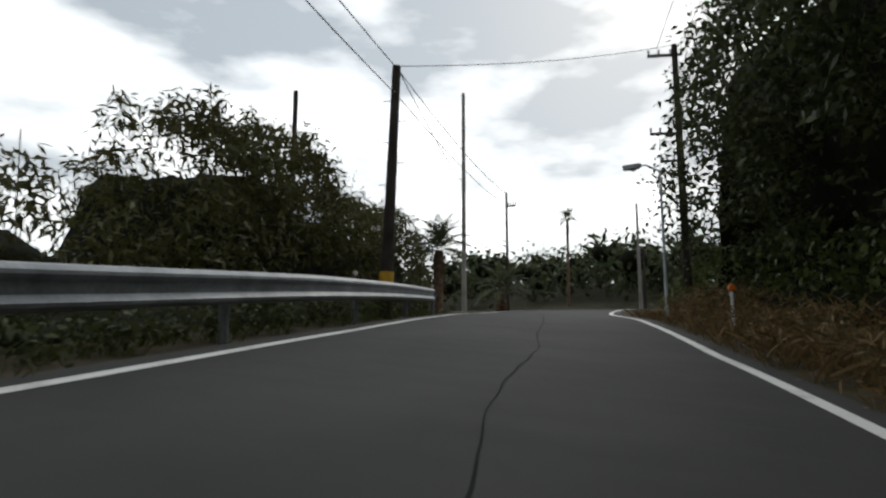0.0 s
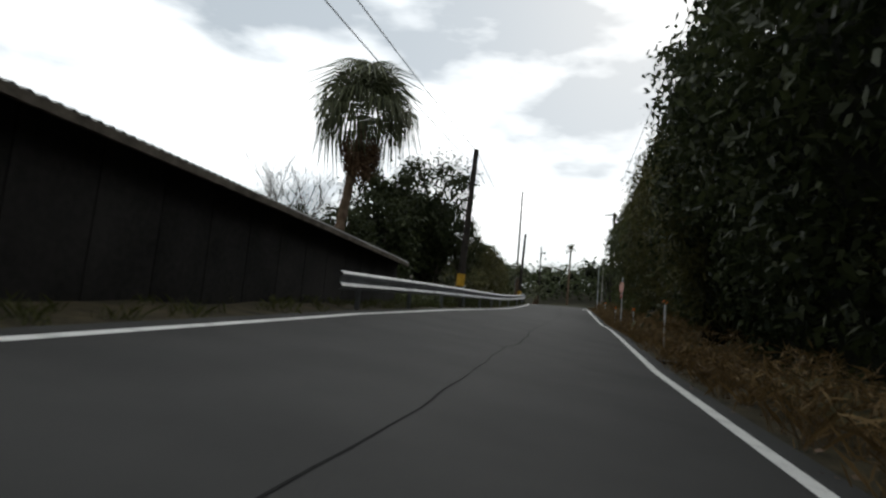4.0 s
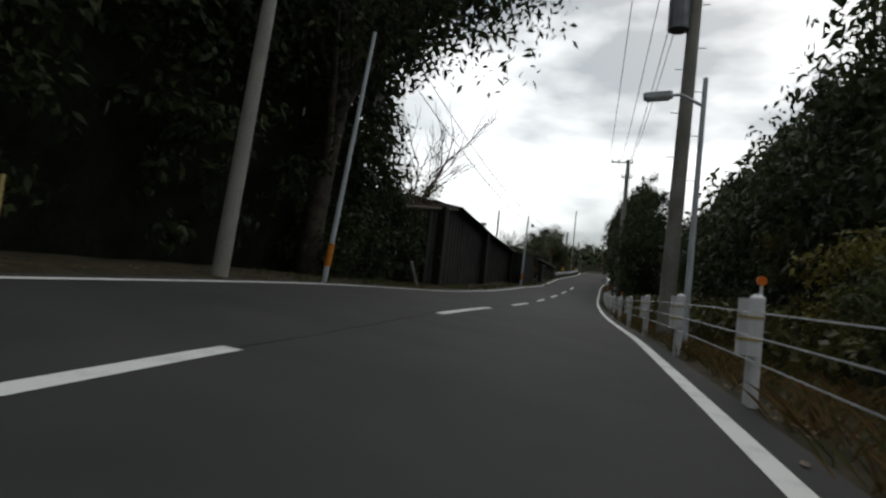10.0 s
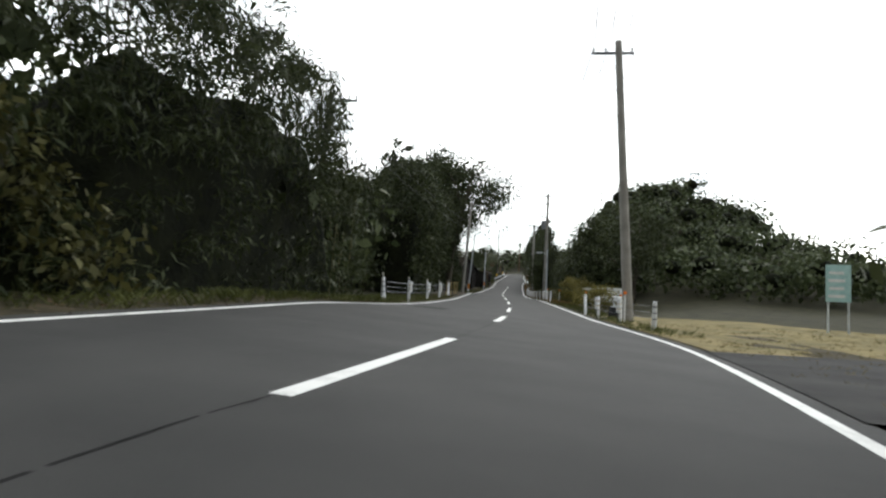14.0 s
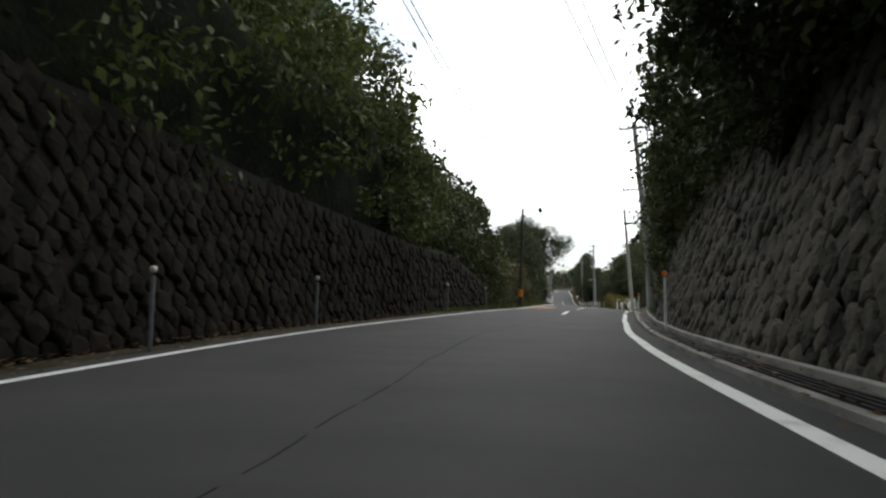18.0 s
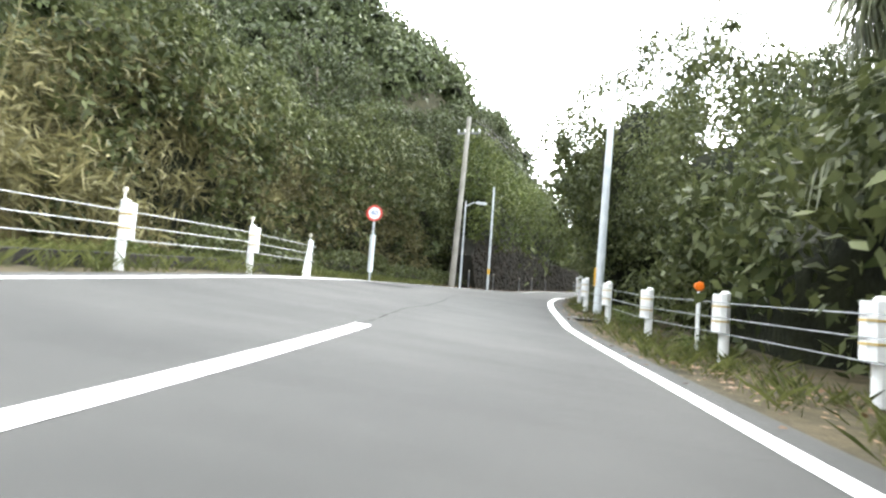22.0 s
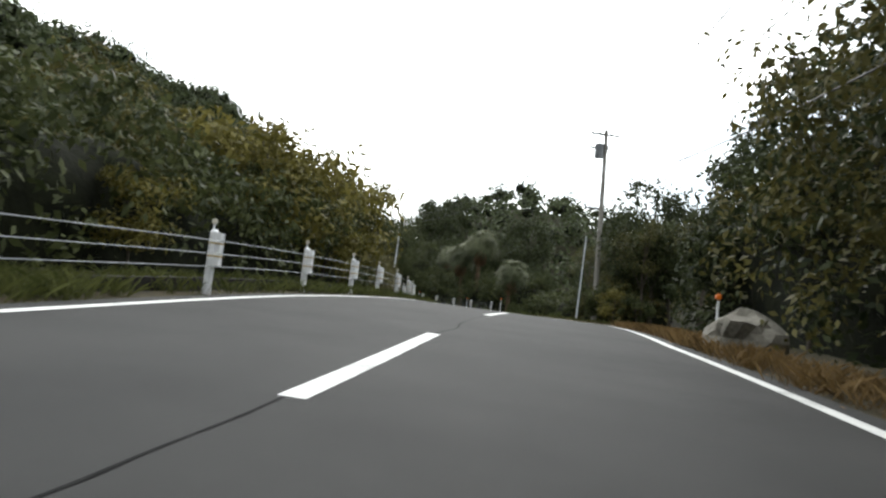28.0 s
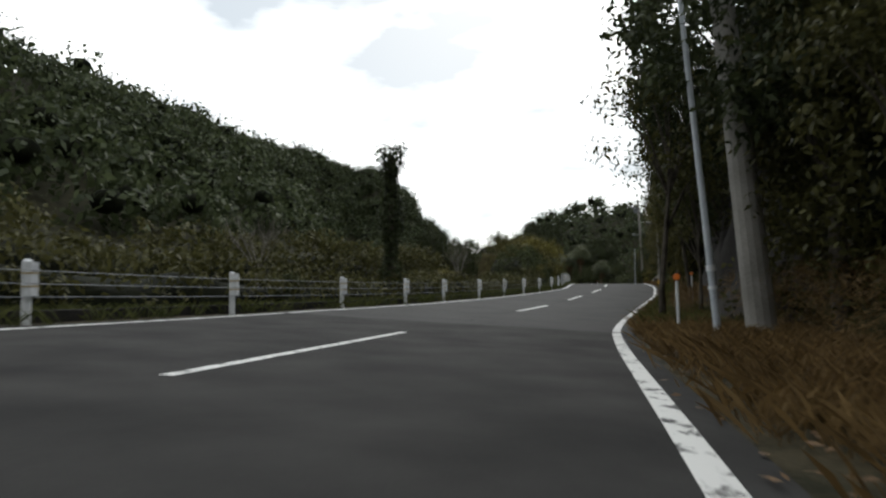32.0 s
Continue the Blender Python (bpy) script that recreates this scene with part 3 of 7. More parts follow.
right_rail = lambda u: edge_right(u) + float(np.interp(u, [5.2, 6.2], [0.95, 0.44]))
cable_rail([5.27, 5.62, 5.92, 6.11, 6.44, 6.8, 7.16, 7.54, 7.92, 8.32, 8.7, 9.1, 9.48, 9.82], right_rail, "white cable guardrail with three steel cables", reflect=4)
cable_rail([11.43, 11.74, 12.04, 12.36], lambda u: edge_right(u) + 0.6 + 0.75 * max(0.0, u - 11.7), "short white cable guardrail before the grass field", reflect=2)
cable_rail([10.42, 10.88, 11.29, 11.72, 12.14], off(edge_left, -0.85), "white cable guardrail at the wood's edge", reflect=1)
cable_rail([19.74, 20.09, 20.4, 20.72, 21.0, 21.26, 21.52, 21.85, 22.17, 22.54], lambda u: edge_right(u) + float(np.interp(u, [20.3, 20.8, 21.4, 22.6], [0.85, 1.1, 1.7, 1.7])), "white cable guardrail before the palms", reflect=0)
cable_rail([20.62, 20.95, 21.29, 21.6, 21.97, 22.43, 22.9, 23.45, 24.02, 24.62, 25.18, 25.68, 26.1, 26.45, 26.81, 27.2, 27.62], lambda u: edge_left(u) - float(np.interp(u, [20.6, 21.3, 22, 24.3, 25.2, 26.5, 27.5], [0.4, 0.75, 1.4, 1.6, 1.5, 0.9, 0.5])), "long white cable guardrail round the bend", reflect=1)
cable_rail([27.8, 28.18, 28.56, 28.94, 29.32, 29.7, 30.1, 30.41, 30.76, 31.14, 31.5, 31.86, 32.2], off(edge_left, -0.6), "white cable guardrail along the valley side", reflect=0)


def bridge_parapet():
    ob = thing("bridge_parapet", Matrix(), "white steel bridge parapet with beam and picket panels", "parapet")
    lat = lambda u: edge_right(u) + 2.25
    us = along(10.15, 11.5, 0.05)
    shape = [(0.0, -0.15), (0.06, -0.11), (0.06, -0.05), (0.02, 0.0), (0.06, 0.05), (0.06, 0.11), (0.0, 0.15)]
    shape = shape + [(x + 0.01, z) for x, z in reversed(shape)]
    part("beam", Geo().sweep([[at(u, lat(u) - x, 0.75 + z) for x, z in shape] for u in us]), white_steel, ob)
    for z, r in ((1.25, 0.03), (0.98, 0.02), (0.3, 0.03)):
        part("rail", Geo().sweep([[at(u, lat(u) + 0.25 + r * math.cos(w), z + r * math.sin(w)) for w in (0.8, 2.4, 3.9, 5.5)] for u in us]), white_steel, ob)
    for k in range(10):
        u = 10.15 + 0.15 * k
        part("post", Geo().box(facing(u, lat(u) + 0.2, -0.3), 0.1, 0.12, 1.58), white_steel, ob)
        for j in range(1, 12):
            w = u + 0.15 * j / 12
            if w < 11.5:
                part("picket", Geo().box(facing(w, lat(w) + 0.25, 0.98), 0.016, 0.016, 0.27), white_steel, ob)
    part("kerb", Geo().sweep([[at(u, lat(u) - 0.1, -0.3), at(u, lat(u) - 0.1, 0.14), at(u, lat(u) + 0.45, 0.14), at(u, lat(u) + 0.45, -0.3)] for u in us]), concrete, ob)


bridge_parapet()


# ---- poles and cables ----
def pole(u, lat, height, radius, mat, label, lean=(0.0, 0.0), arms=(), bands=(), transformer=None, name="utility_pole", base=-0.3, guard=None, category="pole"):
    """lean: metres by which the top stands to the right and ahead. arms: (height, half length, shift to the right)."""
    m = facing(u, lat)
    ob = thing(name, m, label, category)
    top = Vector((lean[0], lean[1], height))

    def spot(z):
        return Vector((lean[0] * z / height, lean[1] * z / height, z))
    g = Geo().tube(spot(base), top, radius, radius * 0.66, 14)
    part("shaft", g, mat, ob, smooth=False)
    for z, half, shift in arms:
        c = spot(z)
        arm = part("crossarm", Geo().box(Matrix.Translation(c + Vector((shift, radius, -0.05))), 2 * half, 0.09, 0.09), grey_metal, ob)
        for x in (-half * 0.93, -half * 0.35, half * 0.35, half * 0.93):
            p = c + Vector((shift + x, radius, 0.04))
            part("insulator", Geo().tube(p, p + Vector((0, 0, 0.16)), 0.035, 0.05, 8), white_steel, arm)
    if transformer:
        z, x = transformer
        c = spot(z) + Vector((x, 0.0, 0))
        t = part("transformer", Geo().tube(c, c + Vector((0, 0, 0.75)), 0.24, 0.24, 14).tube(c + Vector((0, 0, 0.75)), c + Vector((0, 0, 0.83)), 0.24, 0.1, 14), grey_metal, ob)
        part("hanger", Geo().box(Matrix.Translation((spot(z) + c) / 2 + Vector((0, 0, 0.3))), abs(x), 0.08, 0.1), grey_metal, t)
    for z, tall, bmat in bands:
        part("band", Geo().tube(spot(z), spot(z + tall), radius + 0.012, radius + 0.008, 14), bmat, ob)
    if guard:
        z, tall = guard
        part("cable_guard", Geo().box(Matrix.Translation(spot(z) + Vector((-radius - 0.012, -0.03, 0))), 0.04, 0.05, tall), yellow_band, ob, "yellow and black cable guard")
    if name == "utility_pole":
        for k in range(int(max(0, (height - 2.2)) / 0.5)):
            z = 2.0 + 0.5 * k
            p, d = spot(z), (1 if k % 2 else -1)
            part("step_bolt", Geo().tube(p, p + Vector((d * (radius + 0.13), 0, 0)), 0.011, 0.011, 5), grey_metal, ob)
    return m @ top


def lamp_on(u, lat, height, mat, label, reach=(-1.0, 0.0), radius=0.07, arm_at=None):
    m = facing(u, lat)
    ob = thing("street_lamp", m, label, "street lamp")
    h = arm_at or height
    part("shaft", Geo().tube((0, 0, -0.3), (0, 0, height), radius, radius * 0.7, 12), mat, ob)
    a, b = Vector((0, 0, h)), Vector((reach[0], reach[1], h + 0.18))
    mid = (a + b) / 2 + Vector((0, 0, 0.12))
    arm = Geo().tube(a, mid, 0.03, 0.028, 8).tube(mid, b, 0.028, 0.026, 8)
    arm = part("arm", arm, mat, ob)
    d = (b - mid).normalized()
    q = d.to_track_quat("Y", "Z").to_matrix().to_4x4()
    head = part("lamp_head", Geo().box(Matrix.Translation(b - Vector((0, 0, 0.04))) @ q, 0.2, 0.5, 0.1, 0.05), pale_steel, arm)
    part("diffuser", Geo().box(Matrix.Translation(b - Vector((0, 0, 0.07))) @ q, 0.15, 0.4, 0.04, 0.03), sign_white, head)


P_A = pole(-1.65, -3.4, 5.85, 0.15, pole_wood, "dark tarred wooden utility pole behind the guardrail", lean=(0.2, 0), bands=((0.5, 0.5, yellow_band),))
P_B = pole(-2.42, -8.5, 8.0, 0.13, pole_wood, "slim dark wooden utility pole among bushes")
P_THIN = pole(-3.93, -6.9, 14.0, 0.16, pole_concrete, "tall pale concrete mast with antenna tubes on top", name="mast")
P_3 = pole(-3.84, -3.6, 6.9, 0.1, pole_wood, "far wooden utility pole with small fitting", arms=((6.1, 0.25, 0.3),))
P_X = pole(-2.55, 4.95, 9.6, 0.16, pole_wood, "dark utility pole with crossarms at the wood's edge", arms=((9.3, 0.6, -0.3), (6.4, 0.55, -0.4), (5.4, 0.35, -0.3)))
P_FAR = pole(-4.05, 3.35, 5.9, 0.1, pole_concrete, "distant slim concrete pole")
P_FAR2 = pole(-4.4, 2.65, 3.6, 0.1, pole_wood, "distant dark wooden pole")
lamp_on(-2.1, 3.3, 4.05, pale_steel, "slim steel street lamp reaching over the road", (-0.72, 0.1), 0.05)
P_C = pole(1.62, -3.6, 6.55, 0.16, pole_wood, "dark tarred wooden utility pole with yellow and black bands", lean=(0.25, 0), bands=((0.8, 0.5, yellow_band),))
P_E = pole(5.64, -3.2, 5.6, 0.08, pale_steel, "slim pale steel pole with orange band beside dark wall", lean=(0.1, 0), bands=((0.45, 0.45, orange_band),), name="steel_pole")
P_E2 = pole(5.17, -6.5, 6.2, 0.1, pole_wood, "dark wooden pole behind the house")
P_F = pole(6.05, 4.1, 10.4, 0.19, pole_concrete, "grey concrete utility pole with two crossarms", arms=((10.25, 0.75, -0.4), (9.2, 0.36, 0.0)))
P_G = pole(8.72, 3.9, 10.4, 0.18, pole_concrete, "concrete utility pole with transformer and crossarms", lean=(0.1, 0), arms=((10.1, 0.7, 0.0), (9.35, 0.6, -0.3), (8.1, 0.4, -0.4)), transformer=(6.9, -0.32))
lamp_on(8.98, 3.8, 4.7, pale_steel, "slender street lamp with curved arm", (-0.75, 0.1), 0.06, 4.2)
P_GL = pole(9.16, -3.75, 8.2, 0.14, pole_concrete, "leaning pale concrete pole under the trees", lean=(0.5, 0), name="concrete_pole")
P_GL2 = pole(8.86, -3.4, 5.6, 0.06, pale_steel, "thin leaning steel pole with orange band", lean=(0.5, 0), bands=((0.35, 0.5, orange_band),), name="steel_pole")
P_H = pole(11.9, 4.62, 11.0, 0.2, pole_concrete, "tall grey concrete utility pole beside the field", lean=(-0.6, 0), arms=((10.6, 0.8, -0.2),))
P_J = pole(12.1, -7.3, 7.8, 0.15, pole_wood, "weathered wooden pole rising out of bamboo", lean=(0.5, 0), arms=((7.5, 0.5, 0.5),))
P_I = pole(14.6, -3.3, 6.1, 0.13, pole_wood, "dark wooden utility pole with orange band", lean=(0.2, 0), bands=((0.6, 0.45, orange_band),))
P_R1 = pole(15.0, 4.35, 10.0, 0.17, pole_concrete, "large concrete pole at the foot of the bank", lean=(-0.7, 0), arms=((9.7, 0.8, 0.0), (6.4, 0.4, -0.5)))
P_R2 = pole(14.9, 4.6, 8.8, 0.09, pale_steel, "slim steel pole leaning beside the concrete pole", lean=(-0.6, 0), name="steel_pole", bands=((1.0, 0.3, orange_band),))
lamp_on(14.95, 4.1, 4.7, pale_steel, "street lamp arm on a slim pole", (-0.85, 0.0), 0.05, 4.5)
P_K = pole(19.08, -3.6, 8.8, 0.16, pole_concrete, "tall leaning concrete utility pole before the slope", lean=(0.3, 0), arms=((8.0, 0.6, 0.0),), base=-0.5)
lamp_on(19.05, -3.25, 4.45, pale_steel, "pale blue-grey steel street lamp", (0.8, 0.1), 0.05, 4.2)
P_K2 = pole(18.6, -3.05, 6.0, 0.07, pale_steel, "thin pale steel pole with small bands", bands=((0.9, 0.3, yellow_band),), name="steel_pole")
P_KR = pole(20.46, 4.0, 6.8, 0.11, pale_steel, "pale blue steel pole with yellow cable guard", lean=(0.1, 0), name="steel_pole", guard=(0.7, 0.48))
P_N = pole(24.2, 5.6, 10.7, 0.15, pole_concrete, "tall concrete utility pole with crossarms and transformer", lean=(-0.3, 0), arms=((10.5, 0.8, 0.0), (9.7, 0.55, -0.3), (6.3, 0.5, -0.4)), transformer=(9.1, -0.36))
P_NT = pole(24.36, 4.2, 4.5, 0.05, pale_steel, "thin leaning steel pole at the road's edge", lean=(0.12, 0), name="steel_pole")
P_O = pole(27.68, 3.95, 5.2, 0.12, pole_concrete, "concrete utility pole with yellow guard at its foot", arms=((4.75, 0.45, -0.3),), bands=((0.1, 0.35, yellow_band),))
P_OT = pole(27.9, 5.1, 6.8, 0.14, timber, "straight brown trunk rising into the bank's shrubs", name="bare_trunk", category="tree trunk")
P_Q = pole(31.16, 5.95, 9.5, 0.24, pole_concrete, "thick grey-brown pole half hidden by leaves", lean=(-0.6, 0), name="concrete_pole")
P_Q2 = pole(31.18, 5.25, 6.5, 0.06, pale_steel, "thin steel pole with pale bands", lean=(-0.4, 0), name="steel_pole", bands=((1.15, 0.1, sign_white), (0.85, 0.06, sign_white)))
P_FAR3 = pole(9.9, 30.0, 6.0, 0.12, pole_concrete, "distant pole on the wooded hill", base=-3, arms=((5.8, 0.6, 0),))


def power_line(a, b, sag, label="black overhead cable between poles", r=0.014, shift=(0, 0, 0)):
    a, b = Vector(a) + Vector(shift), Vector(b) + Vector(shift)
    rings = []
    n = 14
    for k in range(n + 1):
        f = k / n
        c = a.lerp(b, f) - Vector((0, 0, 4 * sag * f * (1 - f)))
        rings.append([c + Vector((0, 0, r)), c + Vector((r * 0.9, 0, -r * 0.5)), c + Vector((-r * 0.9, 0, -r * 0.5))])
    ob = part("overhead_cable", Geo().sweep(rings), wire_black, None)
    return tagged(ob, label, "cable")


def lines_between(a, b, sag, offsets):
    for dx, dz in offsets:
        power_line(a, b, sag, shift=(dx, 0, dz))


two = ((0.05, -0.1), (0.05, -0.75))
four = ((-0.9, -0.05), (-0.3, -0.05), (0.3, -0.05), (0.8, -0.05))
lines_between(P_3, P_A, 0.3, two)
lines_between(P_A, P_C, 0.45, two)
lines_between(P_C, P_E + Vector((0, 0, 0.3)), 0.6, two)
lines_between(P_E + Vector((0, 0, 0.3)), P_GL2 + Vector((0, 0, 0.8)), 0.6, two)
power_line(P_A, P_X, 0.2)
power_line(P_THIN - Vector((0, 0, 6)), P_A, 0.2)
lines_between(P_X, P_F, 0.9, ((-0.6, -0.1), (0.2, -0.1), (-0.3, -2.2), (-0.2, -2.8)))
lines_between(P_F, P_G, 0.6, ((-1.3, -0.1), (-0.5, -0.1), (0.2, -0.1), (-0.2, -1.3)))
lines_between(P_G, P_H, 0.8, four)
lines_between(P_H, P_R1, 0.7, four)
lines_between(P_GL2 + Vector((0, 0, 0.8)), P_J, 0.6, two)
lines_between(P_J, P_I, 0.4, ((0.5, -0.1), (0.5, -0.3)))
lines_between(P_I, P_K, 0.7, ((0.6, -0.1), (0.6, -0.4)))
lines_between(P_R1, P_K, 1.2, ((-0.2, -0.1), (0.2, -0.1)))
lines_between(P_K, P_KR + Vector((0, 0, 2)), 0.4, ((0, 0),))
lines_between(P_KR + Vector((0, 0, 2)), P_N, 1.0, ((0, -0.2), (0, -0.9)))
lines_between(P_N, P_O + Vector((0, 0, 2.0)), 0.7, four)
lines_between(P_N, P_O, 0.6, ((-0.2, -0.2), (0.1, -0.9), (0.0, -2.4)))
lines_between(P_O + Vector((0, 0, 2.0)), at(31.3, 7.0, 10), 1.0, four)
drum = part("transformer", Geo().tube((0, -0.3, 0), (0, 0.3, 0), 0.13, 0.13, 12), black_steel, None, "black cable closure hanging on the overhead line")
drum.matrix_world = Matrix.Translation(P_I + Vector((1.05, 0.6, -0.05)))
drum.name = "cable_closure"
tagged(drum, "black cable closure hanging on the overhead line", "cable closure")
drum = part("cable_closure", Geo().tube((0, -0.25, 0), (0, 0.25, 0), 0.11, 0.11, 12), black_steel, None)
drum.matrix_world = Matrix.Translation(P_E + Vector((0.35, 0.3, -0.75)))
tagged(drum, "small dark cable closure on the overhead line", "cable closure")


# ---- delineators, signs, mirror ----
def delineator(u, lat, tall=1.0, colour=None):
    m = facing(u, lat)
    ob = thing("delineator", m, "white roadside post with orange reflector" if colour is None else "grey roadside post with small reflector", "delineator", "roadside delineators")
    part("post", Geo().tube((0, 0, -0.25), (0, 0, tall - 0.08), 0.028, 0.028, 8), sign_white if colour is None else grey_metal, ob)
    r = 0.065 if colour is None else 0.04
    part("reflector", Geo().tube((0, -0.02, tall), (0, 0.02, tall), r, r, 14).tube((0, -0.03, tall), (0, -0.02, tall), r * 0.7, r, 14), colour or orange_reflector, ob)


for u, lat, tall in ((-1.5, 3.5, 0.85), (-0.15, 3.5, 1.05), (0.95, 3.7, 1.15), (2.2, 3.65, 1.35), (4.0, 3.4, 1.0), (9.62, 4.2, 1.0), (12.0, 4.3, 1.1), (16.56, 3.75, 1.3), (15.2, 3.6, 0.9), (18.05, 3.35, 1.05), (21.16, 4.3, 0.95), (22.1, 4.45, 0.95), (22.75, 4.45, 1.1), (26.6, 4.7, 1.0), (28.68, 4.9, 1.05), (30.0, 5.5, 1.35), (31.08, 4.75, 1.1), (27.4, 5.3, 0.9)):
    delineator(u, lat, tall)
for u in (15.55, 16.12, 16.92, 17.35, 17.8, 18.42, 18.85):
    delineator(u, edge_left(u) - 0.55, 0.95, white_reflector)
for u in (5.02,):
    delineator(u, edge_left(u) - 0.45, 0.75, white_reflector)


def flat_text(words, size, mat, parent, m):
    cu = bpy.data.curves.new("digits", "FONT")
    cu.body, cu.size, cu.extrude, cu.align_x, cu.align_y = words, size, 0.004, "CENTER", "CENTER"
    tmp = bpy.data.objects.new("digits", cu)
    me = bpy.data.meshes.new_from_object(tmp)
    bpy.data.objects.remove(tmp)
    me.materials.clear()
    me.materials.append(mat)
    return part("digits", me, mat, parent, m=m)


def speed_sign(u, lat):
    m = facing(u, lat, 0, 8)
    ob = thing("speed_sign", m, "round speed limit sign on a pale post with sleeve", "road sign")
    part("post", Geo().tube((0, 0, -0.3), (0, 0, 2.35), 0.03, 0.03, 10), pale_steel, ob)
    part("sleeve", Geo().tube((0, 0, 0.3), (0, 0, 1.55), 0.09, 0.09, 12), pale_steel, ob, "wide pale post sleeve")
    face = part("disc", Geo().tube((0, -0.035, 2.28), (0, -0.02, 2.28), 0.27, 0.27, 32), sign_red, ob, "red-rimmed white disc")
    part("face", Geo().tube((0, -0.04, 2.28), (0, -0.03, 2.28), 0.2, 0.2, 32), sign_white, face)
    flat_text("40", 0.26, sign_blue, face, pose(0, -0.044, 2.28, 90, 0, 0))


speed_sign(20.1, -3.1)


def old_sign(u, lat):
    m = facing(u, lat, 0, -72)
    ob = thing("road_sign", m, "faded round road sign with small red plate", "road sign")
    part("post", Geo().tube((0, 0, -0.3), (0, 0, 2.85), 0.035, 0.035, 10), pale_steel, ob)
    part("disc", Geo().tube((0, -0.05, 2.3), (0, -0.035, 2.3), 0.3, 0.3, 28), faded_pink, ob, "faded pinkish disc")
    plate = part("plate", Geo().box(Matrix.Translation((0, -0.045, 1.7)), 0.3, 0.015, 0.24, 0.004), faded_red, ob, "red plate with white digits")
    flat_text("15", 0.2, sign_white, plate, pose(0, -0.056, 1.82, 90, 0, 0))


old_sign(0.4, 3.5)


def traffic_mirror(u, lat):
    m = facing(u, lat, 0, -6)
    ob = thing("traffic_mirror", m, "round convex traffic mirror on a post", "mirror")
    part("post", Geo().tube((0, 0.06, -0.3), (0, 0.06, 1.95), 0.04, 0.04, 10), grey_metal, ob)
    tilt = Matrix.Translation((0, 0, 1.45)) @ Matrix.Rotation(radians(-22), 4, "X")
    rings = []
    for k in range(10):
        r = 0.3 * (k + 0.05) / 9
        d = -0.17 + 1.1 * r * r
        rings.append([tilt @ Vector((r * math.cos(w * math.pi / 18), d, r * math.sin(w * math.pi / 18))) for w in range(36)])
    part("mirror", Geo().sweep(rings), mirror_glass, ob, "convex mirror glass", True)
    part("rim", Geo().tube(tilt @ Vector((0, -0.068, 0)), tilt @ Vector((0, -0.02, 0)), 0.315, 0.3, 36), grey_metal, ob)
    part("bracket", Geo().box(tilt @ Matrix.Translation((0, 0.02, -0.05)), 0.08, 0.1, 0.1, 0.01), grey_metal, ob)


mirror_glass = material("mirror glass", (0.85, 0.87, 0.88), (0.9, 0.9, 0.9), 0.03, 1.0, 0.0, 1.0)
traffic_mirror(4.74, 3.62)


# small notices beside the pole at the field
ob = thing("stone_marker", facing(11.7, 4.6, 0, 30), "low black stone marker with a pale top", "marker")
g = Geo().sweep([[Vector((-0.28, y, -0.2)), Vector((0.28, y, -0.2)), Vector((0.24, y + 0.12, 0.5)), Vector((-0.14, y + 0.12, 0.5))] for y in (-0.35, 0.35)])
part("block", g, black_stone, ob)
part("cap", Geo().box(Matrix.Translation((0.05, 0.1, 0.5)), 0.36, 0.5, 0.05, 0.03), sign_white, ob)
part("mark_bar", Geo().box(Matrix.Translation((-0.1, -0.36, 0.1)) @ Matrix.Rotation(0.3, 4, "Y"), 0.03, 0.02, 0.22), sign_white, ob)
ob = thing("blue_board", facing(12.0, 11.5, 0, -20), "pale blue notice board with white lettering bars", "notice")
for x in (-0.3, 0.3):
    part("leg", Geo().tube((x, 0, -0.5), (x, 0, 1.2), 0.03, 0.03, 8), pale_steel, ob)
part("board", Geo().box(Matrix.Translation((0, -0.03, 1.1)), 0.75, 0.03, 1.3), pale_blue, ob)
for k in range(4):
    part("letter_bar", Geo().box(Matrix.Translation((-0.05, -0.05, 1.25 + 0.27 * k)), 0.5 - 0.06 * (k % 2), 0.01, 0.1), sign_white, ob)
for u, lat, w, h in ((15.34, -3.75, 0.3, 0.14), (15.56, 4.3, 0.06, 0.13)):
    ob = thing("small_plate", facing(u, lat, 0, 20 if lat < 0 else -30), "small white plate on a thin stake", "plate")
    z = 0.75 if lat < 0 else 1.35
    part("stake", Geo().tube((0, 0, -0.3), (0, 0, z + h / 2), 0.015, 0.015, 6), grey_metal, ob)
    part("plate", Geo().box(Matrix.Translation((0, -0.02, z)), w, 0.012, h), sign_white, ob)

# rope fence on yellow stakes
ob = thing("rope_fence", Matrix(), "rope strung between weathered yellow stakes", "fence")
stakes = [9.5, 9.68, 9.86, 10.1, 10.3, 10.4]
fence_lat = off(edge_left, -1.0)
for u in stakes:
    m = facing(u, fence_lat(u))
    part("stake", Geo().tube(m @ Vector((0, 0, -0.3)), m @ Vector((0.02, 0, 0.95)), 0.028, 0.025, 8), yellow_board, ob)
for z in (0.35, 0.85):
    for a, b in zip(stakes, stakes[1:]):
        rings = []
        for k in range(9):
            u = a + (b - a) * k / 8
            c = at(u, fence_lat(u), z - 0.35 * (k / 8) * (1 - k / 8))
            rings.append([c + Vector((0, 0, 0.01)), c + Vector((0.009, 0, -0.006)), c + Vector((-0.009, 0, -0.006))])
        part("rope", Geo().sweep(rings), timber, ob)


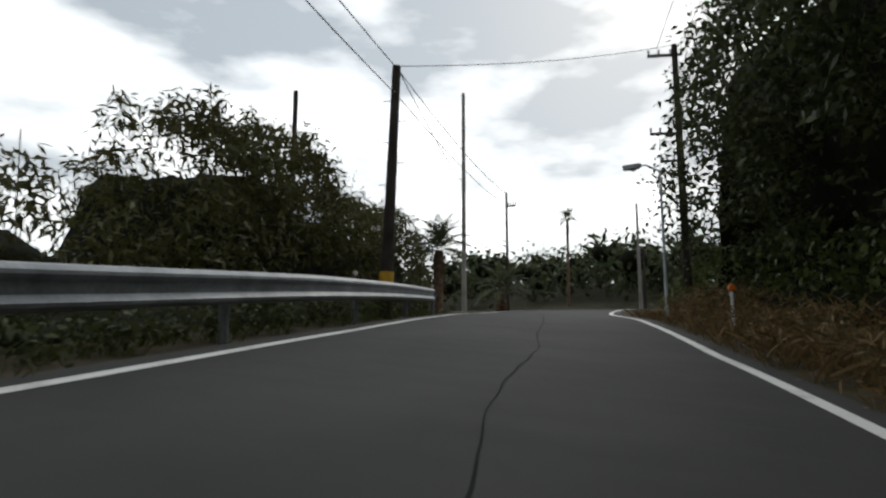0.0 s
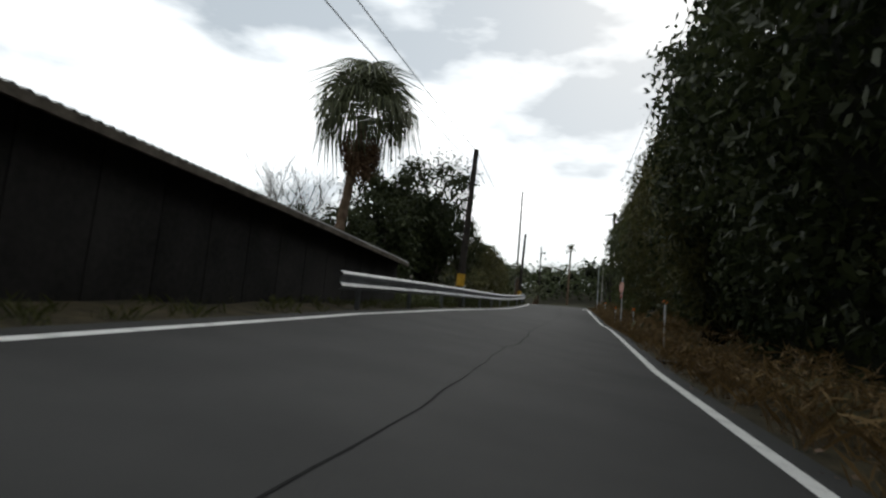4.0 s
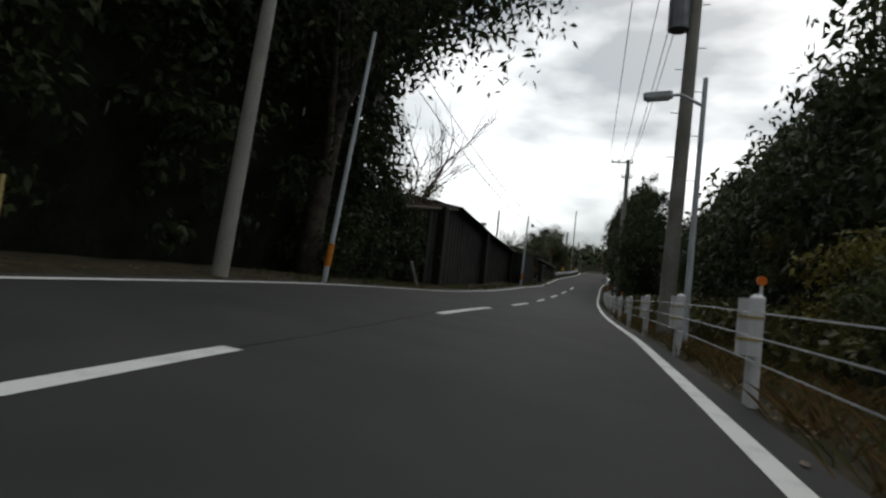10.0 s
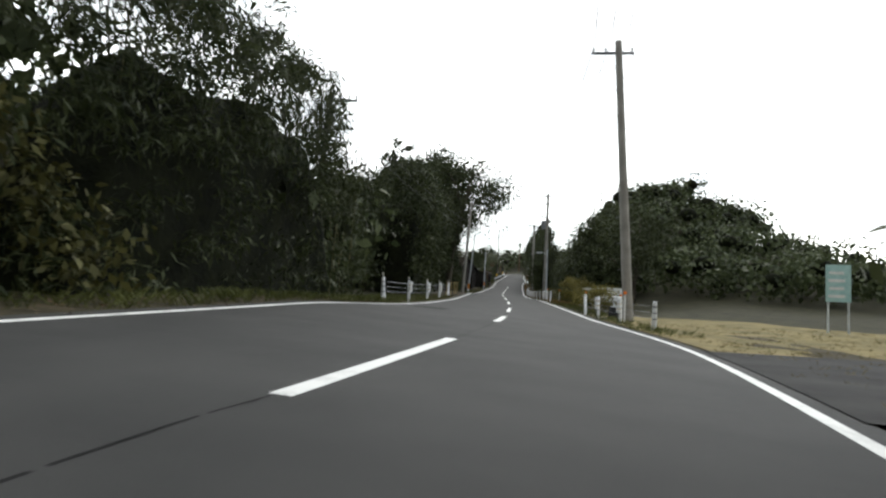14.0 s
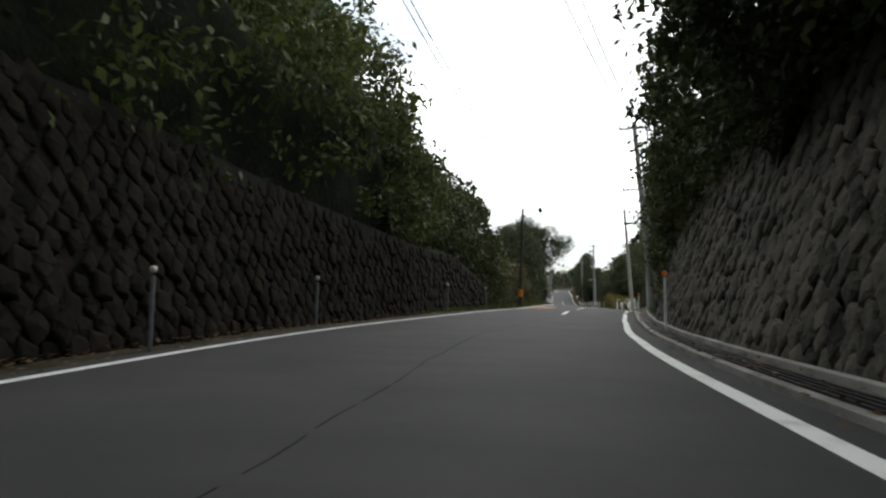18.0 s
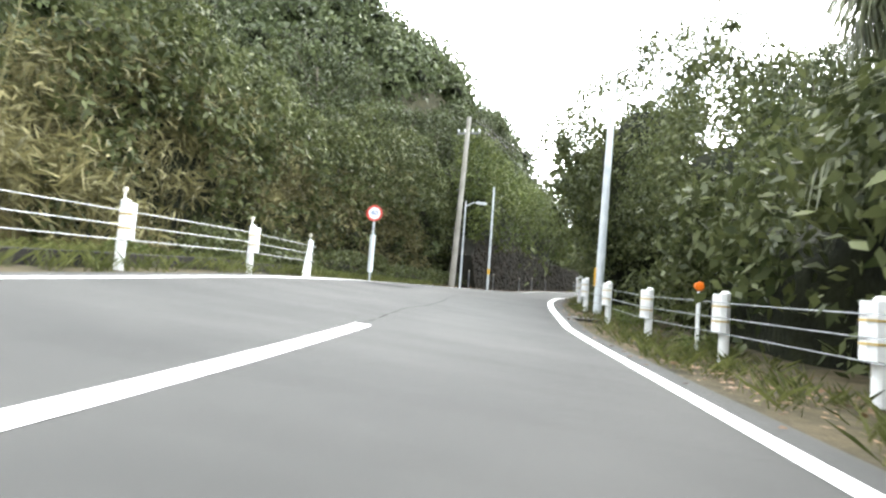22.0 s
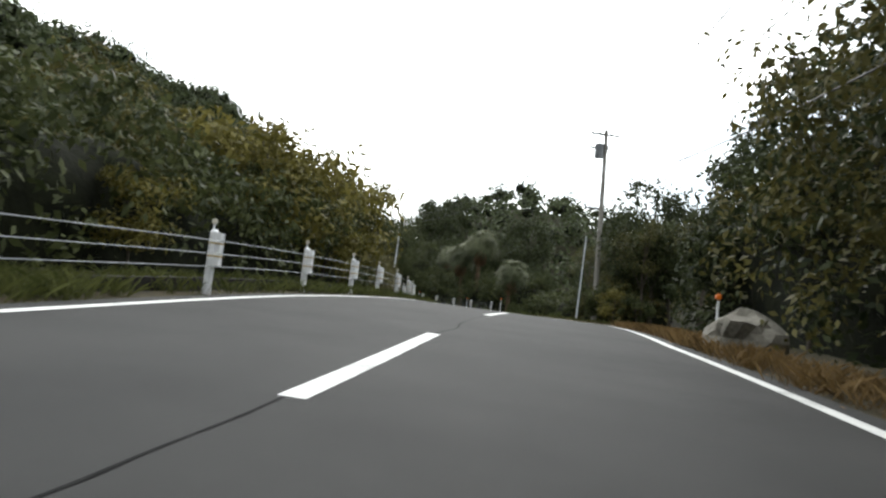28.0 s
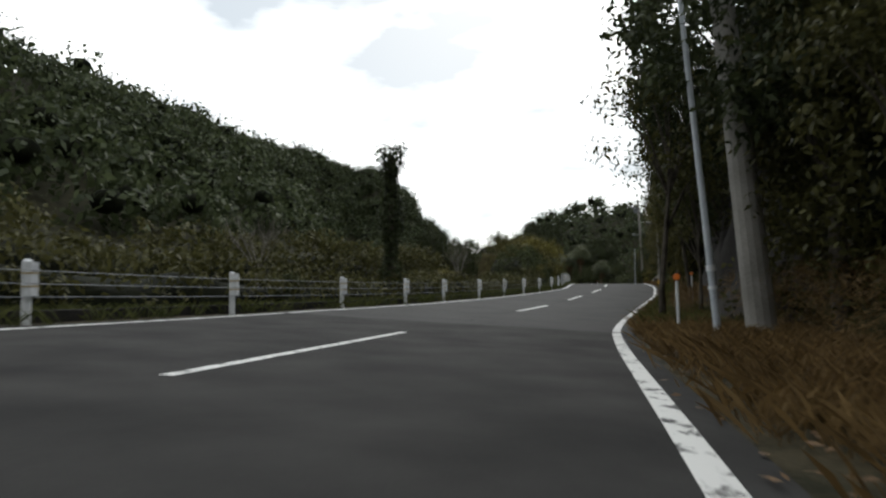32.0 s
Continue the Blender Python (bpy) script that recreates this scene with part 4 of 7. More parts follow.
# ---- gutters, gratings ----
def grating(u, lat, long=0.9, wide=0.45, bars=9):
    ob = thing("drain_grating", facing(u, lat, 0.0), "steel drain grating in a concrete frame", "grating", "roadside gratings")
    f = Geo().box(Matrix.Translation((0, 0, -0.12)), wide + 0.14, long + 0.14, 0.125)
    part("frame", f, dark_concrete, ob)
    for k in range(bars):
        y = -long / 2 + long * (k + 0.5) / bars
        part("bar", Geo().box(Matrix.Translation((0, y, 0.004)), wide, 0.035, 0.02), galvanised, ob)


for u, lat in ((2.68, 3.15), (7.72, 3.75), (9.95, 3.6), (10.95, 3.6), (11.25, 3.7), (11.7, 3.9), (20.1, 3.75), (20.69, 3.4)):
    grating(u, lat)


def channel(u0, u1, lat, name="gutter"):
    ob = thing(name, Matrix(), "concrete roadside gutter covered with long steel grating", "gutter")
    for d0, d1, up in ((0.0, 0.1, 0.03), (0.52, 0.64, 0.08)):
        g = Geo().sweep([[at(u, lat(u) + d0, -0.3), at(u, lat(u) + d0, up), at(u, lat(u) + d1, up), at(u, lat(u) + d1, -0.3)] for u in along(u0, u1, 0.06)])
        part("kerb", g, concrete, ob)
    g = Geo().sweep([[at(u, lat(u) + 0.1, -0.1), at(u, lat(u) + 0.52, -0.1)] for u in along(u0, u1, 0.06)], False)
    part("bed", g, mortar, ob)
    for k in range(5):
        d = 0.13 + 0.085 * k
        g = Geo().sweep([[at(u, lat(u) + d, -0.03), at(u, lat(u) + d, 0.015), at(u, lat(u) + d + 0.03, 0.015), at(u, lat(u) + d + 0.03, -0.03)] for u in along(u0, u1, 0.06)])
        part("bar", g, black_steel, ob)


channel(14.3, 19.75, off(edge_right, 0.42))
for a, b, d in ((20.5, 27.4, 0.95), (27.7, 33.0, 0.8)):
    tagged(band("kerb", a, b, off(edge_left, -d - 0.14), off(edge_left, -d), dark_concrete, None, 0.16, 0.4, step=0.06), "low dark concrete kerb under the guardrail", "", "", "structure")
band("walkway", 14.0, 19.4, off(edge_right, 0.3), off(edge_right, 2.2), dark_concrete, None, -0.05, step=0.1, label="near-black concrete strip below the wall", kind="structure")
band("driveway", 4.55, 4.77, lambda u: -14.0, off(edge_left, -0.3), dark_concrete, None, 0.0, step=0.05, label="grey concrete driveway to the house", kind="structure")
band("driveway", 24.45, 25.3, off(edge_right, 0.3), lambda u: 14.0, asphalt_old, None, 0.0, step=0.05, label="dark asphalt side lane", kind="structure")
band("driveway", 12.95, 13.55, off(edge_right, 0.3), lambda u: 16.0, asphalt_old, None, 0.012, step=0.05, label="grey gravelly entrance to the field", kind="structure")


# ---- buildings ----
def slab(g, a, b, ha, hb, thick, low=-0.4):
    """An upright slab from a to b (places at road height), with its top sloping from ha to hb."""
    a, b = Vector(a), Vector(b)
    d = (b - a)
    d.z = 0
    n = Vector((d.y, -d.x, 0)).normalized() * thick / 2
    rings = []
    for p, h in ((a, ha), (b, hb)):
        rings.append([p + n + Vector((0, 0, low)), p + n + Vector((0, 0, h)), p - n + Vector((0, 0, h)), p - n + Vector((0, 0, low))])
    return g.sweep(rings)


def sheet(g, a, b, c, d, thick, waves=0, deep=0.02):
    """A roof plane a-b (eave) to d-c (ridge); waves gives it corrugations running up the slope."""
    a, b, c, d = (Vector(p) for p in (a, b, c, d))
    n = (b - a).cross(d - a).normalized()
    if n.z < 0:
        n = -n
    k = max(1, waves * 4)
    rings = []
    for i in range(k + 1):
        f = i / k
        w = n * (deep * math.sin(i * math.pi / 2)) if waves else Vector()
        lo, hi = a.lerp(b, f) + w, d.lerp(c, f) + w
        rings.append([lo, hi, hi - n * thick, lo - n * thick])
    return g.sweep(rings)


def window(parent, m, wide, tall):
    """A sash window: x along the wall, z up, y towards the outside."""
    f = part("window", Geo().box(m @ Matrix.Translation((0, 0.0, 0)), wide, 0.05, tall), window_dark, parent, "brown-framed sash window with dark glass")
    for x in (-wide / 2, 0, wide / 2):
        part("window_frame", Geo().box(m @ Matrix.Translation((x, 0.02, -0.02)), 0.06, 0.09, tall + 0.04), window_brown, f)
    for z in (-0.05, tall):
        part("window_frame", Geo().box(m @ Matrix.Translation((0, 0.03, z)), wide + 0.16, 0.1, 0.06), window_brown, f)


def shed():
    ob = thing("shed", Matrix(), "low shed with a weathered corrugated tin roof", "shed")
    eave = [(u, -3.85, 1.24 + 0.55 * (u - 2.32)) for u in (2.32, 2.7, 3.1, 3.5, 3.92)]
    ridge = [(u - 0.1, -10.2, 2.83 + 0.55 * (u - 2.32)) for u in (2.32, 2.7, 3.1, 3.5, 3.92)]
    for k in range(4):
        part("roof_sheet", sheet(Geo(), at(*eave[k]), at(*eave[k + 1]), at(*ridge[k + 1]), at(*ridge[k]), 0.02, 26), tin_roof, ob, "corrugated tin roof sheets")
    for k in range(4):
        a, b = at(*eave[k]), at(*eave[k + 1])
        part("fascia", Geo().sweep([[p + Vector((0.02, 0, -0.12)), p + Vector((0.02, 0, -0.02)), p + Vector((-0.04, 0, -0.02)), p + Vector((-0.04, 0, -0.12))] for p in (a, b)]), timber, ob)
    for k in range(4):
        a, b = at(*ridge[k]), at(*ridge[k + 1])
        part("ridge_cap", Geo().sweep([[p + Vector((0.25, 0, -0.06)), p + Vector((0, 0, 0.08)), p + Vector((-0.25, 0, -0.06))] for p in (a, b)]), tin_roof, ob)
        part("back_slope", sheet(Geo(), at(eave[k][0], -15.5, 1.0), at(eave[k + 1][0], -15.5, 1.4), b, a, 0.03), tin_roof, ob)
    us = along(2.34, 3.9, 0.1)
    for i in range(len(us) - 1):
        part("wall_board", slab(Geo(), at(us[i], -4.15), at(us[i + 1] - 0.002, -4.15), 1.25 + 0.55 * (us[i] - 2.32), 1.25 + 0.55 * (us[i + 1] - 2.32), 0.06), wall_dark, ob)
    g = Geo()
    p = [at(2.35, -4.15, -0.4), at(2.35, -4.15, 1.15), at(2.25, -10.2, 2.7), at(2.35, -15.3, 0.9), at(2.35, -15.3, -0.4)]
    g.sweep([p, [q + Vector((0, -0.1, 0)) for q in p]])
    part("gable_wall", g, wall_dark, ob)
    p = [at(3.88, -4.15, -0.4), at(3.88, -4.15, 2.0), at(3.8, -10.2, 3.55), at(3.88, -15.3, 1.3), at(3.88, -15.3, -0.4)]
    part("gable_wall", Geo().sweep([p, [q + Vector((0, 0.1, 0)) for q in p]]), wall_dark, ob)


shed()


def gable_house(u0, u1, lat0, lat1, eave, ridge, wall_mat, roof_mat, label, base=0.0, along_road=True, hip=0.0, windows=()):
    """A house with tiled slopes. The ridge runs along the road or across it; hip draws the ridge's ends in."""
    ob = thing("house", Matrix(), label, "house")
    o = at((u0 + u1) / 2, 0)

    def c(u, lat, up):
        p = at(u, lat)
        return Vector((p.x, p.y, o.z + up))
    for a, b in (((u0, lat0), (u1, lat0)), ((u1, lat0), (u1, lat1)), ((u1, lat1), (u0, lat1)), ((u0, lat1), (u0, lat0))):
        part("wall", slab(Geo(), c(*a, 0), c(*b, 0), eave, eave, 0.14, base - 0.6), wall_mat, ob)
    du, dl = 0.055, 0.6 if lat0 > lat1 else -0.6
    a, b, cc, d = (u0 - du, lat0 + dl), (u1 + du, lat0 + dl), (u1 + du, lat1 - dl), (u0 - du, lat1 - dl)
    ez = eave - 0.1
    mid_l, mid_u = (lat0 + lat1) / 2, (u0 + u1) / 2
    if along_road:
        r0, r1 = c(u0 - du + hip, mid_l, ridge), c(u1 + du - hip, mid_l, ridge)
        slopes = [(a, b, r1, r0), (cc, d, r0, r1)]
        ends = [(d, a, r0), (b, cc, r1)]
    else:
        h = hip * (lat1 - lat0)
        r0, r1 = c(mid_u, lat0 + dl + h, ridge), c(mid_u, lat1 - dl - h, ridge)
        slopes = [(b, cc, r1, r0), (d, a, r0, r1)]
        ends = [(a, b, r0), (cc, d, r1)]
    for p, q, r, s in slopes:
        part("roof_slope", sheet(Geo(), c(*p, ez), c(*q, ez), r, s, 0.12, 18, 0.025), roof_mat, ob)
    for p, q, r in ends:
        if hip:
            part("roof_hip", sheet(Geo(), c(*p, ez), c(*q, ez), r, r + Vector((0.01, 0.01, 0)), 0.12, 14, 0.025), roof_mat, ob)
        else:
            w = [c(*p, eave - 0.05), c(*q, eave - 0.05), r - Vector((0, 0, 0.16))]
            inner = c(mid_u, mid_l, eave) - (w[0] + w[1]) / 2
            inner.z = 0
            inner = inner.normalized() * 0.62
            w = [x + inner for x in w]
            part("gable", Geo().sweep([w, [x + inner * 0.2 for x in w]]), wall_mat, ob)
    t = (r1 - r0).normalized()
    n = Vector((t.y, -t.x, 0)) * 0.16
    part("ridge_tiles", Geo().sweep([[p + n - Vector((0, 0, 0.08)), p + n * 0.6 + Vector((0, 0, 0.16)), p - n * 0.6 + Vector((0, 0, 0.16)), p - n - Vector((0, 0, 0.08))] for p in (r0 - t * 0.2, r1 + t * 0.2)]), roof_mat, ob)
    for u, lat, up, wide, tall, turn in windows:
        m = facing(u, lat, 0, turn)
        m.translation.z = o.z + up
        window(ob, m, wide, tall)
    return ob


gable_house(4.12, 4.52, -7.6, -13.0, 1.75, 2.9, plaster, roof_tile, "small house with cream board walls and a grey tile hip roof", -0.6, False, 0.25, ((4.53, -9.0, 0.35, 1.5, 1.0, 180), (4.53, -11.4, 0.35, 1.2, 0.9, 180)))
gable_house(4.85, 5.6, -8.2, -14.0, 3.1, 5.2, white_wall, roof_tile, "off-white rendered house with a grey tiled gable roof", -0.6, False, 0.0, ((4.84, -10, 1.2, 1.4, 1.1, 0), (5.15, -8.12, 1.4, 1.3, 1.0, -90)))


def garden_wall():
    ob = thing("garden_wall", Matrix(), "near-black concrete wall with a thick end pillar", "wall")
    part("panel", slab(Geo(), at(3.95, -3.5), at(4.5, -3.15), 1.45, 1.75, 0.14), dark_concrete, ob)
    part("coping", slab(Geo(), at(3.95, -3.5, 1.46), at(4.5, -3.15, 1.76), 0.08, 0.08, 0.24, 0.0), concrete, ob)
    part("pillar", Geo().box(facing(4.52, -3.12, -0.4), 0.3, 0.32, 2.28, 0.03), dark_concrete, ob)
    tagged(part("foot_stone", boulder(5, 0.3), rock_grey, None, m=facing(4.44, -2.95, 0.05)), "rough grey stone at the wall's foot", "stone")


def boulder(seed, r, flat=0.7):
    bm = bmesh.new()
    bmesh.ops.create_icosphere(bm, subdivisions=3, radius=r)
    for v in bm.verts:
        n = noise.noise(v.co * (1.6 / r) + Vector((seed * 3.7, 0, 0))) + 0.4 * noise.noise(v.co * (4.5 / r) + Vector((0, seed, 0)))
        v.co *= 1 + 0.32 * n
        v.co.z *= flat
    me = bpy.data.meshes.new("boulder")
    bm.to_mesh(me)
    bm.free()
    me.materials.append(rock_grey)
    return me


garden_wall()


def block_wall():
    ob = thing("block_wall", Matrix(), "dark weathered concrete wall with plants on its top", "wall")
    us = along(4.77, 5.48, 0.09)
    for i in range(len(us) - 1):
        h = [2.44, 2.46]
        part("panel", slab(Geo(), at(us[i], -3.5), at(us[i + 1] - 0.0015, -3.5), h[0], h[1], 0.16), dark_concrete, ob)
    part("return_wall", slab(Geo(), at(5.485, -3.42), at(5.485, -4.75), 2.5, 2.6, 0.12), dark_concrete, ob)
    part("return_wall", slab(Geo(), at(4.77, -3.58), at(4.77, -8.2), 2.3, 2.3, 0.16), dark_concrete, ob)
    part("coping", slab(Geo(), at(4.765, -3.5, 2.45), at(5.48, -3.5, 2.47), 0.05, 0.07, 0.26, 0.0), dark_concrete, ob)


block_wall()


def barn():
    ob = thing("barn", Matrix(), "long old barn of black weathered boards, half collapsed", "barn")

    def top(u):
        return 2.6 + 0.78 * (u - 5.5) if u < 7.4 else 4.05 - 1.5 * (u - 7.4)
    u = 5.5
    k = 0
    while u < 7.75:
        w = 0.021 + 0.004 * ((k * 7) % 5) / 5
        h = top(u) + (0.0 if u < 7.3 else -0.5 * abs(noise.noise(Vector((u * 23, 1, 2)))))
        lat = -4.6 - 0.03 * ((k * 5) % 3) / 3
        part("board", slab(Geo(), at(u, lat), at(u + w - 0.0012, lat), h, top(u + w) if u < 7.3 else h - 0.1, 0.03, -0.3), wall_dark, ob)
        u += w
        k += 1
    for u in along(5.5, 7.6, 0.8):
        part("buttress", Geo().box(facing(u, -4.42, -0.4), 0.34, 0.6, top(u) + 0.25, 0.03), dark_concrete, ob)
    a = [(5.45, -4.2), (6.4, -4.2), (7.35, -4.2)]
    for i in range(2):
        e = [at(u, l, top(u) - 0.02) for u, l in (a[i], a[i + 1])]
        r = [at(u, -9.5, top(u) + 0.75) for u, l in (a[i], a[i + 1])]
        b = [at(u, -14.8, top(u)) for u, l in (a[i], a[i + 1])]
        part("roof_sheet", sheet(Geo(), e[0], e[1], r[1], r[0], 0.05, 40), wall_dark, ob)
        part("roof_sheet", sheet(Geo(), b[0], b[1], r[1], r[0], 0.05), wall_dark, ob)
    for i in range(9):
        u = 7.38 + 0.075 * i
        p, q = at(u, -4.3 - 0.04 * i, top(u) - 0.2), at(u + 0.02 * (i % 3), -7.5, top(u) + 0.7 - 0.12 * i)
        part("rafter", Geo().tube(p, q, 0.05, 0.045, 6), timber, ob)
    part("eave_beam", Geo().tube(at(7.3, -4.5, 3.9), at(8.08, -4.6, 2.9), 0.07, 0.06, 6), timber, ob)
    part("end_wall", slab(Geo(), at(5.5, -4.65), at(5.5, -14.5), 2.7, 2.7, 0.1), wall_dark, ob)
    part("end_wall", slab(Geo(), at(7.36, -4.65), at(7.36, -14.5), 3.9, 3.9, 0.1), wall_dark, ob)


barn()
m = facing(8.08, -3.8)
post = thing("leaning_post", m, "short pale wooden post leaning at the roadside", "post")
part("shaft", Geo().tube((0.06, 0.1, -0.3), (-0.2, -0.35, 0.85), 0.06, 0.05, 8), concrete, post)
part("cap", Geo().tube((-0.2, -0.35, 0.85), (-0.21, -0.37, 0.89), 0.065, 0.05, 8), concrete, post)

# ---- retaining walls of pitched stone ----
rng = np.random.RandomState(11)


def stone_mesh(name, k, mat):
    r = np.random.RandomState(70 + k)
    n = 6
    g = Geo()
    outer, inner = [], []
    for i, (x, y) in enumerate(((0.86, -0.16), (0.86, 0.16), (0.0, 1.0), (-0.86, 0.16), (-0.86, -0.16), (0.0, -1.0))):
        x, y = x + r.uniform(-0.1, 0.1), y + r.uniform(-0.1, 0.1)
        outer.append(Vector((x, y, -0.3)))
        inner.append(Vector((x * 0.93, y * 0.93, 0.0)))
    face = [Vector((p.x * 0.74, p.y * 0.74, 0.14 + r.uniform(-0.07, 0.12))) for p in inner]
    g.v = [tuple(p) for p in outer + inner + face] + [(r.uniform(-0.2, 0.2), r.uniform(-0.2, 0.2), 0.2 + r.uniform(-0.05, 0.08))]
    for a in (0, n):
        for i in range(n):
            j = (i + 1) % n
            g.f.append((a + i, a + j, a + n + j, a + n + i))
    for i in range(n):
        g.f.append((2 * n + i, 2 * n + (i + 1) % n, 3 * n))
    return g.mesh(name, mat)


def stone_wall(side, u0, u1, lat, height, lean, mat, label, near, size=0.21):
    """A battered wall of pitched stones over dark joints; near: the stretch whose stones are single parts."""
    ob = thing("stone_wall", Matrix(), label, "retaining wall", kind="structure")
    us = along(u0, u1, 0.08)
    g = Geo()
    g.sweep([[at(u, lat(u), -0.4), at(u, lat(u) + side * lean * height(u), height(u)), at(u, lat(u) + side * (lean * height(u) + 1.2), height(u)), at(u, lat(u) + side * 2.0, -0.4)] for u in us])
    part("backing", g, mortar, ob)
    kinds = [stone_mesh("stone", k, mat) for k in range(7)]
    rest = Geo()
    row, count = 0, 0
    dz = size * 1.12
    while row * dz < 5.0:
        u = u0 + (row % 2) * 0.5 * size * 1.6 / 11.0
        while u < u1:
            h = row * dz + 0.05 + rng.uniform(-0.03, 0.03)
            if h < height(u) - 0.1:
                p, ahead, right = frame_at(u)
                out = (-right * side).normalized()
                slope = (Vector((0, 0, 1)) - out * lean).normalized()
                nrm = slope.cross(ahead)
                if nrm.dot(out) < 0:
                    nrm = -nrm
                x = slope.cross(nrm)
                c = at(u, lat(u) + side * lean * h, h) + nrm * rng.uniform(-0.03, 0.05)
                w = rng.uniform(-0.5, 0.5) + 0.1
                s = size * rng.uniform(0.8, 1.22)
                xs, ys = (x * math.cos(w) + slope * math.sin(w)) * s * 0.86, (slope * math.cos(w) - x * math.sin(w)) * s * 1.08
                z = nrm * s * 0.65
                m = Matrix(((xs.x, ys.x, z.x, c.x), (xs.y, ys.y, z.y, c.y), (xs.z, ys.z, z.z, c.z), (0, 0, 0, 1)))
                me = kinds[rng.randint(7)]
                if near[0] < u < near[1] and count < 300:
                    part("stone", me, mat, ob, m=m)
                    count += 1
                else:
                    n = len(rest.v)
                    rest.v += [tuple(m @ v.co) for v in me.vertices]
                    rest.f += [tuple(n + i for i in q.vertices) for q in me.polygons]
            u += size * 1.6 / 11.0
        row += 1
    tagged(part("stones", rest, mat, ob), "", "", "", "stuff")
    return ob


def right_wall_height(u):
    return 3.3 + 0.9 * max(0, 1 - abs(u - 16.2) / 0.9) - max(0, u - 18.55) * 5.0


def left_wall_height(u):
    return 2.2 + min(1.0, max(0, u - 16.2) * 0.9) - max(0, 15.75 - u) * 2.4 - max(0, u - 18.42) * 7.0


def wall_base_right(u):
    return edge_right(u) + 1.15


def wall_base_left(u):
    return edge_left(u) - 1.0


stone_wall(1, 15.7, 19.0, wall_base_right, right_wall_height, 0.27, stone_light, "leaning retaining wall of grey pitched stones", (17.35, 18.75))
stone_wall(-1, 15.3, 18.6, wall_base_left, left_wall_height, 0.2, stone_dark, "dark brown retaining wall of pitched stones", (17.0, 18.3))


def concrete_slope():
    ob = thing("concrete_slope", Matrix(), "steep cut slope of dark sprayed concrete", "slope", kind="structure")
    us = along(28.9, 31.1, 0.035)
    rings = []
    for u in us:
        row = []
        lift = min(1.0, (u - 28.9) * 1.6, (31.1 - u) * 3.0)
        for k in range(22):
            f = k / 21
            n = noise.noise(Vector((u * 5, f * 5, 3))) * 0.35 + noise.noise(Vector((u * 17, f * 14, 7))) * 0.14
            row.append(at(u, edge_right(u) + 2.2 + f * 1.7 + n, -0.2 + f * 7.2 * max(lift, 0.1)))
        rings.append(row)
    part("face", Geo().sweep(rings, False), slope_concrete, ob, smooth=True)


concrete_slope()
tagged(part("boulder", boulder(2, 0.55, 0.8), rock_grey, None, m=facing(26.92, 4.4, 0.25)), "grey boulder on the verge", "boulder")

# ---- leaves ----
FINE = np.arange(-5.5, 33.01, 0.02)
F_POS = np.array([road(float(u)) for u in FINE])
F_RIGHT = np.array([frame_at(float(u))[2] for u in FINE])
F_BANK = np.array([between(BANK, float(u)) for u in FINE])
F_LEFT = np.array([edge_left(float(u)) for u in FINE])
F_EDGE = np.array([edge_right(float(u)) for u in FINE])


def spots(u, lat, up):
    """Many places at once."""
    out = np.stack([np.interp(u, FINE, F_POS[:, i]) for i in range(3)], -1)
    right = np.stack([np.interp(u, FINE, F_RIGHT[:, i]) for i in range(3)], -1)
    out = out + right * lat[:, None]
    out[:, 2] += up - np.interp(u, FINE, F_BANK) * np.clip(lat, -4.5, 4.5)
    return out


def unit(v):
    return v / np.maximum(np.linalg.norm(v, axis=-1, keepdims=True), 1e-6)


def quads(name, corners, mat):
    """One mesh from an array of four-cornered pieces (n, 4, 3)."""
    n = len(corners)
    me = bpy.data.meshes.new(name)
    me.vertices.add(4 * n)
    me.vertices.foreach_set("co", corners.reshape(-1).astype(np.float32))
    me.loops.add(4 * n)
    me.loops.foreach_set("vertex_index", np.arange(4 * n, dtype=np.int32))
    me.polygons.add(n)
    me.polygons.foreach_set("loop_start", np.arange(0, 4 * n, 4, dtype=np.int32))
    me.update(calc_edges=True)
    me.materials.append(mat)
    return me


def leaf_corners(r, pos, out, length, slim=0.42, droop=0.5):
    """Pointed leaves at pos, facing roughly out."""
    n = len(pos)
    nrm = unit(out + 0.75 * r.normal(size=(n, 3)) + np.array([0, 0, 0.35]))
    t = r.normal(size=(n, 3)) - np.array([0, 0, droop])
    t = unit(t - nrm * (t * nrm).sum(-1, keepdims=True))
    side = np.cross(nrm, t)
    ln = (length * r.uniform(0.6, 1.35, n))[:, None]
    a = pos
    c = pos + t * ln - np.array([0, 0, 0.12]) * ln
    mid = pos + t * ln * 0.45
    return np.stack([a, mid + side * ln * slim / 2, c, mid - side * ln * slim / 2], 1)


def clump_leaves(r, centres, radii, per, length, slim=0.42, droop=0.5):
    """Leaves spread over clumps."""
    c = np.repeat(centres, per, 0)
    rad = np.repeat(radii, per, 0)[:, None]
    d = unit(r.normal(size=(len(c), 3)))
    pos = c + d * rad * r.uniform(0.35, 1.08, (len(c), 1)) * np.array([1, 1, 0.8])
    return leaf_corners(r, pos, d, length, slim, droop)


